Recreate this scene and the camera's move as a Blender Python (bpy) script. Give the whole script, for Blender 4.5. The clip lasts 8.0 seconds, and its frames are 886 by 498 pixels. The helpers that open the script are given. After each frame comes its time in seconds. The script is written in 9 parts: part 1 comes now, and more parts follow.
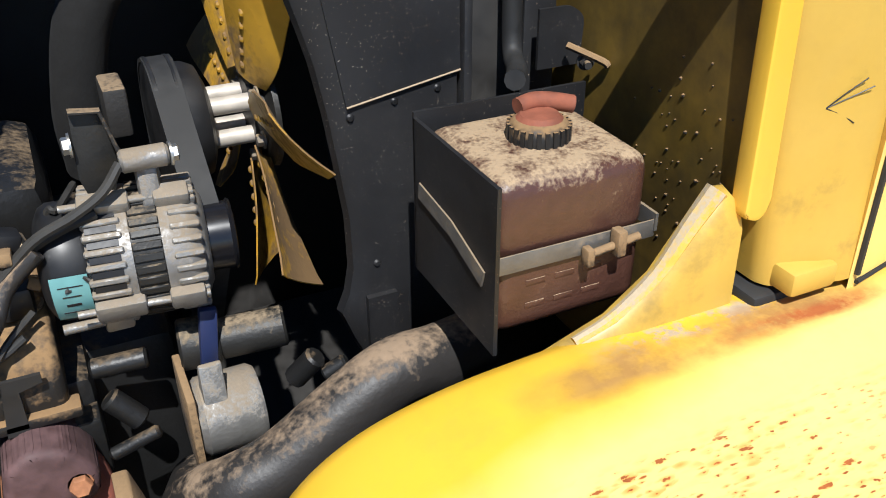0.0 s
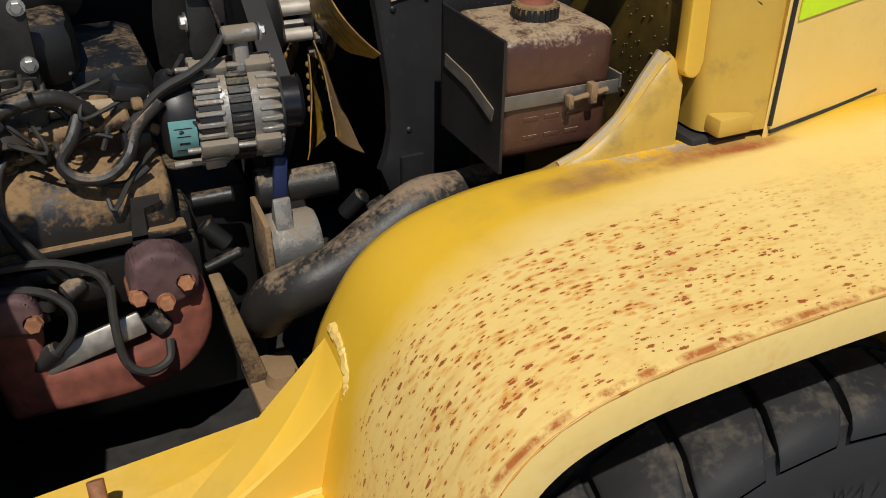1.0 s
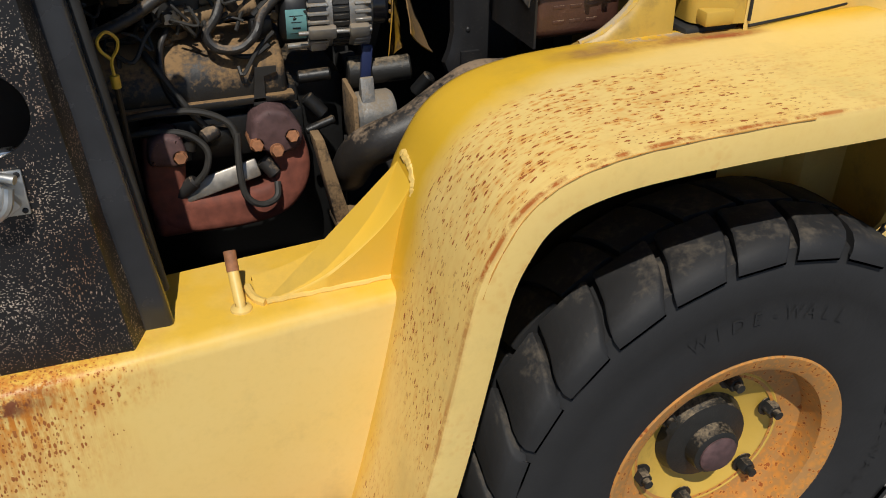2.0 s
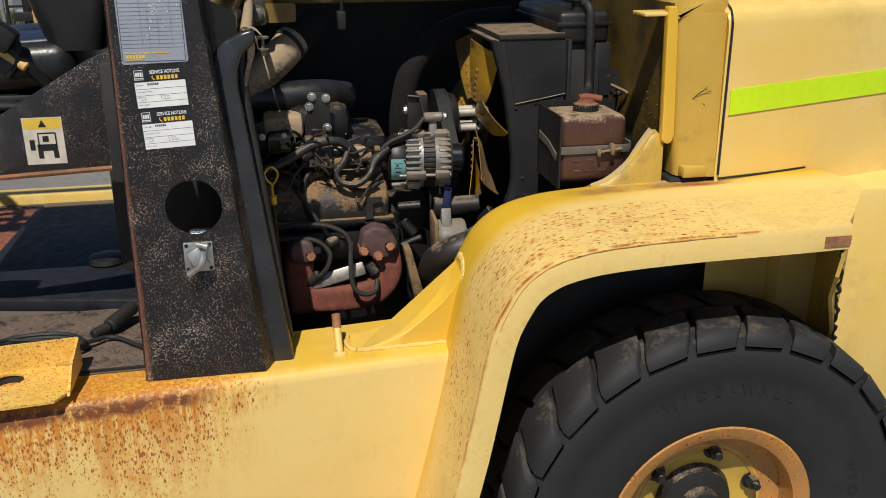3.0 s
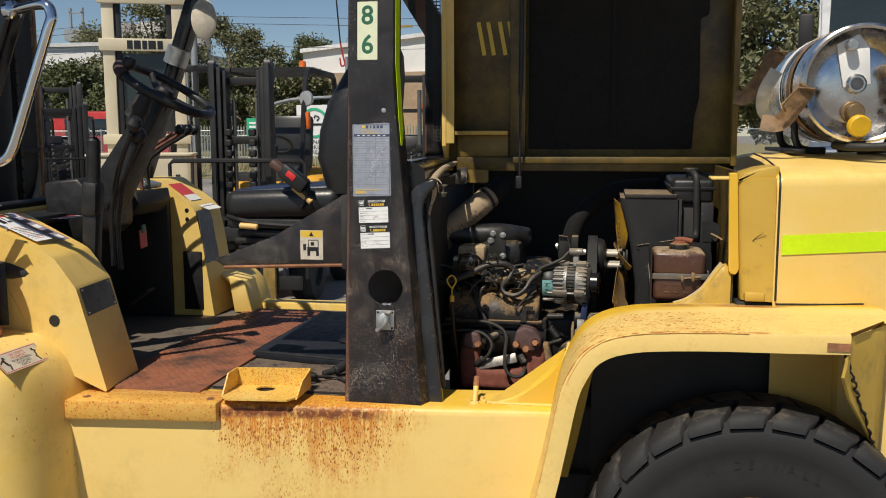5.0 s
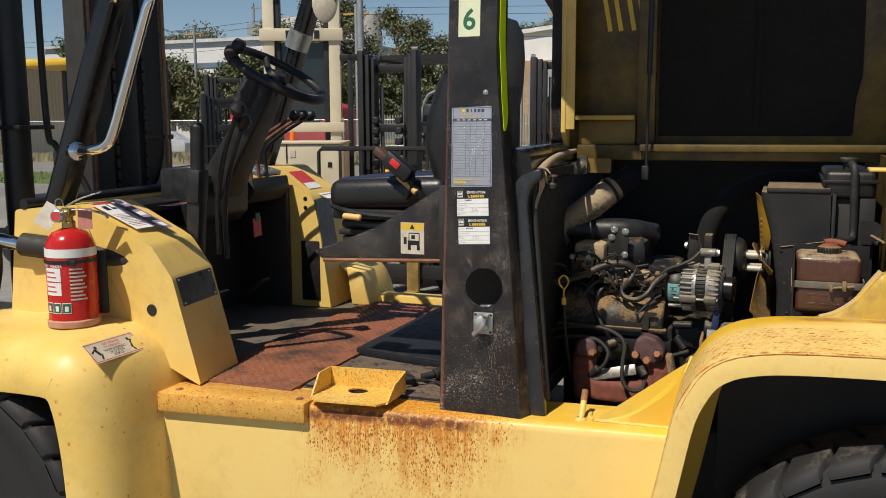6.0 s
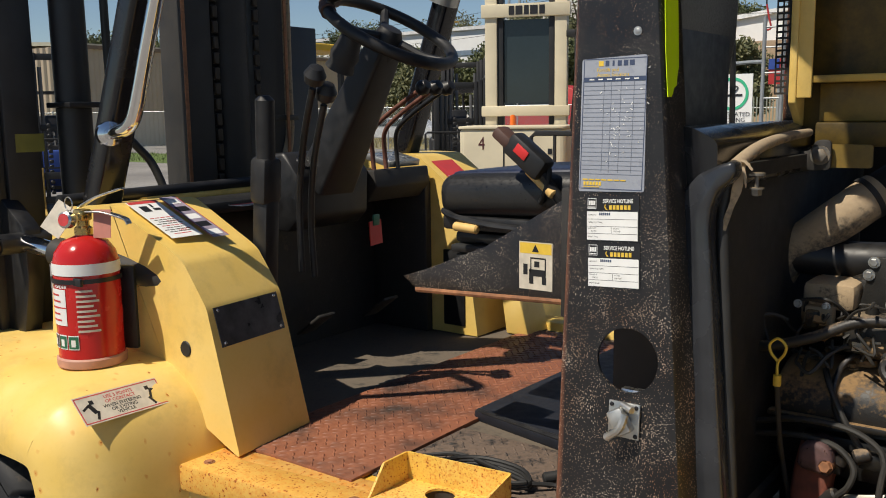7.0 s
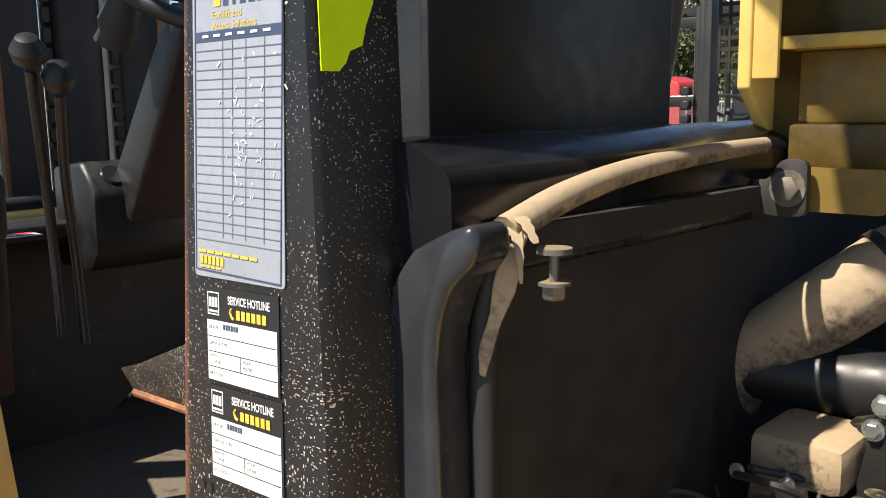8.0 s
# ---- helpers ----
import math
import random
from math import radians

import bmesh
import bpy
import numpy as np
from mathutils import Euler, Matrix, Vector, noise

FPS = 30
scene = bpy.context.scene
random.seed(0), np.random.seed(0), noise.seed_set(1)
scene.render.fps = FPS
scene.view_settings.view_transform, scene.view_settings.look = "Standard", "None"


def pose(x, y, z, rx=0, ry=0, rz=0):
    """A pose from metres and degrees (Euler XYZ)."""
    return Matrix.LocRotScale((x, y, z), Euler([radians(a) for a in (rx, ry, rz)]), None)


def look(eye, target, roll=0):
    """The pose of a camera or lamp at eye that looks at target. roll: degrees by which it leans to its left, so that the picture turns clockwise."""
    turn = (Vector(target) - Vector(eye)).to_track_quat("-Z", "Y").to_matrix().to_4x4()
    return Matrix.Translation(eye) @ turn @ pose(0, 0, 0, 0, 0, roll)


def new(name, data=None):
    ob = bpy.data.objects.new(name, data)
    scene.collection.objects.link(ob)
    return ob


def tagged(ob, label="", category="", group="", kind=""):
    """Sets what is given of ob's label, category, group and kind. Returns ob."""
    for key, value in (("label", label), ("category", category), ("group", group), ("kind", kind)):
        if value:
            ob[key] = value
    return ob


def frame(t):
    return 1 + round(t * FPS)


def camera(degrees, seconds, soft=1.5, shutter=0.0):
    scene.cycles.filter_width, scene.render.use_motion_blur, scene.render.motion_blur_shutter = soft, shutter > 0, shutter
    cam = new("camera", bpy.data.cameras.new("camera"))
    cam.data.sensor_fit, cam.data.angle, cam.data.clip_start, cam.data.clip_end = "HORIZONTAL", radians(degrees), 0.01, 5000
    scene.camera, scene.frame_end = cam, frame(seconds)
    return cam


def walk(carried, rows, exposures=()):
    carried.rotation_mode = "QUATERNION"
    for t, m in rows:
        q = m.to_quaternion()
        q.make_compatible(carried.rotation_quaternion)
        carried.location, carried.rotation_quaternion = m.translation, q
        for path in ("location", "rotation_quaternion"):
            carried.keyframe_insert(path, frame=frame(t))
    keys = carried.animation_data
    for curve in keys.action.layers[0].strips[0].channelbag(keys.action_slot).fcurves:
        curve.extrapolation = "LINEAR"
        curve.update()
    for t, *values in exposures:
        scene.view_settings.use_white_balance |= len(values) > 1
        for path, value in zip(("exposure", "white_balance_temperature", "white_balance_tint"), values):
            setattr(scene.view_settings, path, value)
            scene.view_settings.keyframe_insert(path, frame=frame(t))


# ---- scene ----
cam = camera(52.8, 8.0, soft=1.0)
PATH = [
    (0, (0.578, -0.415, 1.655), (1.314, 1.143, 0.64), -0.3),
    (0.5, (0.47, -0.464, 1.675), (1.27, 1.059, 0.654), 0.3),
    (1, (0.412, -0.72, 1.656), (1.137, 0.828, 0.619), 0.6),
    (1.5, (0.32, -0.905, 1.621), (0.981, 0.663, 0.569), 0.5),
    (1.7, (0.297, -0.976, 1.625), (0.932, 0.603, 0.575), 0.5),
    (2.8, (0.245, -1.619, 1.708), (0.662, 0.159, 0.893), -0.4),
    (3, (0.264, -1.741, 1.734), (0.615, 0.107, 1.054), -0.4),
    (3.5, (0.32, -2.1, 1.746), (0.431, -0.136, 1.384), -0.3),
    (4, (0.45, -2.402, 1.742), (0.333, -0.424, 1.475), -0.0),
    (4.2, (0.523, -2.47, 1.73), (0.363, -0.494, 1.464), 0.1),
    (5.3, (0.845, -2.632, 1.679), (0.394, -0.7, 1.428), -0.2),
    (5.5, (0.889, -2.579, 1.685), (0.374, -0.663, 1.429), -0.1),
    (6, (0.864, -2.327, 1.671), (0.154, -0.478, 1.394), -0.3),
    (6.5, (0.759, -1.884, 1.657), (-0.232, -0.17, 1.38), -0.4),
    (7, (0.719, -1.339, 1.632), (-0.473, 0.238, 1.33), -0.8),
    (7.5, (0.635, -0.809, 1.622), (-0.628, 0.709, 1.309), -0.8),
    (8, (0.623, -0.372, 1.627), (-0.741, 1.057, 1.312), -0.9),
]
EXPOSURES = [(0.0, 0.60, 5950, 10), (0.3, 0.32, 6050, 10), (0.6, 0.05, 6250, 10), (1.0, -0.28, 6450, 10), (1.5, -0.38, 6500, 10), (3.0, -0.20, 6600, 10), (3.5, -0.32, 6800, 10), (4.0, -0.12, 6950, 10), (6.0, -0.07, 6950, 10), (7.0, 0.03, 7000, 10), (7.5, 0.45, 7100, 10), (8.0, 0.92, 7000, 10)]
walk(cam, [(t, look(eye, target, roll)) for t, eye, target, roll in PATH], EXPOSURES)

# ---- light ----
SUN_TO = Vector((0.35, 1.0, -1.6)).normalized()   # the way the sunlight travels
world = bpy.data.worlds.new("sky")
scene.world = world
world.use_nodes = True
wn = world.node_tree
sky = wn.nodes.new("ShaderNodeTexSky")
sky.sky_type, sky.sun_disc = "NISHITA", False
sky.sun_elevation = math.asin(-SUN_TO.z)
sky.sun_rotation = math.atan2(-SUN_TO.x, -SUN_TO.y)
sky.dust_density, sky.ozone_density, sky.air_density = 0.05, 4.5, 0.9
wn.links.new(sky.outputs[0], wn.nodes["Background"].inputs[0])
wn.nodes["Background"].inputs[1].default_value = 0.08
sun_data = bpy.data.lights.new("sun", "SUN")
sun_data.energy, sun_data.angle, sun_data.color = 4.7, radians(0.6), (1.0, 0.95, 0.86)
sun = new("sun", sun_data)
sun.matrix_world = look((0, 0, 10), Vector((0, 0, 10)) + SUN_TO)

# ---- mesh helpers ----
def merge(*meshes):
    """Joins bmeshes into the first one."""
    out = meshes[0]
    for bm in meshes[1:]:
        me = bpy.data.meshes.new("tmp")
        bm.to_mesh(me)
        out.from_mesh(me)
        bpy.data.meshes.remove(me)
        bm.free()
    return out


def turned(bm, m):
    bmesh.ops.transform(bm, matrix=m, verts=bm.verts)
    return bm


def box(x0, x1, y0, y1, z0, z1, bevel=0.0, seg=2):
    bm = bmesh.new()
    bmesh.ops.create_cube(bm, size=1.0, matrix=Matrix.Translation(((x0 + x1) / 2, (y0 + y1) / 2, (z0 + z1) / 2)) @ Matrix.Diagonal((abs(x1 - x0), abs(y1 - y0), abs(z1 - z0), 1)))
    if bevel:
        bmesh.ops.bevel(bm, geom=bm.edges[:], offset=bevel, segments=seg, affect="EDGES", profile=0.5)
    return bm


def obox(m, sx, sy, sz, bevel=0.0, seg=2):
    """A box about the origin of the pose m."""
    return turned(box(-sx / 2, sx / 2, -sy / 2, sy / 2, -sz / 2, sz / 2, bevel, seg), m)


def prism(points, axis, lo, hi, bevel=0.0, seg=2):
    """A polygon drawn in the plane across an axis, drawn out from lo to hi along it. Points: (x, z) across y, (y, z) across x, (x, y) across z."""
    def put(p, h):
        return {"y": (p[0], h, p[1]), "x": (h, p[0], p[1]), "z": (p[0], p[1], h)}[axis]
    bm = bmesh.new()
    a = [bm.verts.new(put(p, lo)) for p in points]
    b = [bm.verts.new(put(p, hi)) for p in points]
    n = len(points)
    bm.faces.new(a), bm.faces.new(b[::-1])
    for i in range(n):
        bm.faces.new((a[i], b[i], b[(i + 1) % n], a[(i + 1) % n]))
    bmesh.ops.recalc_face_normals(bm, faces=bm.faces)
    if bevel:
        bmesh.ops.bevel(bm, geom=bm.edges[:], offset=bevel, segments=seg, affect="EDGES", profile=0.5)
    return bm


def smooth_path(points, per=6):
    """A Catmull-Rom curve through the points."""
    pts = [Vector(p) for p in points]
    if len(pts) < 3:
        return pts
    ext = [2 * pts[0] - pts[1]] + pts + [2 * pts[-1] - pts[-2]]
    out = []
    for i in range(1, len(ext) - 2):
        a, b, c, d = ext[i - 1:i + 3]
        for k in range(per):
            t = k / per
            out.append(0.5 * (2 * b + (c - a) * t + (2 * a - 5 * b + 4 * c - d) * t * t + (3 * b - a - 3 * c + d) * t ** 3))
    return out + [pts[-1]]


def sweep(path, ring, closed=False, caps=True, scale=None):
    """Draws a ring of (u, v) along a path of Vectors, with as little twist as can be."""
    bm = bmesh.new()
    n, m = len(path), len(ring)
    tang = []
    for i in range(n):
        a, b = (path[i - 1], path[(i + 1) % n]) if closed else (path[max(i - 1, 0)], path[min(i + 1, n - 1)])
        tang.append((b - a).normalized())
    up = Vector((0, 0, 1)) if abs(tang[0].z) < 0.9 else Vector((0, 1, 0))
    u = tang[0].cross(up).normalized()
    rows = []
    for i in range(n):
        u = (u - tang[i] * u.dot(tang[i])).normalized()
        v = u.cross(tang[i])
        k = scale(i / max(n - 1, 1)) if scale else 1.0
        rows.append([bm.verts.new(path[i] + u * (p * k) + v * (q * k)) for p, q in ring])
    for i in range(n if closed else n - 1):
        a, b = rows[i], rows[(i + 1) % n]
        for j in range(m):
            bm.faces.new((a[j], a[(j + 1) % m], b[(j + 1) % m], b[j]))
    if caps and not closed:
        bm.faces.new(rows[0][::-1]), bm.faces.new(rows[-1])
    bmesh.ops.recalc_face_normals(bm, faces=bm.faces)
    return bm


def circle(r, n=10):
    return [(r * math.cos(2 * math.pi * k / n), r * math.sin(2 * math.pi * k / n)) for k in range(n)]


def tube(points, r, n=10, smooth=True, closed=False, scale=None, per=6):
    path = smooth_path(points, per) if smooth else [Vector(p) for p in points]
    if closed:
        path = path[:-1] if (path[0] - path[-1]).length < 1e-6 else path
    return sweep(path, circle(r, n), closed, True, scale)


def corrugated(points, r, n=10, pitch=0.012, depth=0.12):
    """A ribbed conduit or bellows."""
    path = smooth_path(points, 24)
    length = sum((b - a).length for a, b in zip(path, path[1:]))
    count = max(int(length / pitch) * 2, 4)
    walked, out, i = 0.0, [], 0
    marks = [length * k / count for k in range(count + 1)]
    for mark in marks:
        while i < len(path) - 2 and walked + (path[i + 1] - path[i]).length < mark:
            walked += (path[i + 1] - path[i]).length
            i += 1
        seg = (path[i + 1] - path[i]).length or 1e-6
        out.append(path[i].lerp(path[i + 1], min((mark - walked) / seg, 1)))
    flat = [k % 2 for k in range(len(out))]
    return sweep(out, circle(r, n), scale=lambda t: 1 - depth * flat[round(t * (len(out) - 1))])


def lathe(profile, n=32, m=None, close=False):
    """Turns (radius, height) points about the z axis, then lays the result at the pose m."""
    bm = bmesh.new()
    rows = []
    for r, h in profile:
        rows.append([bm.verts.new((r * math.cos(2 * math.pi * k / n), r * math.sin(2 * math.pi * k / n), h)) for k in range(n)] if r > 1e-6 else [bm.verts.new((0, 0, h))])
    pairs = list(zip(rows, rows[1:])) + ([(rows[-1], rows[0])] if close else [])
    for a, b in pairs:
        for k in range(n):
            j = (k + 1) % n
            if len(a) == 1 and len(b) == 1:
                continue
            if len(a) == 1:
                bm.faces.new((a[0], b[k], b[j]))
            elif len(b) == 1:
                bm.faces.new((a[k], b[0], a[j]))
            else:
                bm.faces.new((a[k], b[k], b[j], a[j]))
    bmesh.ops.recalc_face_normals(bm, faces=bm.faces)
    return turned(bm, m) if m else bm


def along(a, b):
    """The pose at a whose z axis points to b."""
    a, b = Vector(a), Vector(b)
    return Matrix.Translation(a) @ (b - a).to_track_quat("Z", "Y").to_matrix().to_4x4()


def rod(a, b, r, n=12, bevel=0.0):
    h = (Vector(b) - Vector(a)).length
    prof = [(0, 0), (r - bevel, 0), (r, bevel), (r, h - bevel), (r - bevel, h), (0, h)] if bevel else [(0, 0), (r, 0), (r, h), (0, h)]
    return lathe(prof, n, along(a, b))


def bolt(at, way, r=0.009, h=0.007, washer=True):
    """A hexagon head with a washer."""
    at, way = Vector(at), Vector(way).normalized()
    m = along(at, at + way)
    bm = lathe([(0, 0), (r, 0), (r, h * 0.85), (r * 0.85, h), (0, h)], 6, m)
    if washer:
        bm = merge(bm, lathe([(0, -0.001), (r * 1.4, -0.001), (r * 1.4, 0.0015), (0, 0.0015)], 14, m))
    return bm


def grid(rows):
    """A sheet through rows of points."""
    bm = bmesh.new()
    vs = [[bm.verts.new(p) for p in row] for row in rows]
    for a, b in zip(vs, vs[1:]):
        for j in range(len(a) - 1):
            bm.faces.new((a[j], a[j + 1], b[j + 1], b[j]))
    bmesh.ops.recalc_face_normals(bm, faces=bm.faces)
    return bm


def thick(bm, t):
    """Gives a sheet a thickness, against its normals."""
    bmesh.ops.recalc_face_normals(bm, faces=bm.faces)
    bmesh.ops.solidify(bm, geom=bm.faces[:], thickness=t)
    return bm


def rounded(points, radius, n=5):
    """A polygon with its corners rounded; radius: one number, or one a corner."""
    out, k = [], len(points)
    for i in range(k):
        p, a, b = Vector(points[i]), Vector(points[i - 1]), Vector(points[(i + 1) % k])
        r = radius[i] if isinstance(radius, (list, tuple)) else radius
        if r <= 0:
            out.append(tuple(p))
            continue
        da, db = (a - p), (b - p)
        r = min(r, da.length * 0.49, db.length * 0.49)
        s, e = p + da.normalized() * r, p + db.normalized() * r
        for j in range(n + 1):
            t = j / n
            out.append(tuple(s * (1 - t) ** 2 + p * 2 * t * (1 - t) + e * t * t))
    return out


def finish(ob, smooth=40):
    me = ob.data
    for p in me.polygons:
        p.use_smooth = True
    me.set_sharp_from_angle(angle=radians(smooth))
    return ob


def thing(name, label, category, at=(0, 0, 0), group="", kind=""):
    ob = tagged(new(name), label, category, group, kind)
    ob.location, ob.empty_display_size = at, 0.1
    bpy.context.view_layer.update()
    return ob


def part(name, bm, material, parent, label="", smooth=40):
    """Links a bmesh as one mesh object under a thing or part; the mesh is drawn in world metres."""
    me = bpy.data.meshes.new(name)
    bm.to_mesh(me)
    bm.free()
    for mat in (material if isinstance(material, (list, tuple)) else [material]):
        me.materials.append(mat)
    ob = finish(new(name, me), smooth)
    if parent:
        ob.parent = parent
        ob.matrix_parent_inverse = Matrix.Identity(4) if parent.parent or parent.type == "MESH" else parent.matrix_basis.inverted()
    return tagged(ob, label)


def whole(name, bm, material, label, category, group="", kind="", smooth=40):
    return tagged(part(name, bm, material, None, "", smooth), label, category, group, kind)


def lettering(name, text, m, size, material, parent, label="", width=None, bold=0.0):
    """Words in the built-in font, laid flat in the pose m (x along the line, y up, z out of it); width squeezes the line to that length."""
    cu = bpy.data.curves.new("words", "FONT")
    cu.body, cu.size, cu.align_x, cu.align_y, cu.offset, cu.resolution_u = text, size, "CENTER", "CENTER", bold, 3
    ob = bpy.data.objects.new("words", cu)
    me = bpy.data.meshes.new_from_object(ob)
    bpy.data.objects.remove(ob)
    bm = bmesh.new()
    bm.from_mesh(me)
    bpy.data.meshes.remove(me)
    if width and bm.verts:
        xs = [v.co.x for v in bm.verts]
        k = width / max(max(xs) - min(xs), 1e-6)
        for v in bm.verts:
            v.co.x *= k
    return part(name, turned(bm, m), material, parent, label)


def plate(m, w, h, t=0.0008):
    """A thin sheet in the plane of the pose m, its face out along z."""
    return obox(m @ Matrix.Translation((0, 0, t / 2)), w, h, t)

# ---- materials ----
class Mat:
    """A small builder of node materials in object metres."""

    def __init__(self, name, rough=0.5, metal=0.0, spec=0.5):
        self.m = bpy.data.materials.new(name)
        self.m.use_nodes = True
        self.t = self.m.node_tree
        self.b = self.t.nodes["Principled BSDF"]
        self.b.inputs["Roughness"].default_value, self.b.inputs["Metallic"].default_value = rough, metal
        self.b.inputs["Specular IOR Level"].default_value = spec
        self.geo = self.t.nodes.new("ShaderNodeNewGeometry")
        self.pos = self.geo.outputs["Position"]

    def node(self, kind, **values):
        n = self.t.nodes.new(kind)
        for k, v in values.items():
            n.inputs[k].default_value = v
        return n

    def link(self, a, b):
        self.t.links.new(a, b)

    def scaled(self, scale, rot=(0, 0, 0), loc=(0, 0, 0)):
        n = self.t.nodes.new("ShaderNodeMapping")
        n.inputs["Scale"].default_value, n.inputs["Rotation"].default_value, n.inputs["Location"].default_value = scale, rot, loc
        self.link(self.pos, n.inputs["Vector"])
        return n.outputs[0]

    def noise(self, scale, detail=4.0, rough=0.55, vec=None, dist=0.0):
        n = self.node("ShaderNodeTexNoise", Scale=scale, Detail=detail, Roughness=rough, Distortion=dist)
        self.link(vec or self.pos, n.inputs["Vector"])
        return n.outputs["Fac"]

    def spots(self, scale, vec=None, rand=1.0):
        n = self.node("ShaderNodeTexVoronoi", Scale=scale, Randomness=rand)
        self.link(vec or self.pos, n.inputs["Vector"])
        return n

    def ramp(self, fac, lo, hi, a=0.0, b=1.0):
        n = self.t.nodes.new("ShaderNodeMapRange")
        n.inputs["From Min"].default_value, n.inputs["From Max"].default_value = lo, hi
        n.inputs["To Min"].default_value, n.inputs["To Max"].default_value = a, b
        self.link(fac, n.inputs["Value"])
        return n.outputs[0]

    def math(self, op, a, b=0.5):
        n = self.t.nodes.new("ShaderNodeMath")
        n.operation = op
        for k, v in enumerate((a, b)):
            if isinstance(v, (int, float)):
                n.inputs[k].default_value = v
            else:
                self.link(v, n.inputs[k])
        return n.outputs[0]

    def mix(self, fac, a, b):
        n = self.t.nodes.new("ShaderNodeMix")
        n.data_type = "RGBA"
        for k, v in ((0, fac), (6, a), (7, b)):
            if isinstance(v, (int, float)):
                n.inputs[k].default_value = v
            elif isinstance(v, tuple):
                n.inputs[k].default_value = (*v, 1.0)[:4]
            else:
                self.link(v, n.inputs[k])
        return n.outputs[2]

    def axis(self, which):
        n = self.t.nodes.new("ShaderNodeSeparateXYZ")
        self.link(self.pos, n.inputs[0])
        return n.outputs["XYZ".index(which)]

    def facing_up(self):
        n = self.t.nodes.new("ShaderNodeSeparateXYZ")
        self.link(self.geo.outputs["Normal"], n.inputs[0])
        return n.outputs[2]

    def random(self):
        return self.t.nodes.new("ShaderNodeObjectInfo").outputs["Random"]

    def island(self):
        return self.geo.outputs["Random Per Island"]

    def colour(self, c):
        if isinstance(c, tuple):
            self.b.inputs["Base Color"].default_value = (*c, 1.0)
        else:
            self.link(c, self.b.inputs["Base Color"])
        return self

    def rough(self, r):
        self.link(r, self.b.inputs["Roughness"])
        return self

    def metal(self, r):
        self.link(r, self.b.inputs["Metallic"])
        return self

    def bump(self, height, strength=0.3, distance=0.002):
        n = self.node("ShaderNodeBump", Strength=strength, Distance=distance)
        self.link(height, n.inputs["Height"])
        self.link(n.outputs[0], self.b.inputs["Normal"])
        return self


def plain(name, colour, rough=0.5, metal=0.0, vary=0.25, scale=25.0, bump=0.1, dist=0.001):
    """A surface of one colour with fine and coarse unevenness."""
    m = Mat(name, rough, metal)
    n = m.noise(scale, 6)
    big = m.noise(scale * 0.13, 3)
    f = m.math("MULTIPLY", n, big)
    dark = tuple(c * (1 - vary) for c in colour)
    lite = tuple(min(c * (1 + vary), 1) for c in colour)
    m.colour(m.mix(m.ramp(f, 0.12, 0.42), dark, lite))
    m.rough(m.ramp(n, 0.3, 0.7, max(rough - 0.1, 0.02), min(rough + 0.12, 1)))
    if bump:
        m.bump(n, bump, dist)
    return m.m


def dusty(name, base, dust, amount=0.5, rough=0.6, metal=0.0, scale=40.0):
    """A dark part with dry dust lying in patches, thicker on what faces up."""
    m = Mat(name, rough, metal)
    fine, coarse = m.noise(scale * 4, 5), m.noise(scale * 0.5, 5, 0.65)
    up = m.ramp(m.facing_up(), -0.2, 1.0, 0.0, 0.35)
    f = m.math("ADD", m.math("MULTIPLY", coarse, 0.75), m.math("MULTIPLY", fine, 0.25))
    f = m.ramp(m.math("ADD", f, up), 0.95 - amount, 1.12 - amount)
    body = m.mix(m.noise(scale, 4), tuple(c * 0.7 for c in base), tuple(min(1, c * 1.3) for c in base))
    m.colour(m.mix(f, body, m.mix(fine, tuple(c * 0.7 for c in dust), dust)))
    m.rough(m.ramp(f, 0, 1, rough, 0.95))
    if metal:
        m.metal(m.ramp(f, 0, 1, metal, 0.0))
    return m.bump(m.math("ADD", fine, coarse), 0.35, 0.0015).m


FRESH, FADED = (0.75, 0.452, 0.030), (0.825, 0.60, 0.215)


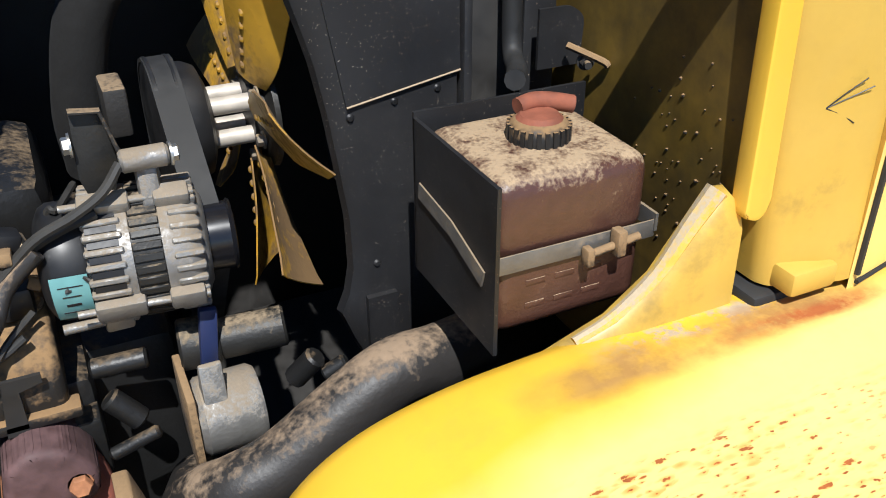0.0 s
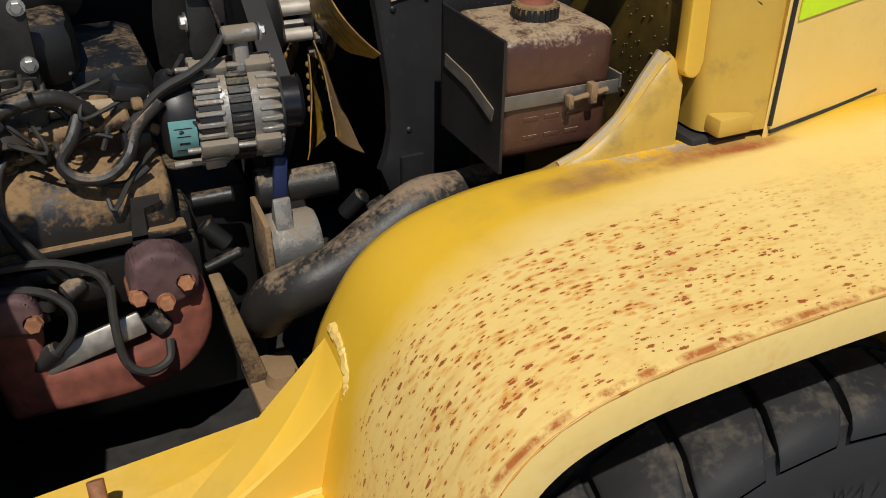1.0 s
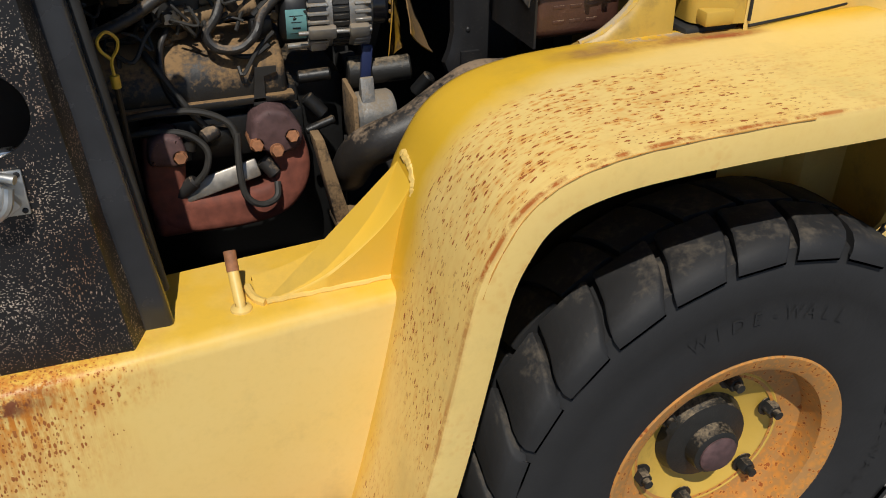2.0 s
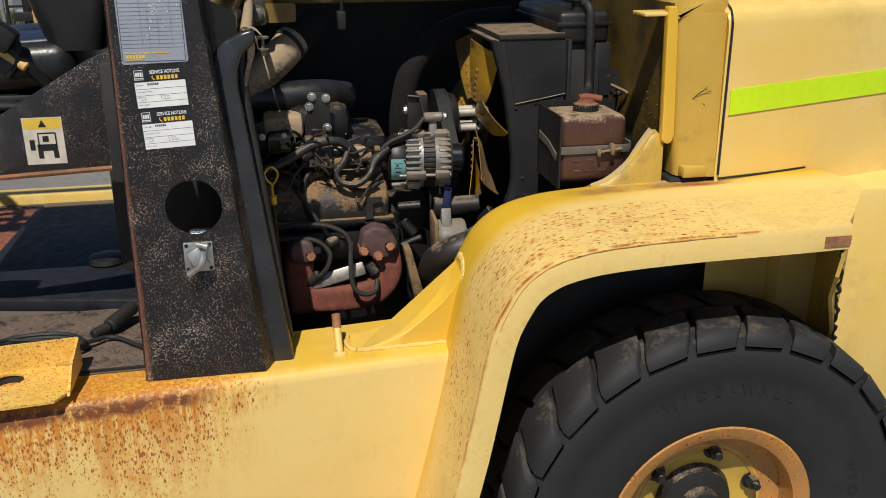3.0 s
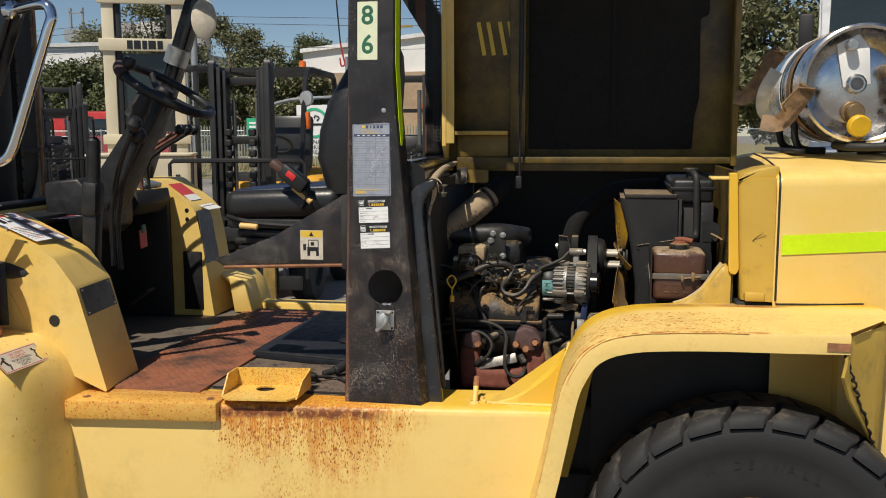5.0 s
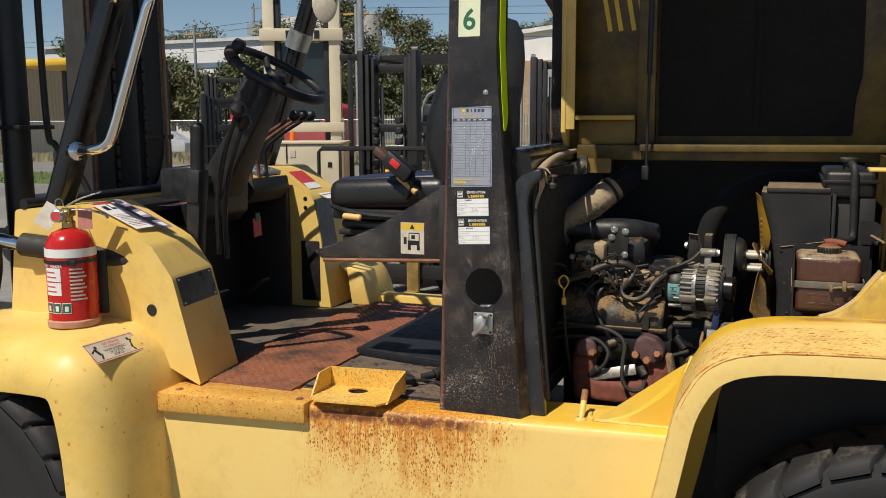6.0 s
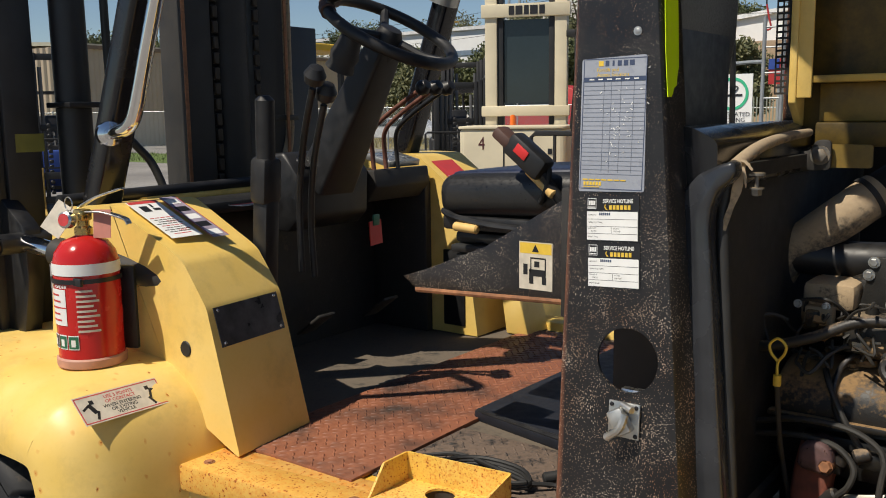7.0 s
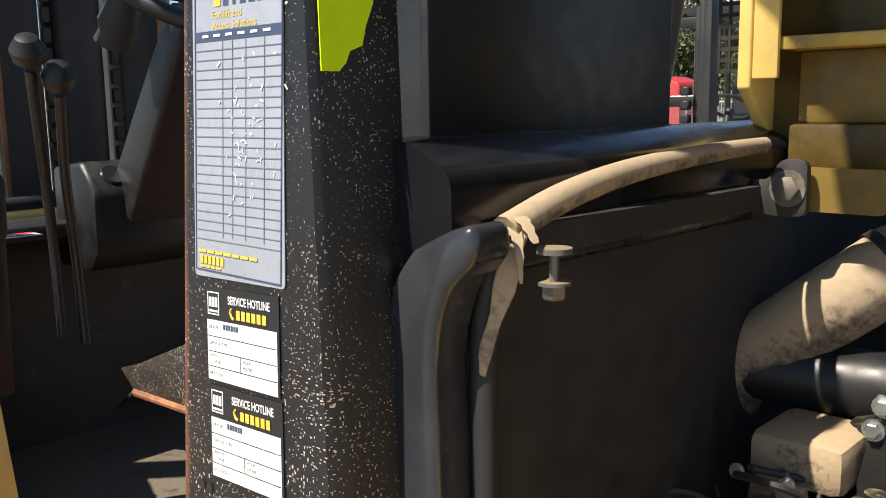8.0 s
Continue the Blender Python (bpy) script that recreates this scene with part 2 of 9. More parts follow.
def yellow_paint(name, fade=None, fade_max=1.0, chips=0.0, rust=0.0, dirt=0.2, zone=None, chip_scale=(60, 210, 60), run_scale=(34, 34, 5), darken=0.0, fresh=FRESH, faded=FADED, corrode=None, chip_size=0.30, chip_keep=0.0):
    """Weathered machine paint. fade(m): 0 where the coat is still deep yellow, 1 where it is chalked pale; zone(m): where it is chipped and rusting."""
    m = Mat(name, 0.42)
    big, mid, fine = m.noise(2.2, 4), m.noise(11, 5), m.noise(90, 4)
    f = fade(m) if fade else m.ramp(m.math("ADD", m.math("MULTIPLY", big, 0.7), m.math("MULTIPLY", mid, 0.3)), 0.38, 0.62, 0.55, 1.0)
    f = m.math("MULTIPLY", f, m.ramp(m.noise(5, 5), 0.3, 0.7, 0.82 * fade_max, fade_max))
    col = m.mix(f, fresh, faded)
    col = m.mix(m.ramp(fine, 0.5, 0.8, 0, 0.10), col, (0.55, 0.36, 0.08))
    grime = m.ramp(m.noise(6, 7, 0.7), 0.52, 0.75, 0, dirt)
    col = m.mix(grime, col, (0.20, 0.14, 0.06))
    # near-black mixed into the coat, for soot, grime and painted shade
    if darken:
        col = m.mix(m.ramp(m.noise(4, 6, 0.7), 0.30, 0.62, darken * 0.75, darken), col, (0.030, 0.022, 0.010))
    area = zone(m) if zone else 1.0
    rough = m.ramp(mid, 0.3, 0.7, 0.36, 0.55)
    if rust:
        run = m.ramp(m.noise(1.0, 5, 0.65, m.scaled(run_scale)), 0.47, 0.66)
        run = m.math("MULTIPLY", m.math("MULTIPLY", run, m.ramp(m.noise(8, 4), 0.36, 0.58)), area)
        col = m.mix(m.math("MULTIPLY", run, rust), col, m.mix(mid, (0.42, 0.13, 0.025), (0.70, 0.32, 0.06)))
    if chips:
        core = None
        for k, (sc, keep, size) in enumerate(((1.0, 0.50, chip_size), (1.9, 0.62, chip_size))):
            v = m.spots(1.0, m.scaled(tuple(q * sc for q in chip_scale), (0, 0, 0.10 + 0.2 * k), (3.1 * k, 1.7 * k, 0)))
            sep = m.t.nodes.new("ShaderNodeSeparateColor")
            m.link(v.outputs["Color"], sep.inputs[0])
            on = m.math("GREATER_THAN", sep.outputs[0], keep + chip_keep + 0.35 * (1 - min(chips, 1)))
            edge = m.math("ADD", v.outputs["Distance"], m.ramp(m.noise(300, 4, 0.6), 0.25, 0.75, -0.26, 0.26))
            c = m.math("MULTIPLY", m.math("LESS_THAN", edge, m.math("MULTIPLY", sep.outputs[1], size * 1.15)), on)
            core = c if core is None else m.math("MAXIMUM", core, c)
            halo = m.math("MULTIPLY", m.math("MULTIPLY", m.ramp(v.outputs["Distance"], 0.10, 0.80, 1.0, 0.0), on), m.ramp(m.noise(7, 4), 0.32, 0.52))
            col = m.mix(m.math("MULTIPLY", halo, area), col, (0.66, 0.27, 0.045))
        core = m.math("MULTIPLY", core, m.ramp(area, 0.25, 0.5) if zone else 1.0)
        col = m.mix(core, col, m.mix(fine, (0.17, 0.045, 0.010), (0.46, 0.135, 0.025)))
        rough = m.math("MAXIMUM", rough, m.math("MULTIPLY", core, 0.9))
    if corrode:   # pairs of a mask and the two colours that it shows
        for mask, dark, lite in corrode(m):
            col = m.mix(mask, col, m.mix(m.noise(45, 5, 0.65), dark, lite))
            rough = m.math("MAXIMUM", rough, m.math("MULTIPLY", mask, 0.85))
    m.colour(col).rough(rough)
    return m.bump(m.math("ADD", m.math("MULTIPLY", fine, 0.4), m.math("MULTIPLY", mid, 0.9)), 0.12, 0.002).m


def span(m, which, a, b, soft=0.08):
    """1 between a and b along an axis, with soft and uneven ends."""
    p = m.math("ADD", m.axis(which), m.ramp(m.noise(7, 4), 0.2, 0.8, -soft, soft))
    return m.math("MULTIPLY", m.ramp(p, a - soft, a + soft), m.ramp(p, b - soft, b + soft, 1, 0))


def guard_band(m):
    """The inner band of the mudguard is deeper yellow than the rest; the band widens towards the front."""
    edge = m.math("ADD", m.axis("Y"), m.ramp(m.axis("X"), 0.62, 1.15, 0.085, -0.02))
    return m.ramp(m.math("ADD", edge, m.ramp(m.noise(9, 4), 0.3, 0.7, -0.012, 0.012)), 0.012, 0.075, 1.0, 0.0)


def rail_fade(m):
    """The rail's top kept its colour, the side has chalked."""
    return m.ramp(m.math("ADD", m.axis("Z"), m.ramp(m.noise(9, 4), 0.3, 0.7, -0.008, 0.008)), 0.844, 0.866, 1.0, 0.15)


def near_to(m, which, at, wide, wobble=0.01, scale=12):
    """1 close to a line across an axis, with a wavering edge."""
    p = m.math("ADD", m.axis(which), m.ramp(m.noise(scale, 5, 0.65), 0.2, 0.8, -wobble, wobble))
    return m.ramp(m.math("ABSOLUTE", m.math("SUBTRACT", p, at)), wide * 0.35, wide, 1.0, 0.0)


def rail_rust(m):
    """Rust bitten into the rail's edge, and what has run down from it."""
    sx = span(m, "X", -0.44, 0.15, 0.06)
    drop = m.ramp(m.axis("Z"), 0.60, 0.845, 0.0, 1.0)
    run = m.ramp(m.noise(1.0, 6, 0.75, m.scaled((110, 110, 4.5))), 0.44, 0.60)
    wash = m.math("MULTIPLY", m.math("MULTIPLY", drop, m.math("MULTIPLY", drop, 1.15)), m.ramp(m.noise(7, 5, 0.6), 0.34, 0.56))
    run = m.math("MULTIPLY", m.math("MULTIPLY", run, m.math("ADD", wash, m.math("MULTIPLY", drop, 0.18))), sx)
    wide = m.math("MULTIPLY", span(m, "X", -0.42, 0.10, 0.04), near_to(m, "Z", 0.842, 0.024, 0.010, 25))
    core = m.math("MULTIPLY", wide, m.ramp(m.noise(38, 6, 0.7), 0.36, 0.50))
    v = m.spots(1.0, m.scaled((210, 210, 90)))
    sep = m.t.nodes.new("ShaderNodeSeparateColor")
    m.link(v.outputs["Color"], sep.inputs[0])
    fleck = m.math("LESS_THAN", v.outputs["Distance"], m.math("MULTIPLY", sep.outputs[0], m.math("MULTIPLY", m.math("MULTIPLY", span(m, "X", -0.46, 0.16, 0.06), span(m, "Z", 0.70, 0.88, 0.06)), 0.55)))
    return [(run, (0.46, 0.13, 0.012), (0.70, 0.28, 0.03)), (fleck, (0.22, 0.07, 0.02), (0.50, 0.17, 0.03)), (core, (0.10, 0.030, 0.014), (0.28, 0.085, 0.025))]


def guard_rust(m):
    """A brown stain along the mudguard's seam, and rust along its outer edge."""
    seam = m.math("MULTIPLY", m.math("MULTIPLY", span(m, "X", 0.90, 1.235, 0.04), near_to(m, "Y", 0.066, 0.032, 0.008, 14)), m.ramp(m.noise(18, 5, 0.65), 0.28, 0.54, 0.30, 0.95))
    end = m.math("MULTIPLY", m.math("MULTIPLY", span(m, "X", 1.08, 1.235, 0.03), near_to(m, "Y", 0.056, 0.014, 0.005, 22)), m.ramp(m.noise(30, 5, 0.65), 0.36, 0.55))
    crust = m.math("MULTIPLY", m.math("MULTIPLY", span(m, "X", 0.98, 1.17, 0.03), near_to(m, "Y", 0.090, 0.020, 0.008, 16)), m.ramp(m.noise(42, 6, 0.7), 0.46, 0.54))
    rim = m.math("MULTIPLY", m.math("MULTIPLY", span(m, "X", 0.60, 1.22, 0.08), near_to(m, "Y", -0.2395, 0.006, 0.0008, 24)), m.ramp(m.noise(24, 6, 0.7), 0.42, 0.56))
    bleed = m.math("MULTIPLY", m.math("MULTIPLY", span(m, "X", 0.64, 1.10, 0.10), near_to(m, "Y", -0.215, 0.029, 0.002, 16)), m.ramp(m.noise(14, 5, 0.65), 0.44, 0.66, 0.0, 0.40))
    return [(bleed, (0.62, 0.27, 0.05), (0.70, 0.40, 0.10)), (rim, (0.30, 0.08, 0.015), (0.55, 0.18, 0.03)), (crust, (0.30, 0.24, 0.17), (0.52, 0.45, 0.34)), (seam, (0.26, 0.12, 0.03), (0.46, 0.26, 0.07)), (end, (0.22, 0.055, 0.015), (0.50, 0.15, 0.03))]


PAINT = yellow_paint("yellow_paint", dirt=0.3)
DEEP_PAINT = yellow_paint("deep_yellow_paint", fade=lambda m: m.ramp(m.noise(3, 4), 0.35, 0.7, 0.0, 0.35), dirt=0.3)
FENDER = yellow_paint("mudguard_paint", fade=guard_band, corrode=guard_rust, chips=1.0, rust=0.45, run_scale=(9, 60, 9), chip_scale=(70, 190, 70), chip_size=0.38, chip_keep=0.17,
                      zone=lambda m: m.math("MULTIPLY", m.math("ADD", m.math("MULTIPLY", span(m, "X", 0.68, 1.06, 0.13), 0.75), 0.28), span(m, "Y", -0.238, -0.03, 0.012)))
SILL = yellow_paint("sill_paint", fade=rail_fade, corrode=rail_rust, chips=1.0, rust=1.0, chip_scale=(150, 150, 70),
                    zone=lambda m: m.math("ADD", m.math("MULTIPLY", m.math("MULTIPLY", span(m, "X", -0.40, 0.10, 0.10), span(m, "Z", 0.66, 1.1, 0.14)), 1.0), m.math("MULTIPLY", span(m, "Z", 0.80, 0.875, 0.02), m.math("MULTIPLY", span(m, "X", -0.45, 0.22, 0.05), 0.8))))
FRONT_PAINT = yellow_paint("front_mudguard_paint", chips=0.25, chip_scale=(85, 130, 85), chip_keep=0.22, chip_size=0.22, dirt=0.3)
RUSTY = yellow_paint("rusted_rail_paint", fresh=(0.62, 0.30, 0.05), faded=(0.66, 0.40, 0.12), chips=1.0, rust=1.0, chip_scale=(80, 80, 80), run_scale=(40, 40, 40))
DUSTY_YELLOW = yellow_paint("dusty_yellow_paint", fade_max=0.5, dirt=0.9, darken=0.25)
# hood inside: its shade is mixed into the colour along with soot
SOOTY_SHADED = yellow_paint("sooty_shaded_yellow_paint", fade_max=0.2, dirt=0.9, darken=0.968)
# hood rim and ledges: grime, plus shade put into the colour
GRIMY_SHADED = yellow_paint("grimy_shaded_yellow_paint", fade_max=0.4, dirt=0.9, darken=0.80)
COLUMN_PAINT = yellow_paint("grimy_column_paint", fade_max=0.35, dirt=0.9, darken=0.36)
# yellow taken almost all the way to near-black
WING_DARK = yellow_paint("near_black_yellow_paint", fade_max=0.2, dirt=0.9, darken=0.975)
BLACK_PAINT = None


def chipped_black(name, chips=0.6, base=(0.008, 0.008, 0.009), speck=(0.58, 0.50, 0.40), rough=0.38, edge=None, where=None, fine_by=1.0):
    """Black machine paint with a scatter of pale and rusty nicks."""
    m = Mat(name, rough)
    core = None
    for k, (sc, rot) in enumerate((((150, 150, 420), 0.35), ((330, 330, 150), -0.5))):
        v = m.spots(1.0, m.scaled(tuple(fine_by * c for c in sc), (0, rot, 0), (1.3 * k, 0.7 * k, 2.1 * k)))
        mask = m.ramp(m.noise(13 + 9 * k, 5, 0.65), 0.30, 0.62)
        mask = m.math("MULTIPLY", mask, where(m)) if where else mask
        edge_d = m.math("ADD", v.outputs["Distance"], m.ramp(m.noise(500, 3), 0.2, 0.8, -0.10, 0.10))
        c = m.math("LESS_THAN", edge_d, m.math("MULTIPLY", mask, 0.30 * chips))
        core = c if core is None else m.math("MAXIMUM", core, c)
    fine, mid = m.noise(120, 5), m.noise(9, 5)
    col = m.mix(mid, tuple(c * 0.7 for c in base), tuple(c * 1.7 for c in base))
    col = m.mix(m.ramp(m.math("MULTIPLY", fine, mid), 0.30, 0.46, 0, 0.04), col, (0.10, 0.075, 0.055))
    if edge:
        col = m.mix(edge(m), col, m.mix(fine, (0.14, 0.05, 0.03), (0.30, 0.12, 0.06)))
    col = m.mix(core, col, m.mix(m.ramp(mid, 0.35, 0.6), (0.30, 0.16, 0.09), speck))
    m.colour(col).rough(m.ramp(mid, 0.3, 0.7, rough - 0.08, rough + 0.2))
    return m.bump(m.math("SUBTRACT", m.math("MULTIPLY", fine, 0.3), core), 0.3, 0.0012).m


BLACK_PAINT = chipped_black("chipped_black_paint", 1.01, base=(0.006, 0.006, 0.007), speck=(0.54, 0.45, 0.36), fine_by=1.15, where=lambda m: m.ramp(m.axis("Z"), 1.20, 1.60, 1.0, 0.70), edge=lambda m: m.math("MULTIPLY", span(m, "X", -0.06, -0.018, 0.004), 0.7))
BLACK_ARM = chipped_black("scuffed_black_arm_paint", 0.86, fine_by=1.2)
BLACK_SHEET = chipped_black("black_sheet_paint", 0.35, base=(0.010, 0.010, 0.011), rough=0.5)
BLACK_GLOSS = plain("glossy_black_enamel", (0.010, 0.010, 0.012), 0.22, vary=0.3, scale=12, bump=0.05)
BLACK_SATIN = plain("satin_black_plastic", (0.013, 0.013, 0.014), 0.46, vary=0.35, scale=30)
BLACK_MATT = plain("matt_black_steel", (0.028, 0.026, 0.024), 0.65, vary=0.4, scale=30)
RUBBER = plain("black_rubber", (0.018, 0.018, 0.018), 0.62, vary=0.3, scale=40)
VINYL = plain("black_vinyl", (0.016, 0.016, 0.017), 0.36, vary=0.25, scale=160, bump=0.25)
BLUE_VINYL = plain("navy_vinyl", (0.014, 0.022, 0.055), 0.45, vary=0.25, scale=150, bump=0.25)
CHROME = plain("chrome", (0.78, 0.78, 0.78), 0.07, 1.0, vary=0.05, scale=20, bump=0.03)
STEEL = plain("bright_steel", (0.62, 0.61, 0.59), 0.28, 1.0, vary=0.15, scale=60)
GALV = plain("galvanised_steel", (0.52, 0.52, 0.50), 0.42, 0.9, vary=0.2, scale=40)
ALLOY = dusty("cast_alloy", (0.30, 0.29, 0.275), (0.26, 0.21, 0.15), 0.32, 0.48, 0.7, 60)
ALLOY_RAW = dusty("raw_cast_alloy", (0.33, 0.32, 0.30), (0.27, 0.22, 0.16), 0.30, 0.48, 0.7, 60)
DIRTY_ZINC = dusty("dirty_zinc", (0.17, 0.16, 0.145), (0.25, 0.19, 0.12), 0.35, 0.5, 0.5, 40)
DARK_METAL = dusty("dark_metal", (0.025, 0.024, 0.022), (0.25, 0.19, 0.12), 0.18, 0.5, 0.3, 40)
OILY_DUST = dusty("dusty_black_casting", (0.014, 0.013, 0.012), (0.27, 0.165, 0.075), 0.33, 0.5, 0.0, 30)
THROTTLE_DUST = dusty("dust_coated_housing", (0.03, 0.025, 0.02), (0.46, 0.34, 0.21), 0.60, 0.7, 0.0, 40)
OILY = dusty("oily_black_casting", (0.010, 0.010, 0.010), (0.16, 0.11, 0.06), 0.14, 0.45, 0.0, 30)
DUST_BROWN = dusty("dust_caked_steel", (0.04, 0.028, 0.018), (0.28, 0.18, 0.09), 0.52, 0.8, 0.0, 45)
FRAME_ENAMEL = plain("glossy_frame_enamel", (0.030, 0.032, 0.037), 0.24, vary=0.3, scale=14, bump=0.05)
DUST_DARK = dusty("thinly_dusted_black_steel", (0.022, 0.020, 0.018), (0.24, 0.17, 0.10), 0.28, 0.65, 0.0, 50)
CRUST = dusty("dust_on_weld", (0.62, 0.40, 0.06), (0.50, 0.40, 0.26), 0.38, 0.8, 0.0, 60)
BRACKET_PAINT = yellow_paint("chipped_bracket_paint", fade=lambda m: m.ramp(m.noise(6, 4), 0.35, 0.65, 0.3, 0.8), chips=0.75, rust=0.35, chip_scale=(190, 190, 190), run_scale=(50, 50, 50))
RUST_EDGE = yellow_paint("rust_eaten_edge", fresh=(0.42, 0.17, 0.03), faded=(0.62, 0.36, 0.08), chips=1.0, rust=1.0, chip_scale=(60, 60, 60), run_scale=(30, 30, 30))
FOOTWELL = dusty("scuffed_footwell_steel", (0.036, 0.034, 0.032), (0.15, 0.12, 0.09), 0.30, 0.55, 0.0, 24)
MAST_STEEL = plain("worn_mast_steel", (0.030, 0.030, 0.031), 0.45, 0.1, vary=0.5, scale=9)
SPACER = plain("dull_steel_spacer", (0.52, 0.47, 0.40), 0.5, 0.3, vary=0.2, scale=50)
CHAIN = plain("oily_chain", (0.035, 0.026, 0.018), 0.5, 0.4, vary=0.4, scale=60)
IRON = plain("rusted_manifold_iron", (0.20, 0.060, 0.038), 0.78, vary=0.45, scale=45, bump=0.4)
IRON_DARK = plain("dark_scaled_iron", (0.10, 0.055, 0.055), 0.7, vary=0.4, scale=70, bump=0.4)
RUST_BOLT = plain("rusted_bolt", (0.30, 0.13, 0.06), 0.75, vary=0.4, scale=90, bump=0.3)
HOSE = dusty("dusty_rubber_hose", (0.022, 0.020, 0.019), (0.28, 0.20, 0.13), 0.20, 0.5, 0.0, 30)
HOSE_PALE = dusty("dust_covered_hose", (0.09, 0.075, 0.06), (0.42, 0.32, 0.21), 0.55, 0.7, 0.0, 30)
WIRE = plain("grey_wire_sheath", (0.03, 0.028, 0.025), 0.6, vary=0.3, scale=60)
TANK_PLASTIC = dusty("brown_tank_plastic", (0.075, 0.034, 0.024), (0.40, 0.29, 0.175), 0.25, 0.30, 0.0, 62)
CAP_RUST = plain("rust_red_rubber", (0.24, 0.075, 0.04), 0.8, vary=0.4, scale=60, bump=0.4)
TYRE = dusty("tyre_rubber", (0.017, 0.017, 0.018), (0.095, 0.08, 0.062), 0.13, 0.72, 0.0, 22)
HAND_ORANGE = plain("tan_plastic", (0.72, 0.46, 0.16), 0.5, vary=0.1, scale=30)
RED_PAINT = plain("red_enamel", (0.52, 0.018, 0.015), 0.22, vary=0.1, scale=20, bump=0.03)
RED_PLASTIC = plain("red_plastic", (0.62, 0.03, 0.03), 0.4, vary=0.1, scale=40)
WHITE = plain("white_vinyl_label", (0.78, 0.78, 0.76), 0.45, vary=0.05, scale=60, bump=0.02)
SHEET = plain("grey_printed_sheet", (0.31, 0.33, 0.38), 0.3, vary=0.08, scale=40, bump=0.02)
INK = plain("black_ink", (0.012, 0.012, 0.014), 0.45, vary=0.1, scale=60, bump=0)
NAVY_INK = plain("navy_ink", (0.05, 0.07, 0.13), 0.4, vary=0.1, scale=60, bump=0)
FADED_INK = plain("sun_faded_ink", (0.17, 0.19, 0.24), 0.4, vary=0.1, scale=60, bump=0)
YELLOW_INK = plain("yellow_ink", (0.75, 0.50, 0.06), 0.45, vary=0.1, scale=60, bump=0)
RED_INK = plain("red_ink", (0.55, 0.05, 0.05), 0.45, vary=0.15, scale=60, bump=0)
GREEN_INK = plain("green_ink", (0.02, 0.14, 0.07), 0.45, vary=0.15, scale=60, bump=0)
AGED = plain("aged_label", (0.62, 0.56, 0.46), 0.55, vary=0.2, scale=50, bump=0.05)
LIME = plain("fluorescent_lime_tape", (0.60, 0.86, 0.01), 0.4, vary=0.06, scale=60, bump=0.05)
GLOW_NUMBER = plain("pale_green_plate", (0.70, 0.74, 0.52), 0.4, vary=0.05, scale=40, bump=0)
TEAL = plain("teal_label", (0.15, 0.34, 0.34), 0.45, vary=0.12, scale=60, bump=0.03)
GREY_PLATE = plain("worn_data_plate", (0.075, 0.075, 0.08), 0.35, 0.3, vary=0.7, scale=25)
INSULATION = plain("sooty_insulation", (0.006, 0.0055, 0.005), 0.95, vary=0.4, scale=60, bump=0.5, dist=0.003)
STAINLESS = plain("brushed_stainless", (0.60, 0.59, 0.58), 0.24, 1.0, vary=0.2, scale=18, bump=0.06)
STRAP_STEEL = plain("rust_spotted_strap_steel", (0.27, 0.165, 0.085), 0.6, 0.2, vary=0.7, scale=35, bump=0.3)
BAR_PAD = plain("cream_paint", (0.66, 0.58, 0.40), 0.5, vary=0.15, scale=12)


def treadplate(name):
    """Rusty brown steel deck with worn dark patches."""
    m = Mat(name, 0.6)
    n, mid, big = m.noise(60, 6), m.noise(9, 5), m.noise(2.3, 4)
    f = m.ramp(m.math("ADD", m.math("MULTIPLY", mid, 0.5), m.math("MULTIPLY", big, 0.6)), 0.36, 0.56)
    col = m.mix(f, m.mix(n, (0.030, 0.020, 0.016), (0.07, 0.045, 0.035)), m.mix(n, (0.17, 0.055, 0.03), (0.34, 0.13, 0.065)))
    m.colour(col).rough(m.ramp(n, 0.3, 0.7, 0.45, 0.75))
    return m.bump(n, 0.3, 0.001).m


DECK = treadplate("rusted_deck_plate")
DECK_DARK = dusty("worn_black_deck", (0.020, 0.019, 0.019), (0.17, 0.12, 0.09), 0.28, 0.55, 0.0, 40)
MAT_BLUE = plain("dark_blue_floor_cover", (0.009, 0.011, 0.018), 0.6, vary=0.3, scale=30)
ORANGE_STEP = yellow_paint("orange_gritty_step", fresh=(0.66, 0.33, 0.045), faded=(0.72, 0.44, 0.11), chips=0.8, rust=0.6, chip_scale=(120, 120, 120), run_scale=(60, 60, 60))

# ---- the forklift truck: chassis and bodywork ----
truck = thing("forklift", "large faded yellow forklift truck with open engine hood, rust-speckled and dusty", "forklift", (0.2, 0.63, 0.0))
CY = 0.63   # middle of the truck


def side_y(x):
    """The outer face of the frame's side."""
    return -0.085 + 0.104 * x


# rear mudguard: a bent sheet swept from the frame up over the wheel
def mudguard(path, section, ends):
    """path: (x, z) of the top line; section: (y, drop along the normal); ends(s, y) moves x near the end."""
    pts = smooth_path([(x, 0, z) for x, z in path], 5)
    rows = []
    for i, p in enumerate(pts):
        a, b = pts[max(i - 1, 0)], pts[min(i + 1, len(pts) - 1)]
        t = (b - a).normalized()
        nrm = Vector((-t.z, 0, t.x))
        row = []
        for y, d in section:
            q = p + nrm * (-d)
            row.append(Vector((q.x + ends(i / (len(pts) - 1), y), y, q.z)))
        rows.append(row)
    return rows


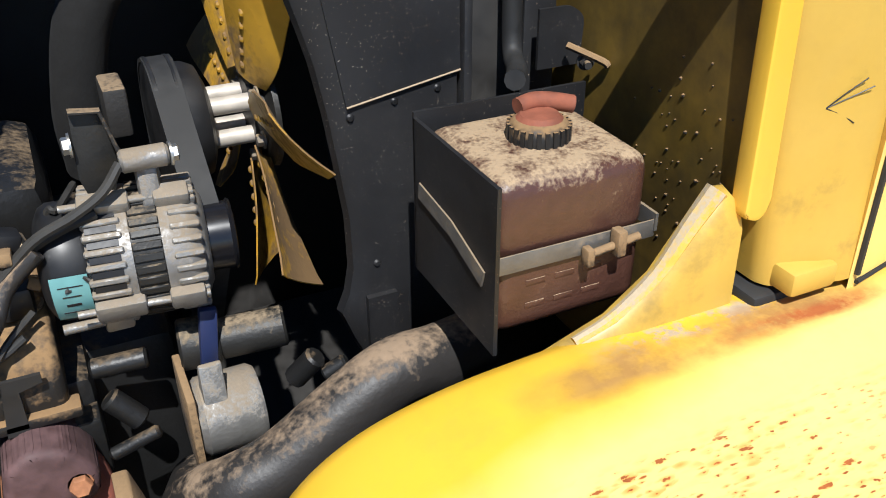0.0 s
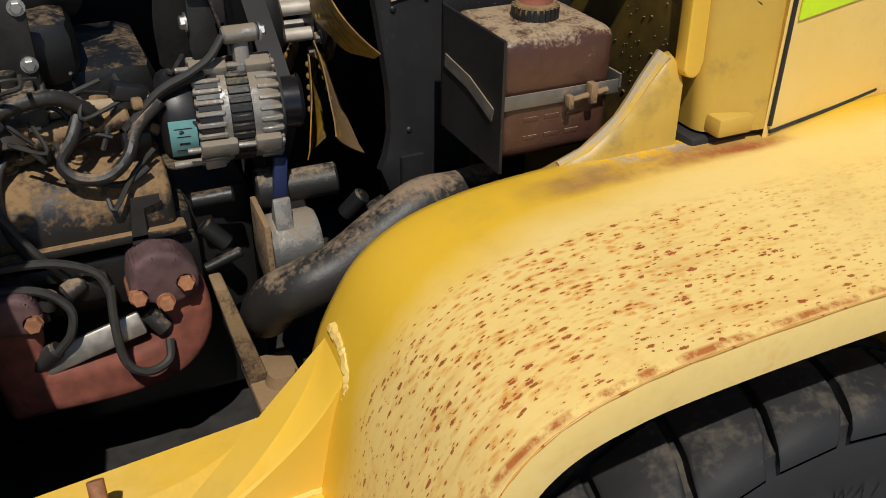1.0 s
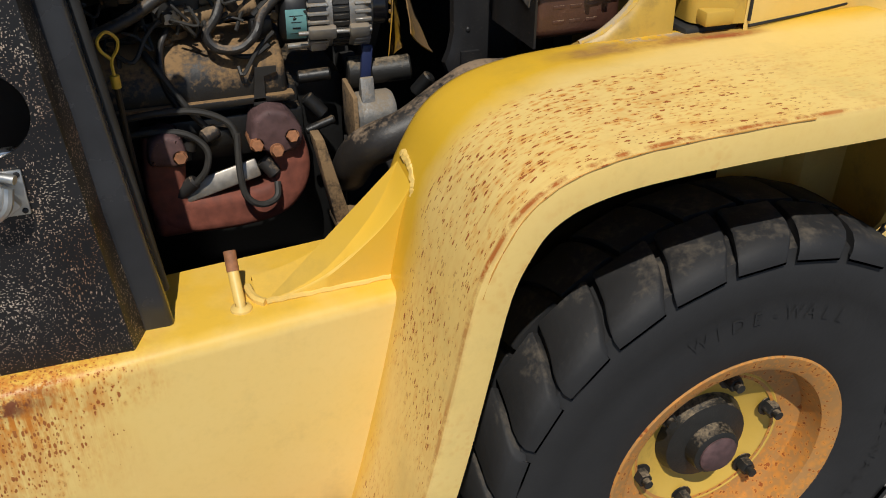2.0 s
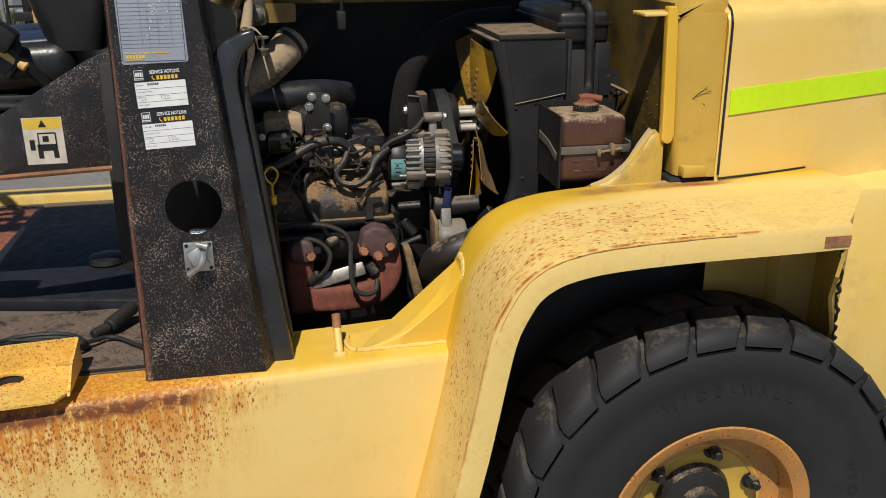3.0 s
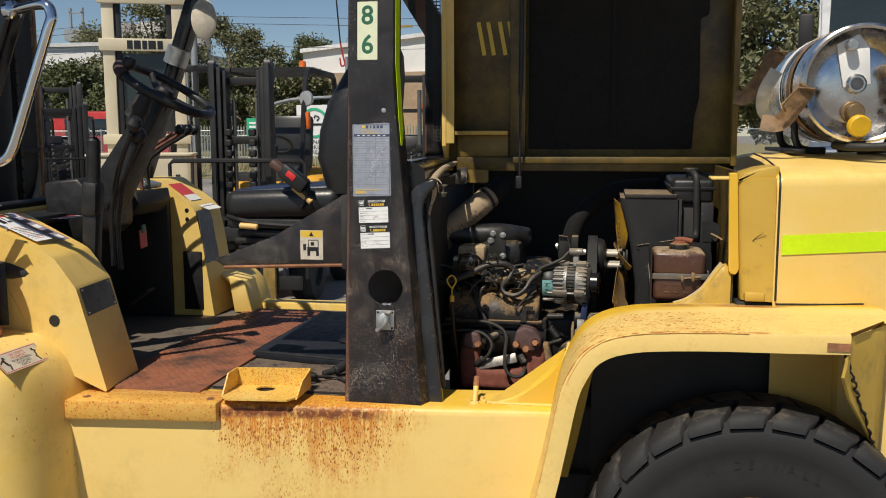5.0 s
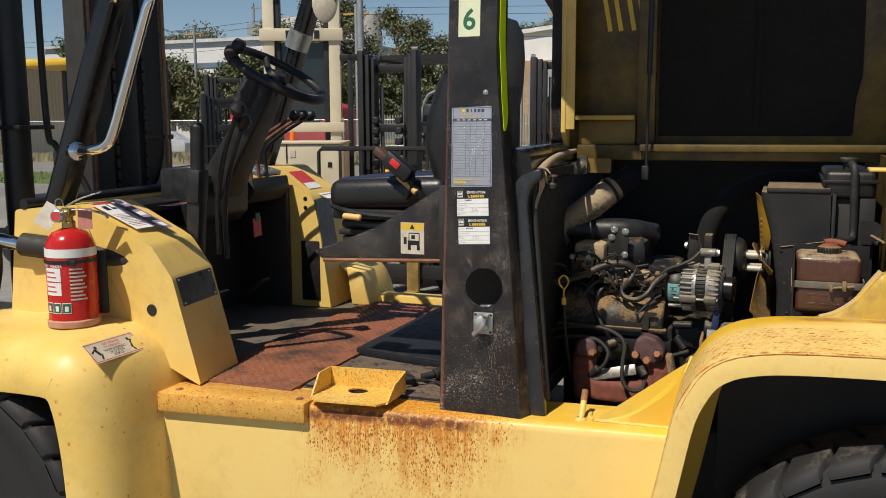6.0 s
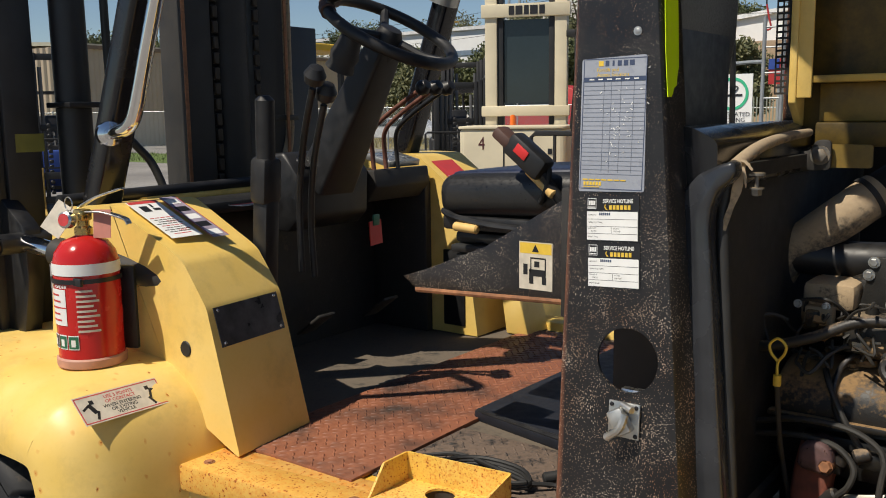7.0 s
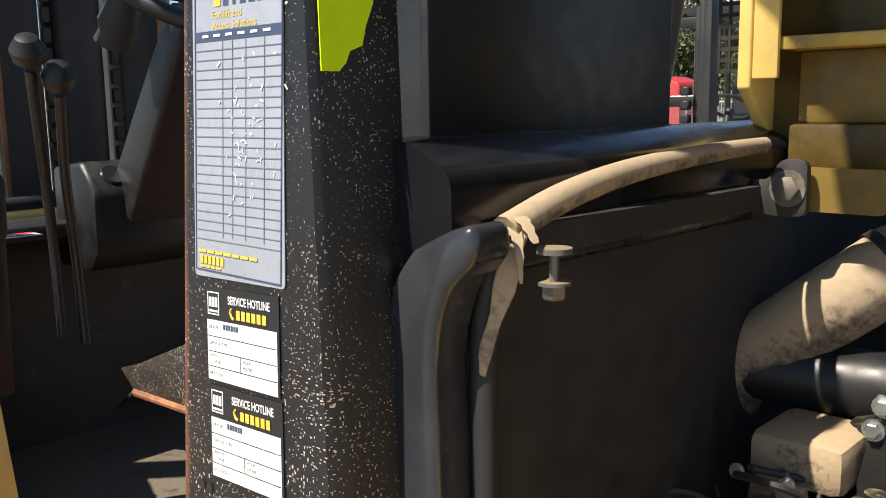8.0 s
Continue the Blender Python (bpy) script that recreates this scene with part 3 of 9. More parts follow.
rear_path = [(0.50, 0.40), (0.54, 0.535), (0.583, 0.71), (0.608, 0.83), (0.640, 0.985), (0.672, 1.06), (0.705, 1.105), (0.755, 1.137), (0.82, 1.155), (0.90, 1.164), (1.05, 1.170), (1.25, 1.172), (1.45, 1.176)]
rear_sec = [(-0.236, 0.052), (-0.246, 0.052), (-0.247, 0.010), (-0.244, 0.002), (-0.236, 0.0), (-0.15, -0.004), (-0.05, -0.010), (0.0, -0.012),
            (0.05, -0.013), (0.085, -0.012), (0.112, -0.010), (0.126, -0.006), (0.132, 0.004), (0.133, 0.09), (0.122, 0.09), (0.120, 0.014), (0.104, 0.006), (0.08, 0.004), (0.0, 0.0), (-0.15, 0.008), (-0.230, 0.012)]


rows = mudguard(rear_path, rear_sec, lambda s, y: 0.0)
for i, row in enumerate(rows):
    for v in row:      # the far corner is cut off at a slant
        most = 1.375 if v.y < -0.2 else min(1.40 + (v.y + 0.2) * 0.93, 1.53)
        v.x = most if i == len(rows) - 1 else min(v.x, most)
bm = grid([r + [r[0]] for r in rows])
bmesh.ops.remove_doubles(bm, verts=bm.verts, dist=1e-5)
ends = [e for e in bm.edges if e.is_boundary]
bmesh.ops.recalc_face_normals(bm, faces=bm.faces)
rear_guard = part("rear_mudguard", bm, FENDER, truck, "pale yellow mudguard peppered with rust chips", 50)

edge_line = [Vector((r[2].x, -0.2462, r[3].z - 0.001)) for r in rows[20:-8]]
part("rust_line", sweep(edge_line, circle(0.0014, 6), scale=lambda t: 0.7 + 0.3 * math.sin(140 * t)), RUST_EDGE, rear_guard, "thin line of rust along the mudguard's edge")
lip = []
for x, y, zb in ((1.368, -0.243, 1.09), (1.398, -0.19, 1.02), (1.472, -0.11, 0.90), (1.512, -0.055, 0.84), (1.524, 0.03, 0.80), (1.526, 0.12, 0.80)):
    lip.append([Vector((x, y, 1.165)), Vector((x + 0.003, y, 1.150)), Vector((x + 0.003, y, 1.10)), Vector((x - 0.004, y, zb - 0.03))])
part("guard_end_lip", thick(grid(lip), 0.008), DUSTY_YELLOW, rear_guard, "rear wall of the wheel arch")
random.seed(21)
crumbs = [Vector((1.366, -0.240, 1.12)).lerp(Vector((1.500, -0.070, 0.80)), k / 34) + Vector((random.uniform(-0.005, 0.005), random.uniform(-0.004, 0.004), 0)) for k in range(35)]
part("rusted_edge", sweep(crumbs, circle(0.0055, 6), scale=lambda t: 0.7 + 0.3 * math.sin(60 * t)), DARK_METAL, rear_guard, "dark rust-eaten rear edge of the arch")
part("bare_patch", box(1.318, 1.374, -0.2495, -0.2475, 1.131, 1.152), RUST_BOLT, rear_guard, "patch of bare rust")

# frame side, its top rail and the lower step
sx = [-0.90, -0.70, -0.40, -0.10, 0.20, 0.45, 0.615]
prof = [(0.20, 0.878), (0.03, 0.878), (0.012, 0.874), (0.003, 0.866), (0.0, 0.852), (0.0, 0.45), (0.02, 0.45), (0.20, 0.47)]
rows = [[Vector((x + (-0.07 * (0.88 - z) if i == len(sx) - 1 else 0.0), side_y(x) + y, z - 0.012)) for y, z in prof] for i, x in enumerate(sx)]
bm = grid([r + [r[0]] for r in rows])
bmesh.ops.holes_fill(bm, edges=[e for e in bm.edges if e.is_boundary])
bmesh.ops.recalc_face_normals(bm, faces=bm.faces)
frame_side = part("frame_side", bm, SILL, truck, "yellow frame side with heavy rust runs below the rail", 60)
# gusset from the rail up to the mudguard, with its ragged weld
def gusset_y(x):
    """The upright web's outer face."""
    return 0.012 + (x - 0.40) * 0.03


curve = smooth_path([(0.395, 0, 0.868), (0.45, 0, 0.876), (0.508, 0, 0.898), (0.575, 0, 0.947), (0.612, 0, 0.984), (0.640, 0, 1.024)], 5)
rows = [[Vector((p.x, gusset_y(p.x), 0.86)), Vector((p.x, gusset_y(p.x), p.z - 0.004)), Vector((p.x, gusset_y(p.x) + 0.003, p.z)), Vector((p.x, gusset_y(p.x) + 0.066, p.z + 0.010)), Vector((p.x, gusset_y(p.x) + 0.069, p.z + 0.006)), Vector((p.x, gusset_y(p.x) + 0.069, 0.86))] for p in curve]
bm = grid(rows)
bmesh.ops.holes_fill(bm, edges=[e for e in bm.edges if e.is_boundary])
gusset = part("gusset", bm, DEEP_PAINT, truck, "curved yellow gusset welded to the mudguard")
random.seed(14)
bead = [Vector((p.x, gusset_y(p.x) + 0.001, 0.868)) + Vector((0, random.uniform(-1, 1), random.uniform(-1, 1))) * 0.0012 for p in curve[1:]]
part("weld_bead", sweep(bead, circle(0.0055, 7)), PAINT, gusset)
tail = [Vector(p) for p in ((0.405, 0.010, 0.869), (0.394, 0.022, 0.869), (0.388, 0.040, 0.869), (0.386, 0.062, 0.869))]
part("weld_bead", sweep(smooth_path(tail, 4), circle(0.007, 7)), PAINT, gusset)
weld = [(0.652, 0.088, 1.045), (0.650, 0.045, 1.038), (0.645, 0.014, 1.022), (0.638, 0.010, 0.985), (0.630, 0.018, 0.92), (0.620, 0.018, 0.872), (0.616, -0.002, 0.868), (0.610, -0.019, 0.855), (0.607, -0.024, 0.82), (0.592, -0.025, 0.74), (0.572, -0.028, 0.66), (0.550, -0.030, 0.57)]
random.seed(4)
wp = [p + Vector((random.uniform(-1, 1), random.uniform(-1, 1), random.uniform(-1, 1))) * 0.0015 for p in smooth_path(weld, 10)]
part("weld_seam", sweep(wp, circle(0.008, 7)), PAINT, truck)
pin = part("stop_pin", merge(rod((0.368, 0.012, 0.862), (0.367, 0.056, 0.907), 0.0085), lathe([(0.017, 0.0), (0.016, 0.004), (0.009, 0.009)], 14, Matrix.Translation((0.368, 0.010, 0.865)))), PAINT, truck, "yellow stud welded to the rail")
part("bare_tip", rod((0.367, 0.055, 0.906), (0.367, 0.073, 0.932), 0.0095), RUST_BOLT, pin)
bm = box(-0.10, 0.50, side_y(0.2) - 0.13, side_y(0.2) + 0.02, 0.455, 0.475, 0.004)
part("lower_step", bm, DECK, truck, "rust-red chequered lower step")

# gritty orange step and the drink-holder bracket on the rail
def rail_box(x0, x1, a, b, z0, z1, bev):
    bm = box(x0, x1, a, b, z0, z1, bev)
    for v in bm.verts:
        v.co.y += side_y(v.co.x)
    return bm


step_top = part("step", rail_box(-0.885, -0.405, -0.022, 0.072, 0.812, 0.874, 0.008), ORANGE_STEP, truck, "orange gritty step strip with rust")
for x in (-0.835, -0.44):
    part("screw", bolt((x, side_y(x) + 0.02, 0.874), (0, 0, 1), 0.009, 0.004), RUST_BOLT, step_top)
part("rail_plate", rail_box(-0.88, -0.42, 0.05, 0.12, 0.84, 0.872, 0.004), RUSTY, truck, "rust-mottled rail top")


def cup_bracket():
    x0, x1, yo, yi = -0.40, -0.165, -0.022, 0.135
    a = [(x0, side_y(x0) + yo), (x1, side_y(x1) + yo), (x1, side_y(x1) + yi), (x0, side_y(x0) + yi)]
    bm = bmesh.new()
    n, cx, cy, r = 24, -0.295, -0.018, 0.031
    outer = []
    for k in range(n):
        t = 2 * math.pi * k / n
        d = Vector((math.cos(t), math.sin(t)))
        best = 9.0
        for i in range(4):
            p, q = Vector(a[i]), Vector(a[(i + 1) % 4])
            e = q - p
            den = d.x * e.y - d.y * e.x
            if abs(den) > 1e-9:
                w = p - Vector((cx, cy))
                s = (w.x * e.y - w.y * e.x) / den
                u = (w.x * d.y - w.y * d.x) / den
                if s > 0 and -1e-6 <= u <= 1 + 1e-6:
                    best = min(best, s)
        outer.append(Vector((cx, cy)) + d * best)
    ins = [Vector((cx + r * math.cos(2 * math.pi * k / n), cy + r * 0.92 * math.sin(2 * math.pi * k / n))) for k in range(n)]
    vo, vi = [bm.verts.new((p.x, p.y, 0.888)) for p in outer], [bm.verts.new((p.x, p.y, 0.888)) for p in ins]
    for k in range(n):
        j = (k + 1) % n
        bm.faces.new((vo[k], vo[j], vi[j], vi[k]))
    thick(bm, 0.005)
    walls = [prism([(side_y(x0) + yo + 0.035, 0.884), (side_y(x0) + yi, 0.884), (side_y(x0) + yi, 0.945), (side_y(x0) + yo + 0.085, 0.945)], "x", x0 - 0.003, x0 + 0.002),
             prism([(side_y(x1) + yo + 0.02, 0.884), (side_y(x1) + yi, 0.884), (side_y(x1) + yi, 0.945), (side_y(x1) + yo + 0.075, 0.925)], "x", x1 - 0.002, x1 + 0.003)]
    back = box(x0, x1, 0.0, 0.005, 0.884, 0.945)
    for v in back.verts:
        v.co.y += side_y(v.co.x) + yi
    return merge(bm, *walls, back)


part("cup_bracket", cup_bracket(), BRACKET_PAINT, truck, "folded yellow bracket with a round hole, rust-speckled")
part("cup_well", lathe([(0.032, 0.0), (0.030, -0.03), (0.0, -0.03)], 24, Matrix.Translation((-0.295, -0.018, 0.884))), BLACK_MATT, truck)

# deck of the driver's place
part("deck", box(-1.48, 0.20, side_y(0) + 0.10, 1.36, 0.83, 0.868), FOOTWELL, truck)


def chequer(x0, x1, y0, y1, z, cut=None):
    """Raised oval treads in alternating directions."""
    bm = bmesh.new()
    step, k = 0.030, 0
    y = y0 + 0.012
    while y < y1 - 0.008:
        x, i = x0 + 0.012 + (step / 2 if k % 2 else 0), 0
        while x < x1 - 0.008:
            if not cut or cut(x, y):
                m = pose(x, y, z, 0, 0, 45 if (i + k) % 2 else -45)
                vs = [bm.verts.new(m @ Vector(p)) for p in ((-0.0125, 0, 0), (-0.004, -0.0035, 0.0), (0.004, -0.0035, 0.0), (0.0125, 0, 0), (0.004, 0.0035, 0.0), (-0.004, 0.0035, 0.0), (-0.006, 0, 0.0022), (0.006, 0, 0.0022))]
                for f in ((0, 1, 6), (1, 2, 7, 6), (2, 3, 7), (3, 4, 7), (4, 5, 6, 7), (5, 0, 6)):
                    bm.faces.new([vs[q] for q in f])
            x += step
            i += 1
        y += step / 2 * 1.15
        k += 1
    return bm


floor_plate = part("floor_plate", box(-0.885, -0.505, side_y(-0.7) + 0.11, 1.28, 0.868, 0.878, 0.002), DECK, truck, "rusty chequered steel floor plate")
tread = part("tread_pattern", chequer(-0.885, -0.505, side_y(-0.7) + 0.11, 1.28, 0.878), DECK, floor_plate)
tread["kind"] = "stuff"
side_plate = part("floor_plate", box(-0.495, -0.03, 0.02, 0.34, 0.868, 0.877, 0.002), DECK_DARK, truck, "worn black chequered floor plate")
tread = part("tread_pattern", chequer(-0.495, -0.03, 0.02, 0.34, 0.877), DECK_DARK, side_plate)
tread["kind"] = "stuff"
bm = prism([(-0.52, 0.42), (-0.02, 0.31), (0.12, 0.31), (0.12, 1.18), (-0.50, 1.18)], "z", 0.868, 0.896, 0.006)
part("seat_plinth", bm, MAT_BLUE, truck, "low dark plinth under the seat")
part("plinth_lip", merge(tube([(-0.51, 0.425, 0.893), (-0.25, 0.368, 0.895), (0.0, 0.312, 0.896)], 0.007, 8, False)), BLACK_SATIN, truck)
part("plinth_knob", lathe([(0, 0), (0.045, 0), (0.05, 0.006), (0.046, 0.018), (0.03, 0.024), (0, 0.024)], 20, Matrix.Translation((-0.20, 0.62, 0.896))), BLACK_SATIN, truck)
part("far_rail", box(-0.95, 0.6, 1.33, 1.42, 0.80, 0.90, 0.008), PAINT, truck, "yellow rail along the far side of the deck")

# overhead guard: near rear post with its flange, the far post and the roof
def post_face(z):
    """Front and rear edge of the near post at a height."""
    t = (z - 0.85) / 1.25
    return -0.026 + 0.010 * t, 0.212 - 0.150 * min(max((z - 0.86) / 0.98, 0), 1) * 0.62


def lean_y(z):
    return (z - 1.5) * 0.06 - 0.001


def pierced(outline, holes, put):
    """A flat plate with holes, filled between its loops."""
    bm = bmesh.new()
    edges = []
    for lp in (outline, *holes):
        vs = [bm.verts.new(put(p)) for p in lp]
        edges += [bm.edges.new((vs[i], vs[(i + 1) % len(vs)])) for i in range(len(vs))]
    bmesh.ops.triangle_fill(bm, use_beauty=True, use_dissolve=False, edges=edges)
    bmesh.ops.recalc_face_normals(bm, faces=bm.faces)
    return bm


outline = [(post_face(z)[0], z) for z in (0.862, 1.5, 2.1)] + [(-0.24, 2.45), (-0.12, 2.45)] + [(post_face(z)[1], z) for z in (2.1, 1.84, 1.5, 1.2, 0.862)]
ring_in = [(0.098 + 0.054 * math.cos(2 * math.pi * k / 40), 1.223 + 0.054 * math.sin(2 * math.pi * k / 40)) for k in range(40)]
bm = pierced(outline, [ring_in], lambda p: (p[0], lean_y(p[1]), p[1]))
if sum(f.normal.y for f in bm.faces) > 0:
    bmesh.ops.reverse_faces(bm, faces=bm.faces)
bmesh.ops.solidify(bm, geom=bm.faces[:], thickness=0.006)
post = part("guard_post", bm, BLACK_PAINT, truck, "chipped black overhead-guard post with a round hole", 30)
flange_rows = []
for z in (0.865, 1.2, 1.5, 1.6, 1.7, 1.84, 1.95, 2.1):
    a, b = post_face(z)
    y = lean_y(z)
    flange_rows.append([Vector((a, y, z)), Vector((a - 0.004, y + 0.006, z)), Vector((a - 0.004, y + 0.075, z))])
part("front_flange", thick(grid(flange_rows), 0.006), BLACK_ARM, post)
flange_rows = []
for z in (0.865, 1.2, 1.5, 1.6, 1.7, 1.84, 1.95, 2.1):
    a, b = post_face(z)
    y = lean_y(z)
    flange_rows.append([Vector((b, y, z)), Vector((b + 0.004, y + 0.006, z)), Vector((b + 0.006 + 0.045 * max(1.5 - z, 0), y + 0.08, z))])
part("rear_flange", thick(grid(flange_rows), 0.006), BLACK_PAINT, post)
rows = []
for z, w in ((1.652, 0.30), (1.658, 0.42), (1.666, 0.50), (1.670, 0.72), (1.684, 0.80), (1.70, 0.95), (1.73, 1.0), (1.9, 1.0), (2.1, 1.0)):
    b, y = post_face(z)[1], lean_y(z)
    rows.append([Vector((b + 0.0078, y + d, z)) for d in (0.006, 0.006 + 0.018 * w, 0.006 + 0.036 * w, 0.006 + 0.052 * w)])
part("tape", thick(grid(rows), 0.001), LIME, post, "torn fluorescent lime reflective tape")
part("far_guard_post", prism([(post_face(0.87)[0], 0.87), (post_face(0.87)[1], 0.87), (0.10, 2.1), (-0.12, 2.45), (-0.24, 2.45), (-0.02, 2.1)], "y", 2 * CY - 0.07, 2 * CY), BLACK_PAINT, truck)
for k in range(9):
    part("roof_bar", box(-1.18, -0.14, 0.14 + 0.122 * k, 0.165 + 0.122 * k, 2.43, 2.47, 0.004), BLACK_SATIN, truck)
# unseen plate added to shade hood and hose; notches let the lit patches through
part("shade_panel", prism([(-0.14, 0.06), (-0.05, 0.16), (0.01, 0.16), (0.085, 0.10), (0.085, -0.02), (0.20, -0.02), (0.20, 1.18), (-0.14, 1.20)], "z", 2.446, 2.466), BLACK_SATIN, truck)
for y in (0.04, 2 * CY - 0.09):
    part("roof_rail", box(-1.20, -0.14, y, y + 0.05, 2.42, 2.48), BLACK_SATIN, truck)

# front legs of the guard, with the chrome grab rail
leg_a, leg_b = Vector((-1.385, -0.03, 1.40)), Vector((-1.080, 0.0, 2.20))
part("front_leg", sweep([leg_a + Vector((-0.04, 0, -0.10)), leg_b + (leg_b - leg_a) * 0.3], rounded([(-0.034, -0.04), (0.034, -0.04), (0.034, 0.04), (-0.034, 0.04)], 0.016, 3)), BLACK_GLOSS, truck, "glossy black sloping front leg of the guard")
part("front_leg", sweep([leg_a + Vector((-0.04, 1.22, -0.10)), leg_b + Vector((0, 1.16, 0)) + (leg_b - leg_a) * 0.3], rounded([(-0.034, -0.04), (0.034, -0.04), (0.034, 0.04), (-0.034, 0.04)], 0.016, 3)), BLACK_GLOSS, truck)
grip = [(-1.250, -0.075, 1.592), (-1.150, -0.118, 1.598), (-1.085, -0.130, 1.612), (-1.048, -0.133, 1.655), (-0.985, -0.132, 1.81), (-0.915, -0.126, 1.995), (-0.902, -0.120, 2.045), (-0.935, -0.110, 2.080), (-1.075, -0.06, 2.072)]
part("grab_rail", tube(grip, 0.0165, 14), CHROME, truck, "polished chrome grab rail")
for p, q in ((grip[0], grip[1]), (grip[-1], grip[-2])):
    part("rail_foot", lathe([(0, -0.01), (0.032, -0.01), (0.030, 0.008), (0.018, 0.014), (0, 0.014)], 20, along(p, q)), CHROME, truck)

# front mudguard
front_path = [(-2.2, 1.03), (-1.9, 1.05), (-1.6, 1.058), (-1.3, 1.064), (-1.15, 1.066), (-1.06, 1.061), (-1.0, 1.042), (-0.94, 0.988), (-0.905, 0.91), (-0.882, 0.80), (-0.868, 0.66), (-0.86, 0.45)]
front_sec = [(-0.425, 0.165), (-0.437, 0.16), (-0.440, 0.13), (-0.432, 0.095), (-0.41, 0.055), (-0.375, 0.026), (-0.33, 0.010), (-0.27, 0.002), (-0.18, 0.0), (-0.05, 0.0), (0.02, 0.0), (0.02, 0.012), (-0.18, 0.012), (-0.33, 0.022), (-0.40, 0.07), (-0.426, 0.14)]
rows = mudguard(front_path, front_sec, lambda s, y: 0.0)
bm = grid([r + [r[0]] for r in rows])
bmesh.ops.recalc_face_normals(bm, faces=bm.faces)
part("front_mudguard", bm, FRONT_PAINT, truck, "rounded pale yellow front mudguard", 55)
far = [[Vector((p.x, 2 * CY - p.y, p.z)) for p in r] for r in rows]
bm = grid([r + [r[0]] for r in far])
bmesh.ops.recalc_face_normals(bm, faces=bm.faces)
part("front_mudguard", bm, FRONT_PAINT, truck, "", 55)

# front cowl beside the driver's feet, both sides
cowl_prof = [(-0.795, 0.872), (-0.886, 1.205), (-0.960, 1.303), (-1.005, 1.327), (-1.225, 1.418), (-1.245, 1.42), (-1.50, 1.40), (-1.55, 1.02), (-1.16, 1.05), (-1.02, 1.00), (-0.93, 0.93)]


def cowl(y0, y1, bev=0.012):
    bm = prism(cowl_prof, "y", y0, y1)
    top = [e for e in bm.edges if (e.verts[0].co - e.verts[1].co).length > 0.1 and abs(e.verts[0].co.y - e.verts[1].co.y) > 0.05]
    bmesh.ops.bevel(bm, geom=top, offset=0.012, segments=3, affect="EDGES", profile=0.5)
    return bm


bm = cowl(-0.098, 0.150)
for v in bm.verts:   # the rear face turns a little towards the driver
    if v.co.x > -1.1:
        v.co.x -= max(v.co.y + 0.098, 0) * 0.12
near_cowl = part("front_cowl", bm, PAINT, truck, "upright yellow cowl beside the driver's footwell", 35)
far_prof = [(-0.985, 0.872), (-1.03, 1.20), (-1.058, 1.345), (-1.085, 1.378), (-1.236, 1.488), (-1.50, 1.492), (-1.50, 0.872)]
bm = prism(far_prof, "y", 2 * CY - 0.155, 2 * CY + 0.10)
bmesh.ops.bevel(bm, geom=[e for e in bm.edges if abs(e.verts[0].co.y - e.verts[1].co.y) > 0.05 and e.verts[0].co.z > 1.1], offset=0.016, segments=3, affect="EDGES", profile=0.5)
far_cowl = part("front_cowl", bm, PAINT, truck, "upright yellow cowl on the far side, partly taped", 35)
part("black_panel", box(-1.125, -1.035, 2 * CY - 0.160, 2 * CY - 0.154, 0.90, 1.165, 0.004), BLACK_SATIN, far_cowl)
for z in (0.93, 1.31, 1.35):
    part("hole", lathe([(0, 0.002), (0.009, 0.002), (0.010, 0)], 12, along((-1.10, 2 * CY - 0.155, z), (-1.10, 0, z))), INK, far_cowl)
rows = []
for k, (x, z) in enumerate(((-1.058, 1.347), (-1.048, 1.30), (-1.034, 1.22), (-1.026, 1.16), (-1.02, 1.11))):
    rows.append([Vector((x + 0.006 + 0.003 * (k % 2), 2 * CY - 0.163 + 0.004 * (k % 2), z)), Vector((x + 0.010, 2 * CY - 0.10, z + 0.006)), Vector((x + 0.008 + 0.003 * (k % 2), 2 * CY - 0.03, z - 0.004))])
part("tape_strip", thick(grid(rows), 0.002), plain("grey_cloth_tape", (0.16, 0.165, 0.175), 0.5, vary=0.35, scale=30, bump=0.4), far_cowl, "crumpled grey cloth tape")
part("far_sticker", obox(pose(-1.16, 2 * CY - 0.06, 1.4355, 0, 36, 0), 0.10, 0.12, 0.001), RED_INK, far_cowl)
part("far_sticker", obox(pose(-1.115, 2 * CY - 0.06, 1.4035, 0, 36, 0), 0.04, 0.11, 0.001), WHITE, far_cowl)
part("plug", lathe([(0, 0), (0.019, 0), (0.017, 0.003), (0, 0.003)], 20, along((-0.968, -0.098, 1.10), (-0.968, -0.2, 1.10))), RUBBER, near_cowl, "black rubber hole plug")
ux, un = Vector((-0.119, 0.993, 0.0)), Vector((0.958, 0.115, 0.262)).normalized()
uy = un.cross(ux)
m = Matrix(((ux.x, uy.x, un.x, -0.888), (ux.y, uy.y, un.y, 0.026), (ux.z, uy.z, un.z, 1.158), (0, 0, 0, 1)))
part("data_plate", plate(m @ Matrix.Translation((0, 0, 0.002)), 0.215, 0.092, 0.0015), GREY_PLATE, near_cowl, "worn grey data plate")
for u in (-0.095, 0.095):
    for w in (-0.038, 0.038):
        part("rivet", lathe([(0, 0.003), (0.003, 0.002), (0.004, 0)], 8, m @ Matrix.Translation((u, w, 0.0035))), STEEL, near_cowl)
part("dash_panel", box(-1.46, -1.27, 0.15, 2 * CY - 0.16, 1.36, 1.395, 0.01), BLACK_SATIN, truck, "black dashboard panel")
part("dash_lip", tube([(-1.46, -0.10, 1.418), (-1.46, 0.6, 1.425), (-1.46, 1.36, 1.418)], 0.018, 10, False), BLACK_SATIN, truck)
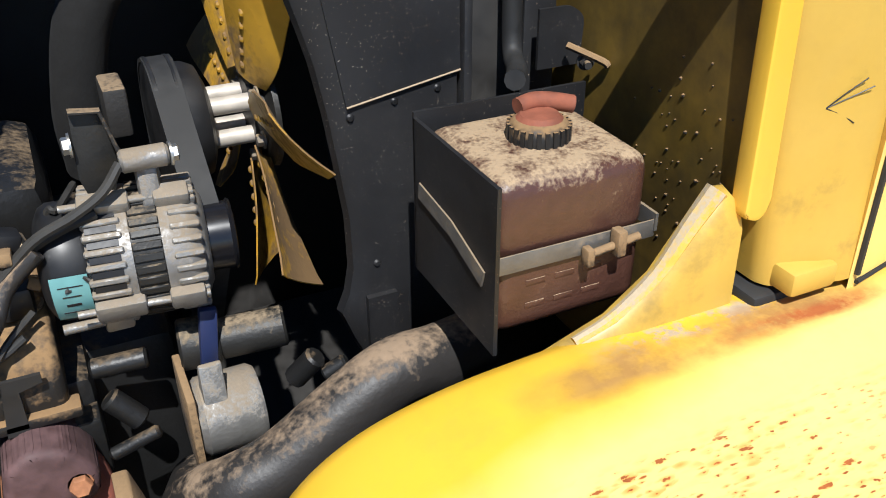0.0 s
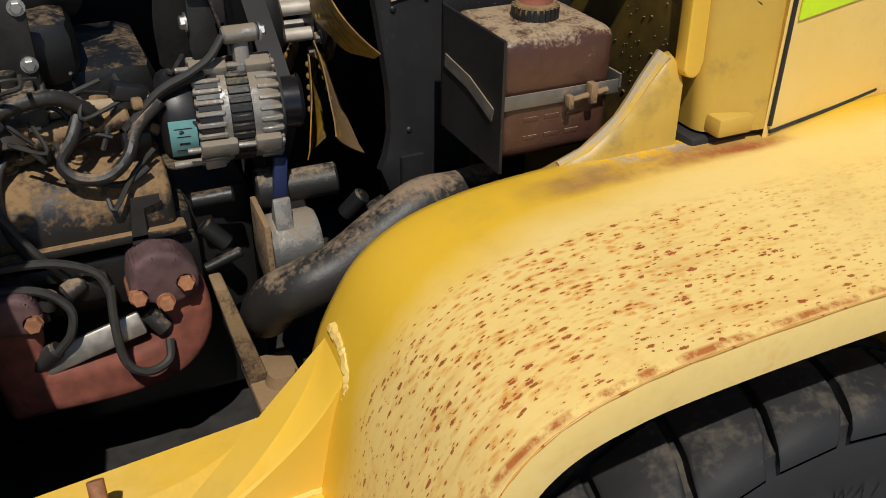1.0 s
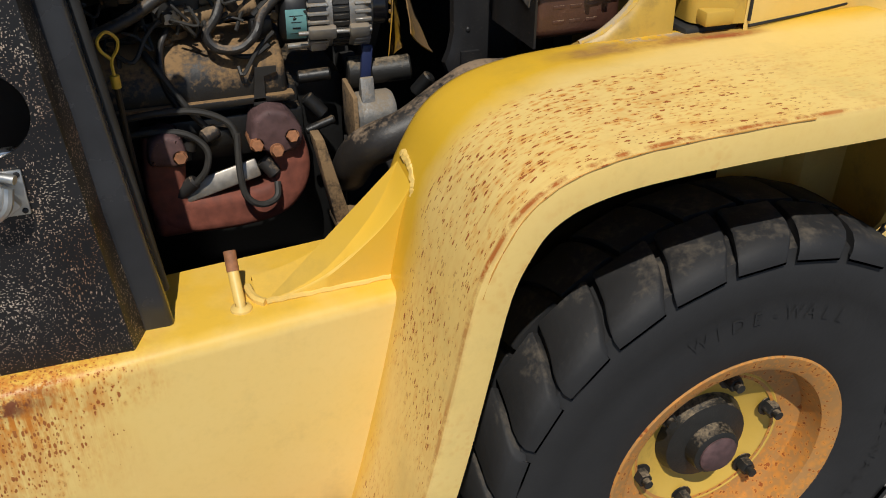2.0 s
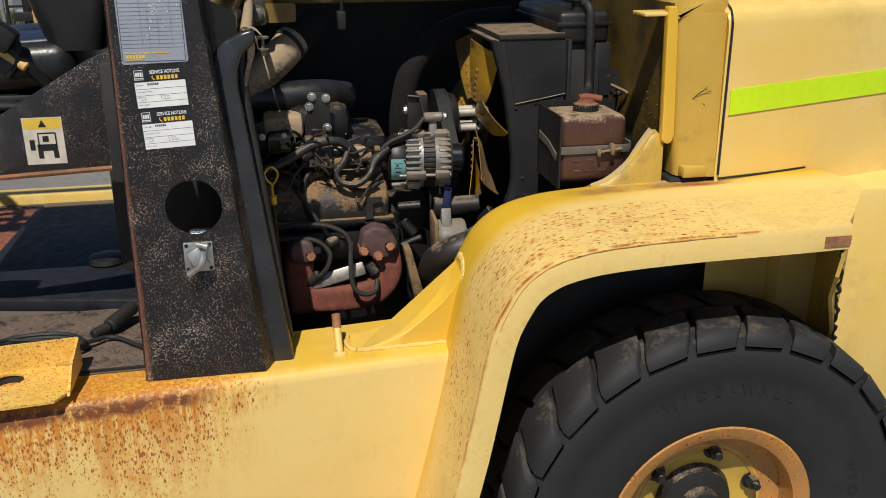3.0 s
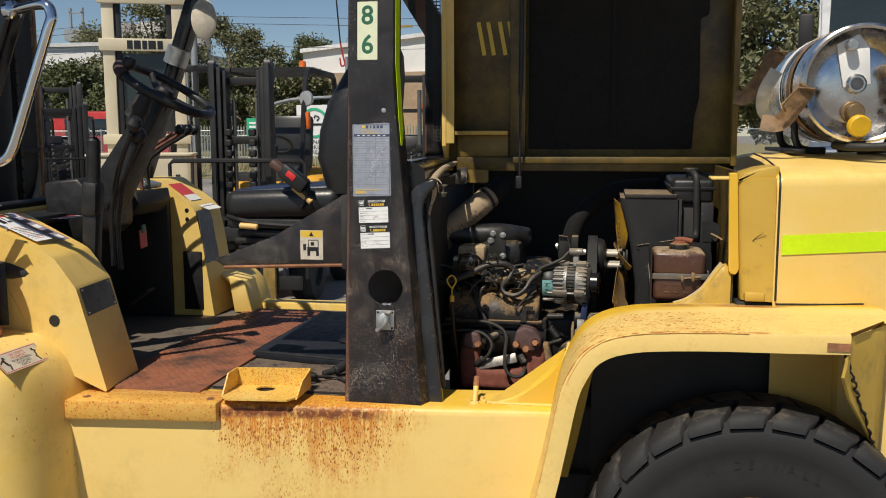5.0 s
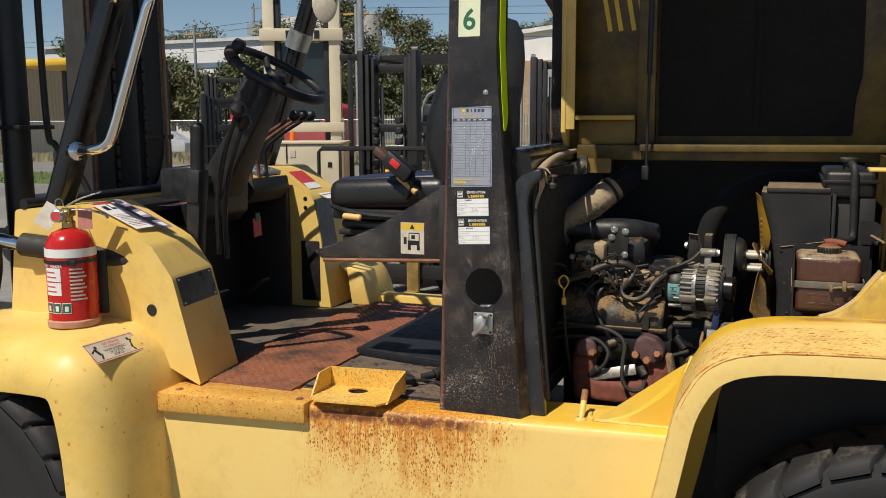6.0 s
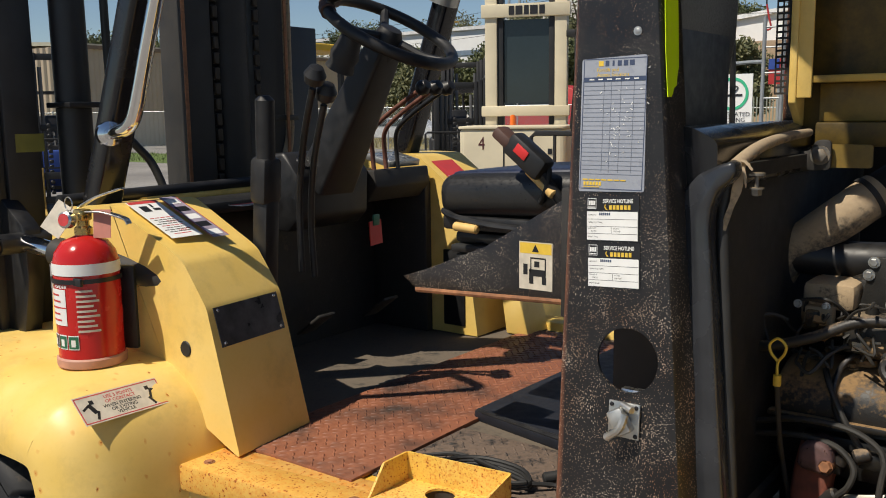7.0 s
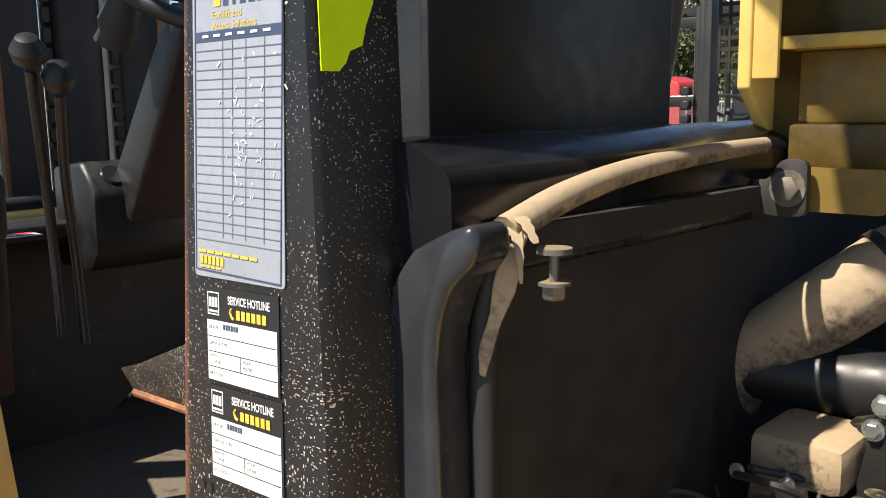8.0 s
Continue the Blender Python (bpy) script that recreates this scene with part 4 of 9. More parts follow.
part("dash_edge", box(-1.50, -1.44, 0.13, 2 * CY - 0.14, 1.385, 1.412, 0.008), PAINT, truck)
part("footwell_wall", box(-1.48, -1.42, 0.12, 2 * CY - 0.12, 0.86, 1.38), FOOTWELL, truck)
part("bulkhead_skirt", box(-1.5, -1.06, 0.13, 0.16, 0.87, 1.33), FOOTWELL, truck)
part("kick_panel", box(-1.42, -1.175, 2 * CY - 0.19, 2 * CY - 0.157, 0.87, 1.40, 0.006), FOOTWELL, truck)

# bulkhead between the driver and the engine
bar = rounded([(-0.03, -0.03), (0.03, -0.03), (0.03, 0.03), (-0.03, 0.03)], 0.012, 3)
part("bulkhead", box(0.16, 0.185, 0.06, 1.24, 0.86, 1.50), BLACK_MATT, truck)
bm = prism(rounded([(0.10, 1.50), (0.205, 1.50), (0.205, 1.580), (0.16, 1.604), (0.10, 1.604)], 0.012, 3), "y", 0.075, 1.22)
part("bulkhead_beam", bm, BLACK_GLOSS, truck, "glossy black cross beam behind the seat")
# rounded frame of the engine bay, with its seal
jamb = [(0.222, 0.862), (0.151, 1.44), (0.151, 1.480), (0.158, 1.505), (0.178, 1.528), (0.212, 1.544), (0.236, 1.551), (0.240, 1.530), (0.232, 1.518), (0.212, 1.502), (0.202, 1.475), (0.199, 1.44), (0.271, 0.862)]
bm = prism(jamb, "y", 0.060, 0.102, 0.008, 3)
for v in bm.verts:
    v.co.y += (min(v.co.z, 1.46) - 1.46) * 0.10
part("bay_frame", bm, FRAME_ENAMEL, truck, "glossy black rounded frame of the engine bay")
seal = [(0.262, 0.050, 0.90), (0.236, 0.075, 1.15), (0.208, 0.104, 1.42), (0.208, 0.110, 1.49), (0.22, 0.115, 1.538), (0.224, 0.18, 1.558), (0.226, 0.27, 1.572), (0.226, 0.40, 1.580), (0.224, 0.53, 1.583)]
part("door_seal", tube(seal[:5], 0.011, 10), RUBBER, truck)
part("hood_seal", tube(seal[4:], 0.0125, 10, scale=lambda t: 1.0 - 0.35 * t), HOSE_PALE, truck, "dusty perished rubber hood seal")
flat = rounded([(-0.011, -0.0018), (0.011, -0.0018), (0.011, 0.0018), (-0.011, 0.0018)], 0.0015, 1)
shreds = [([(0.222, 0.122, 1.548), (0.230, 0.110, 1.525), (0.226, 0.102, 1.490), (0.216, 0.098, 1.455), (0.212, 0.097, 1.430), (0.206, 0.096, 1.402)], 1.15, 0.95),
          ([(0.216, 0.118, 1.545), (0.214, 0.104, 1.525), (0.205, 0.098, 1.505), (0.203, 0.097, 1.485)], 0.9, 0.7),
          ([(0.222, 0.125, 1.550), (0.238, 0.116, 1.545), (0.250, 0.112, 1.533)], 0.7, 0.6),
          ([(0.224, 0.120, 1.545), (0.238, 0.108, 1.528), (0.243, 0.104, 1.505)], 0.6, 0.8)]
for points, s0, taper in shreds:
    part("torn_seal", sweep(smooth_path(points, 4), flat, scale=lambda t: s0 * (1.0 - taper * t) * (0.85 + 0.15 * math.sin(23 * t))), HOSE_PALE, truck, "torn end of the seal")
part("hood_stop", merge(rod((0.252, 0.13, 1.490), (0.252, 0.13, 1.525), 0.0035), bolt((0.252, 0.13, 1.503), (0, 0, -1), 0.009, 0.012), lathe([(0, 0), (0.013, 0), (0.013, 0.004), (0, 0.005)], 14, Matrix.Translation((0.252, 0.13, 1.524)))), DIRTY_ZINC, truck)
part("seal_channel", box(0.205, 0.222, 0.12, 0.53, 1.515, 1.54), BLACK_MATT, truck)

# ---- counterweight, hood, cooling pack ----
def counterweight():
    """A heavy casting with rounded shoulders."""
    rows = []
    sec = [(0.07, 0.62), (0.07, 1.19), (0.07, 1.518), (0.073, 1.538), (0.082, 1.551), (0.098, 1.559), (0.16, 1.572), (0.35, 1.594), (0.63, 1.606)]
    sec = sec + [(2 * CY - y, z) for y, z in sec[::-1][1:]]
    for x, k in ((1.236, 0.0), (1.243, 0.008), (1.256, 0.012), (1.75, 0.014), (2.1, 0.0), (2.35, -0.10), (2.45, -0.28)):
        rows.append([Vector((x, CY + (y - CY) * (1 - max(x - 1.25, 0) * 0.42), z + (k if z > 1.4 else 0) - (0.3 if k < -0.2 and z > 1.4 else 0))) for y, z in sec])
    bm = grid(rows)
    bmesh.ops.holes_fill(bm, edges=[e for e in bm.edges if e.is_boundary])
    bmesh.ops.recalc_face_normals(bm, faces=bm.faces)
    return bm


weight = part("counterweight", counterweight(), PAINT, truck, "pale yellow counterweight with rounded shoulders", 35)
part("reflective_band", thick(grid([[Vector((x, CY + (0.07 - CY) * (1 - max(x - 1.25, 0) * 0.42) - 0.003, z + (x - 1.25) * 0.03)) for z in (1.335, 1.392)] for x in (1.256, 1.3, 1.4, 1.5, 1.6, 1.75, 1.9)]), 0.002), LIME, weight, "fluorescent lime reflective band")
part("counterweight_skirt", box(1.42, 2.2, 0.06, 1.2, 0.35, 1.15, 0.02), PAINT, truck)
# front column of the casting, with its grooves and foot
col = rounded([(1.150, 0.24), (1.150, 0.105), (1.158, 0.092), (1.185, 0.083), (1.20, 0.076), (1.228, 0.0705), (1.243, 0.0705), (1.250, 0.090), (1.250, 0.24)], [0, 0.01, 0.01, 0.004, 0.006, 0.006, 0.003, 0.003, 0])
bm = prism(col, "z", 1.196, 1.555)
for v in bm.verts:
    if v.co.z > 1.5:
        v.co.y += 0.012
        v.co.x -= 0.025 * (1.24 - v.co.x) / 0.09
column = part("column", bm, COLUMN_PAINT, weight, "grimy yellow column of the counterweight")
part("column_foot", box(1.158, 1.214, 0.066, 0.11, 1.196, 1.222, 0.005), COLUMN_PAINT, column)
part("gap_seal", box(1.135, 1.240, 0.085, 0.5, 1.172, 1.192, 0.006), RUBBER, weight)
tip, bend, end_a, end_b = Vector((1.176, 0.0895, 1.372)), Vector((1.190, 0.0825, 1.387)), Vector((1.204, 0.0770, 1.399)), Vector((1.212, 0.0755, 1.391))
part("arrow_mark", merge(tube([tip, bend, end_a], 0.0006, 5), tube([tip, Vector((1.192, 0.0825, 1.381)), end_b], 0.0006, 5), tube([tip, Vector((1.190, 0.0845, 1.366)), Vector((1.202, 0.0795, 1.358))], 0.0006, 5)), INK, column, "hand-drawn arrow")
part("edge_gap", tube([(1.2435, 0.0685, 1.20), (1.2435, 0.0685, 1.36), (1.2435, 0.0685, 1.515), (1.244, 0.073, 1.542), (1.246, 0.095, 1.566), (1.248, 0.16, 1.581), (1.248, 0.36, 1.603), (1.248, 0.60, 1.616)], 0.0032, 6), RUBBER, weight, "dark gap along the casting's edge")
part("edge_gap", tube([(1.245, 0.068, 1.191), (1.39, 0.103, 1.188), (1.50, 0.130, 1.188)], 0.0028, 6), RUBBER, weight)
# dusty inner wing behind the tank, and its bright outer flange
wing = part("wing_panel", box(1.122, 1.130, 0.118, 1.16, 1.10, 1.575), WING_DARK, truck, "dust-specked yellow wing panel")
bm = prism(rounded([(1.114, 1.276), (1.134, 1.268), (1.143, 1.285), (1.130, 1.57), (1.106, 1.57)], [0.006, 0.01, 0.005, 0.005, 0.005]), "y", 0.096, 0.117, 0.003)
part("wing_flange", bm, DEEP_PAINT, truck, "bright yellow wing flange")
part("wing_lip", box(1.055, 1.128, 0.10, 0.17, 1.550, 1.558, 0.003), PAINT, truck)
part("column_cap", prism(rounded([(1.128, 1.545), (1.246, 1.545), (1.246, 1.590), (1.20, 1.586), (1.14, 1.566)], [0.004, 0, 0, 0.02, 0.012]), "y", 0.098, 0.26, 0.006), COLUMN_PAINT, column, "rounded top of the column")
random.seed(8)
bm = bmesh.new()
for k in range(70):
    bmesh.ops.create_icosphere(bm, subdivisions=1, radius=random.uniform(0.0008, 0.0022), matrix=Matrix.Translation((1.1215, random.gauss(0.19, 0.045), random.gauss(1.27, 0.06))))
part("mud_speck", bm, OILY_DUST, wing)["kind"] = "stuff"
# upstanding flange of the mudguard that reaches up to the wing
rows = []
for x, z in ((0.80, 1.10), (0.86, 1.135), (0.91, 1.160), (0.96, 1.178), (1.00, 1.192), (1.045, 1.226), (1.075, 1.268), (1.096, 1.298), (1.108, 1.300), (1.122, 1.285)):
    rows.append([Vector((x, 0.10, 1.10)), Vector((x, 0.104, max(z - 0.025, 1.11))), Vector((x, 0.112, z - 0.004)), Vector((x, 0.124, z)), Vector((x, 0.135, z - 0.006)), Vector((x, 0.138, 1.09))])
part("guard_flange", grid(rows), COLUMN_PAINT, truck, "curved yellow flange with a caked weld", 60)
part("flange_crust", sweep([p + Vector((0, 0, -0.002)) for p in smooth_path([(0.96, 0.12, 1.178), (1.00, 0.12, 1.192), (1.045, 0.12, 1.226), (1.075, 0.12, 1.268), (1.10, 0.12, 1.300)], 6)], circle(0.011, 8), scale=lambda t: 0.45 + 0.55 * t), CRUST, truck, "dusty weld bead along the flange")
# engine hood, standing open
hx0, hx1, hy, hz0, hz1 = 0.162, 1.192, 0.605, 1.552, 2.42
# the shade inside the hood is painted into its panel and stiffener colours
hood = part("hood", box(hx0, hx1, hy + 0.05, hy + 0.062, hz0, hz1, 0.004), SOOTY_SHADED, truck, "open yellow engine hood seen from inside, with sooty lining")
part("hood_lip", prism([(hy - 0.015, hz0 + 0.09), (hy - 0.015, hz1), (hy + 0.062, hz1), (hy + 0.062, hz0 + 0.02)], "x", hx0, hx0 + 0.016, 0.003), PAINT, hood)
part("hood_lip", prism([(hy - 0.01, hz0 + 0.02), (hy - 0.01, hz1), (hy + 0.062, hz1), (hy + 0.062, hz0 + 0.02)], "x", hx1 - 0.02, hx1, 0.003), GRIMY_SHADED, hood)
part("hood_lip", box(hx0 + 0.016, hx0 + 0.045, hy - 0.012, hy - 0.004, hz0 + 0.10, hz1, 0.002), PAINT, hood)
part("hood_stiffener", box(hx0 + 0.05, hx1 - 0.02, hy + 0.01, hy + 0.05, hz0, hz0 + 0.05, 0.005), SOOTY_SHADED, hood)
part("hood_stiffener", box(hx0 + 0.05, 0.40, hy + 0.035, hy + 0.05, hz0 + 0.05, 1.682, 0.004), GRIMY_SHADED, hood)
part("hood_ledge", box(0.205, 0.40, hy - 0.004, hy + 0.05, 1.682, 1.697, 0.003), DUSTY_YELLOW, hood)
part("hood_stiffener", box(0.405, 0.462, hy + 0.02, hy + 0.05, hz0 + 0.05, hz1, 0.004), SOOTY_SHADED, hood)
part("hood_stiffener", box(0.42, hx1 - 0.02, hy - 0.01, hy + 0.02, hz0 + 0.028, hz0 + 0.052, 0.004), SOOTY_SHADED, hood)
lin = [(0.472, 1.630), (1.045, 1.630), (1.05, 1.74), (1.065, 1.81), (1.062, 2.08), (1.09, 2.09), (1.10, 2.35), (0.472, 2.35)]
part("lining", prism(lin, "y", hy + 0.028, hy + 0.049, 0.006), INSULATION, hood, "sooty black sound lining")
part("lining_seam", box(0.762, 0.782, hy + 0.022, hy + 0.028, 1.66, 2.33, 0.002), INSULATION, hood)
# added out of view; its depth sets where the shadow on the hood ends
part("hood_shade_skirt", box(hx0, hx1, 0.085, hy + 0.062, hz1, hz1 + 0.018, 0.006), PAINT, hood, "unseen side skirt of the hood, added to shade its inside")
part("hood_bracket", prism(rounded([(0.238, 1.512), (0.335, 1.512), (0.335, 1.558), (0.238, 1.558)], 0.008), "y", hy - 0.035, hy - 0.027), GRIMY_SHADED, hood)
hinge = part("hinge_plate", prism(rounded([(0.165, 1.492), (0.205, 1.505), (0.262, 1.508), (0.262, 1.568), (0.232, 1.568), (0.222, 1.545), (0.165, 1.545)], [0.004, 0.01, 0.01, 0.012, 0.012, 0.01, 0.004]), "y", hy - 0.055, hy - 0.045, 0.001), BLACK_MATT, truck)
part("hinge_bolt", bolt((0.242, hy - 0.055, 1.537), (0, -1, 0), 0.014, 0.010), DIRTY_ZINC, hinge)
strip = part("perforated_strip", box(0.1245, 0.1275, 0.618, 0.621, 1.66, 2.42), BLACK_MATT, truck, "thin perforated black strip beside the hood")
for x in (0.1385, 0.1525):
    part("strip_rail", box(x - 0.0015, x + 0.0015, 0.618, 0.621, 1.66, 2.42), BLACK_MATT, strip)
for k in range(60):
    part("strip_rung", box(0.1245, 0.1540, 0.6185, 0.6205, 1.66 + 0.0127 * k, 1.6645 + 0.0127 * k), BLACK_MATT, strip)
part("gas_strut", merge(rod((0.448, 0.56, 1.53), (0.452, 0.575, 2.1), 0.0045), rod((0.450, 0.568, 1.82), (0.452, 0.58, 2.36), 0.0085), obox(pose(0.446, 0.558, 1.515), 0.022, 0.02, 0.045, 0.004)), BLACK_SATIN, truck, "black gas strut")
# half-worn maker's mark on the inside of the hood, as plain bars
def stroke(a, b, w):
    d = (Vector(b) - Vector(a))
    n = Vector((-d.y, d.x)).normalized() * (w / 2)
    p = [Vector(a) + n, Vector(b) + n, Vector(b) - n, Vector(a) - n]
    return prism([(v.x, v.y) for v in p], "y", hy + 0.0475, hy + 0.0495)


for x in (0.287, 0.322, 0.364, 0.398):
    part("mark_bar", stroke((x, 2.086), (x + 0.022, 1.968), 0.014), YELLOW_INK, hood)

# cooling pack: fan shroud and radiator
edge = [(1.468, 0.800), (1.44, 0.806), (1.40, 0.818), (1.36, 0.829), (1.30, 0.840), (1.25, 0.847), (1.18, 0.856), (1.115, 0.857), (1.08, 0.850), (1.057, 0.840), (1.02, 0.853), (0.99, 0.866)]
rows = [[Vector((x, 0.432, z)), Vector((x + 0.003, 0.420, z)), Vector((x + 0.012, 0.414, z)), Vector((x + 0.03, 0.412, z)), Vector((0.93, 0.412, z)), Vector((0.985, 0.412, z))] for z, x in edge]
shroud_ob = part("fan_shroud", thick(grid(rows), 0.002), BLACK_SHEET, truck, "black sheet-metal fan shroud, dust-specked", 40)
part("shroud_top", prism([(0.80, 0.432), (0.812, 0.412), (0.99, 0.412), (0.99, 0.86), (0.80, 0.86)], "z", 1.464, 1.472, 0.002), DUST_DARK, shroud_ob)
part("shroud_lid", box(0.815, 0.985, 0.408, 0.70, 1.472, 1.486, 0.003), DUST_DARK, shroud_ob)
part("shroud_overlap", prism([(0.832, 1.468), (0.986, 1.468), (0.988, 1.336), (0.858, 1.314)], "y", 0.4075, 0.4115), BLACK_SHEET, shroud_ob)
part("shroud_seam", tube([(0.858, 0.4070, 1.3145), (0.988, 0.4070, 1.3365)], 0.0012, 6, False), HOSE_PALE, shroud_ob)
for x, z in ((0.862, 1.302), (0.912, 1.312), (0.962, 1.319), (0.884, 1.12), (0.905, 1.05)):
    part("rivet", lathe([(0, 0.003), (0.003, 0.0025), (0.005, 0)], 10, along((x, 0.4105, z), (x, 0.0, z))), BLACK_SATIN, shroud_ob)
part("shroud_foot", prism([(0.868, 0.985), (0.905, 0.975), (0.905, 1.08), (0.868, 1.08)], "y", 0.402, 0.410), BLACK_SHEET, shroud_ob)
core = part("radiator", merge(box(1.0, 1.10, 0.43, 0.95, 0.98, 1.46, 0.004)), BLACK_MATT, truck, "black radiator with a header tank")
part("header_tank", box(0.968, 1.10, 0.415, 0.80, 1.455, 1.535, 0.014, 3), BLACK_SATIN, core)
part("tank_rim", box(0.962, 1.106, 0.41, 0.81, 1.500, 1.510, 0.002), BLACK_SATIN, core)
part("filler_neck", lathe([(0, 0.036), (0.022, 0.036), (0.026, 0.032), (0.026, 0.024), (0.016, 0.022), (0.016, 0.0), (0, 0)], 20, Matrix.Translation((1.03, 0.46, 1.535))), DARK_METAL, core, "metal radiator cap")
part("overflow_pipe", tube([(1.035, 0.43, 1.555), (1.042, 0.405, 1.54), (1.044, 0.40, 1.48), (1.046, 0.40, 1.36), (1.03, 0.36, 1.345), (1.005, 0.32, 1.35)], 0.011, 10), RUBBER, core)
part("side_channel", box(0.99, 1.0, 0.402, 0.43, 1.0, 1.47, 0.002), BLACK_SHEET, core)
part("radiator_flange", box(1.06, 1.10, 0.400, 0.406, 1.05, 1.46, 0.002), BLACK_SHEET, core)
part("radiator_bracket", prism(rounded([(1.062, 1.335), (1.115, 1.335), (1.118, 1.388), (1.10, 1.40), (1.062, 1.40)], [0, 0.004, 0.012, 0.006, 0]), "y", 0.372, 0.376), BLACK_SHEET, core)
part("bracket_bolt", merge(bolt((1.108, 0.350, 1.345), (-0.4, -1, 0), 0.007, 0.008), rod((1.108, 0.350, 1.345), (1.102, 0.335, 1.345), 0.004)), DUST_DARK, core)
part("wire_clip", merge(tube([(1.09, 0.36, 1.362), (1.115, 0.33, 1.35), (1.12, 0.325, 1.345)], 0.004, 6)), DUST_BROWN, core)

# coolant reservoir in its bracket
def reservoir(z0, z1):
    bm = box(0.897, 1.057, 0.158, 0.305, z0, z1, 0.018, 4)
    return bm


res = part("coolant_tank", merge(reservoir(1.172, 1.256), reservoir(1.246, 1.328)), TANK_PLASTIC, truck, "brown translucent plastic coolant tank coated in dust")
part("tank_cap", lathe([(0, 0.028), (0.022, 0.028), (0.027, 0.024), (0.029, 0.016), (0.028, 0.0), (0, 0.0)], 24, Matrix.Translation((0.981, 0.232, 1.319))), OILY_DUST, res, "dust-crusted ribbed cap")
bm = bmesh.new()
for k in range(24):
    t = 2 * math.pi * k / 24
    bm = merge(bm, obox(Matrix.Translation((0.981 + 0.0285 * math.cos(t), 0.232 + 0.0285 * math.sin(t), 1.332)) @ Matrix.Rotation(t, 4, "Z"), 0.003, 0.004, 0.022))
part("cap_rib", bm, OILY_DUST, res)["kind"] = "stuff"
part("cap_top", lathe([(0, 0.005), (0.018, 0.004), (0.022, 0.0)], 20, Matrix.Translation((0.981, 0.232, 1.347))), CAP_RUST, res)
part("cap_hose", tube([(0.968, 0.250, 1.353), (0.985, 0.252, 1.355), (1.002, 0.247, 1.354), (1.022, 0.240, 1.350)], 0.0085, 10), CAP_RUST, res, "rust-red rubber stub")
brk = part("tank_bracket", merge(box(0.892, 0.896, 0.146, 0.315, 1.165, 1.332), box(0.892, 1.085, 0.313, 0.317, 1.165, 1.338)), BLACK_SHEET, truck, "black sheet bracket around the tank")
strap = [(0.8905, 0.30, 1.262), (0.8905, 0.23, 1.255), (0.8905, 0.165, 1.236)]
part("tank_strap", merge(sweep([Vector(p) for p in strap], rounded([(-0.001, -0.009), (0.001, -0.009), (0.001, 0.009), (-0.001, 0.009)], 0.0003, 1)),
                          box(0.894, 1.063, 0.153, 0.155, 1.243, 1.261, 0.0006), box(1.061, 1.064, 0.151, 0.31, 1.25, 1.268)), DIRTY_ZINC, brk, "galvanised strap with a screw buckle")
part("strap_buckle", merge(rod((0.985, 0.146, 1.246), (1.04, 0.146, 1.253), 0.004), box(1.012, 1.022, 0.138, 0.152, 1.240, 1.266, 0.002), box(0.982, 0.99, 0.14, 0.152, 1.236, 1.254, 0.002)), DUST_BROWN, brk)
for k in range(3):
    part("level_mark", box(0.93 + 0.03 * k, 0.95 + 0.03 * k, 0.1574, 0.1590, 1.222, 1.228, 0.0004), TANK_PLASTIC, res)
    part("level_mark", box(0.93 + 0.03 * k, 0.95 + 0.03 * k, 0.1574, 0.1590, 1.198, 1.204, 0.0004), TANK_PLASTIC, res)

# ---- engine ----
block = part("engine_block", merge(box(0.20, 0.66, 0.50, 0.95, 0.66, 1.04, 0.02), box(0.22, 0.62, 0.55, 0.90, 0.45, 0.68, 0.03)), OILY, truck, "oily black engine block")
part("cylinder_head", merge(box(0.21, 0.56, 0.44, 0.60, 0.93, 1.045, 0.012)), OILY, block)
# near valve cover with its dome, bolts and filler
cover = [(0.405, 1.040), (0.402, 1.062), (0.412, 1.098), (0.435, 1.120), (0.47, 1.132), (0.52, 1.138), (0.56, 1.132), (0.575, 1.05)]
bm = prism(cover, "x", 0.215, 0.535)
bmesh.ops.bevel(bm, geom=[e for e in bm.edges if abs(e.verts[0].co.x - e.verts[1].co.x) < 1e-5], offset=0.012, segments=3, affect="EDGES", profile=0.5)
vc = part("valve_cover", bm, OILY_DUST, block, "black valve cover under a coat of brown dust")
part("cover_rail", box(0.205, 0.545, 0.393, 0.42, 1.032, 1.046, 0.004), OILY_DUST, vc)
for x in (0.25, 0.34, 0.43, 0.52):
    part("cover_bolt", bolt((x, 0.47, 1.134), (0, -0.2, 1), 0.009, 0.009), DUST_BROWN, vc)
part("filler_boss", lathe([(0, 0.032), (0.014, 0.032), (0.018, 0.028), (0.018, 0.014), (0.027, 0.012), (0.027, 0.0), (0, 0)], 18, pose(0.355, 0.50, 1.136)), DUST_BROWN, vc)
part("cover_tab", prism([(0.470, 1.03), (0.492, 1.03), (0.492, 1.082), (0.515, 1.088), (0.515, 1.098), (0.478, 1.098)], "y", 0.393, 0.398), BLACK_MATT, vc)
# far bank, seen in the dark
part("far_valve_cover", box(0.22, 0.56, 0.80, 0.95, 1.04, 1.14, 0.03), OILY, block)
# exhaust manifold: two ports joined by a wide loop
ring = rounded([(-0.036, -0.030), (0.036, -0.030), (0.036, 0.030), (-0.036, 0.030)], 0.020, 4)
loop = smooth_path([(0.306, 0.41, 0.985), (0.300, 0.39, 0.935), (0.299, 0.384, 0.885), (0.312, 0.382, 0.855), (0.36, 0.382, 0.845), (0.44, 0.382, 0.846), (0.492, 0.385, 0.858), (0.520, 0.390, 0.895), (0.520, 0.40, 0.94), (0.50, 0.412, 0.985)], 6)
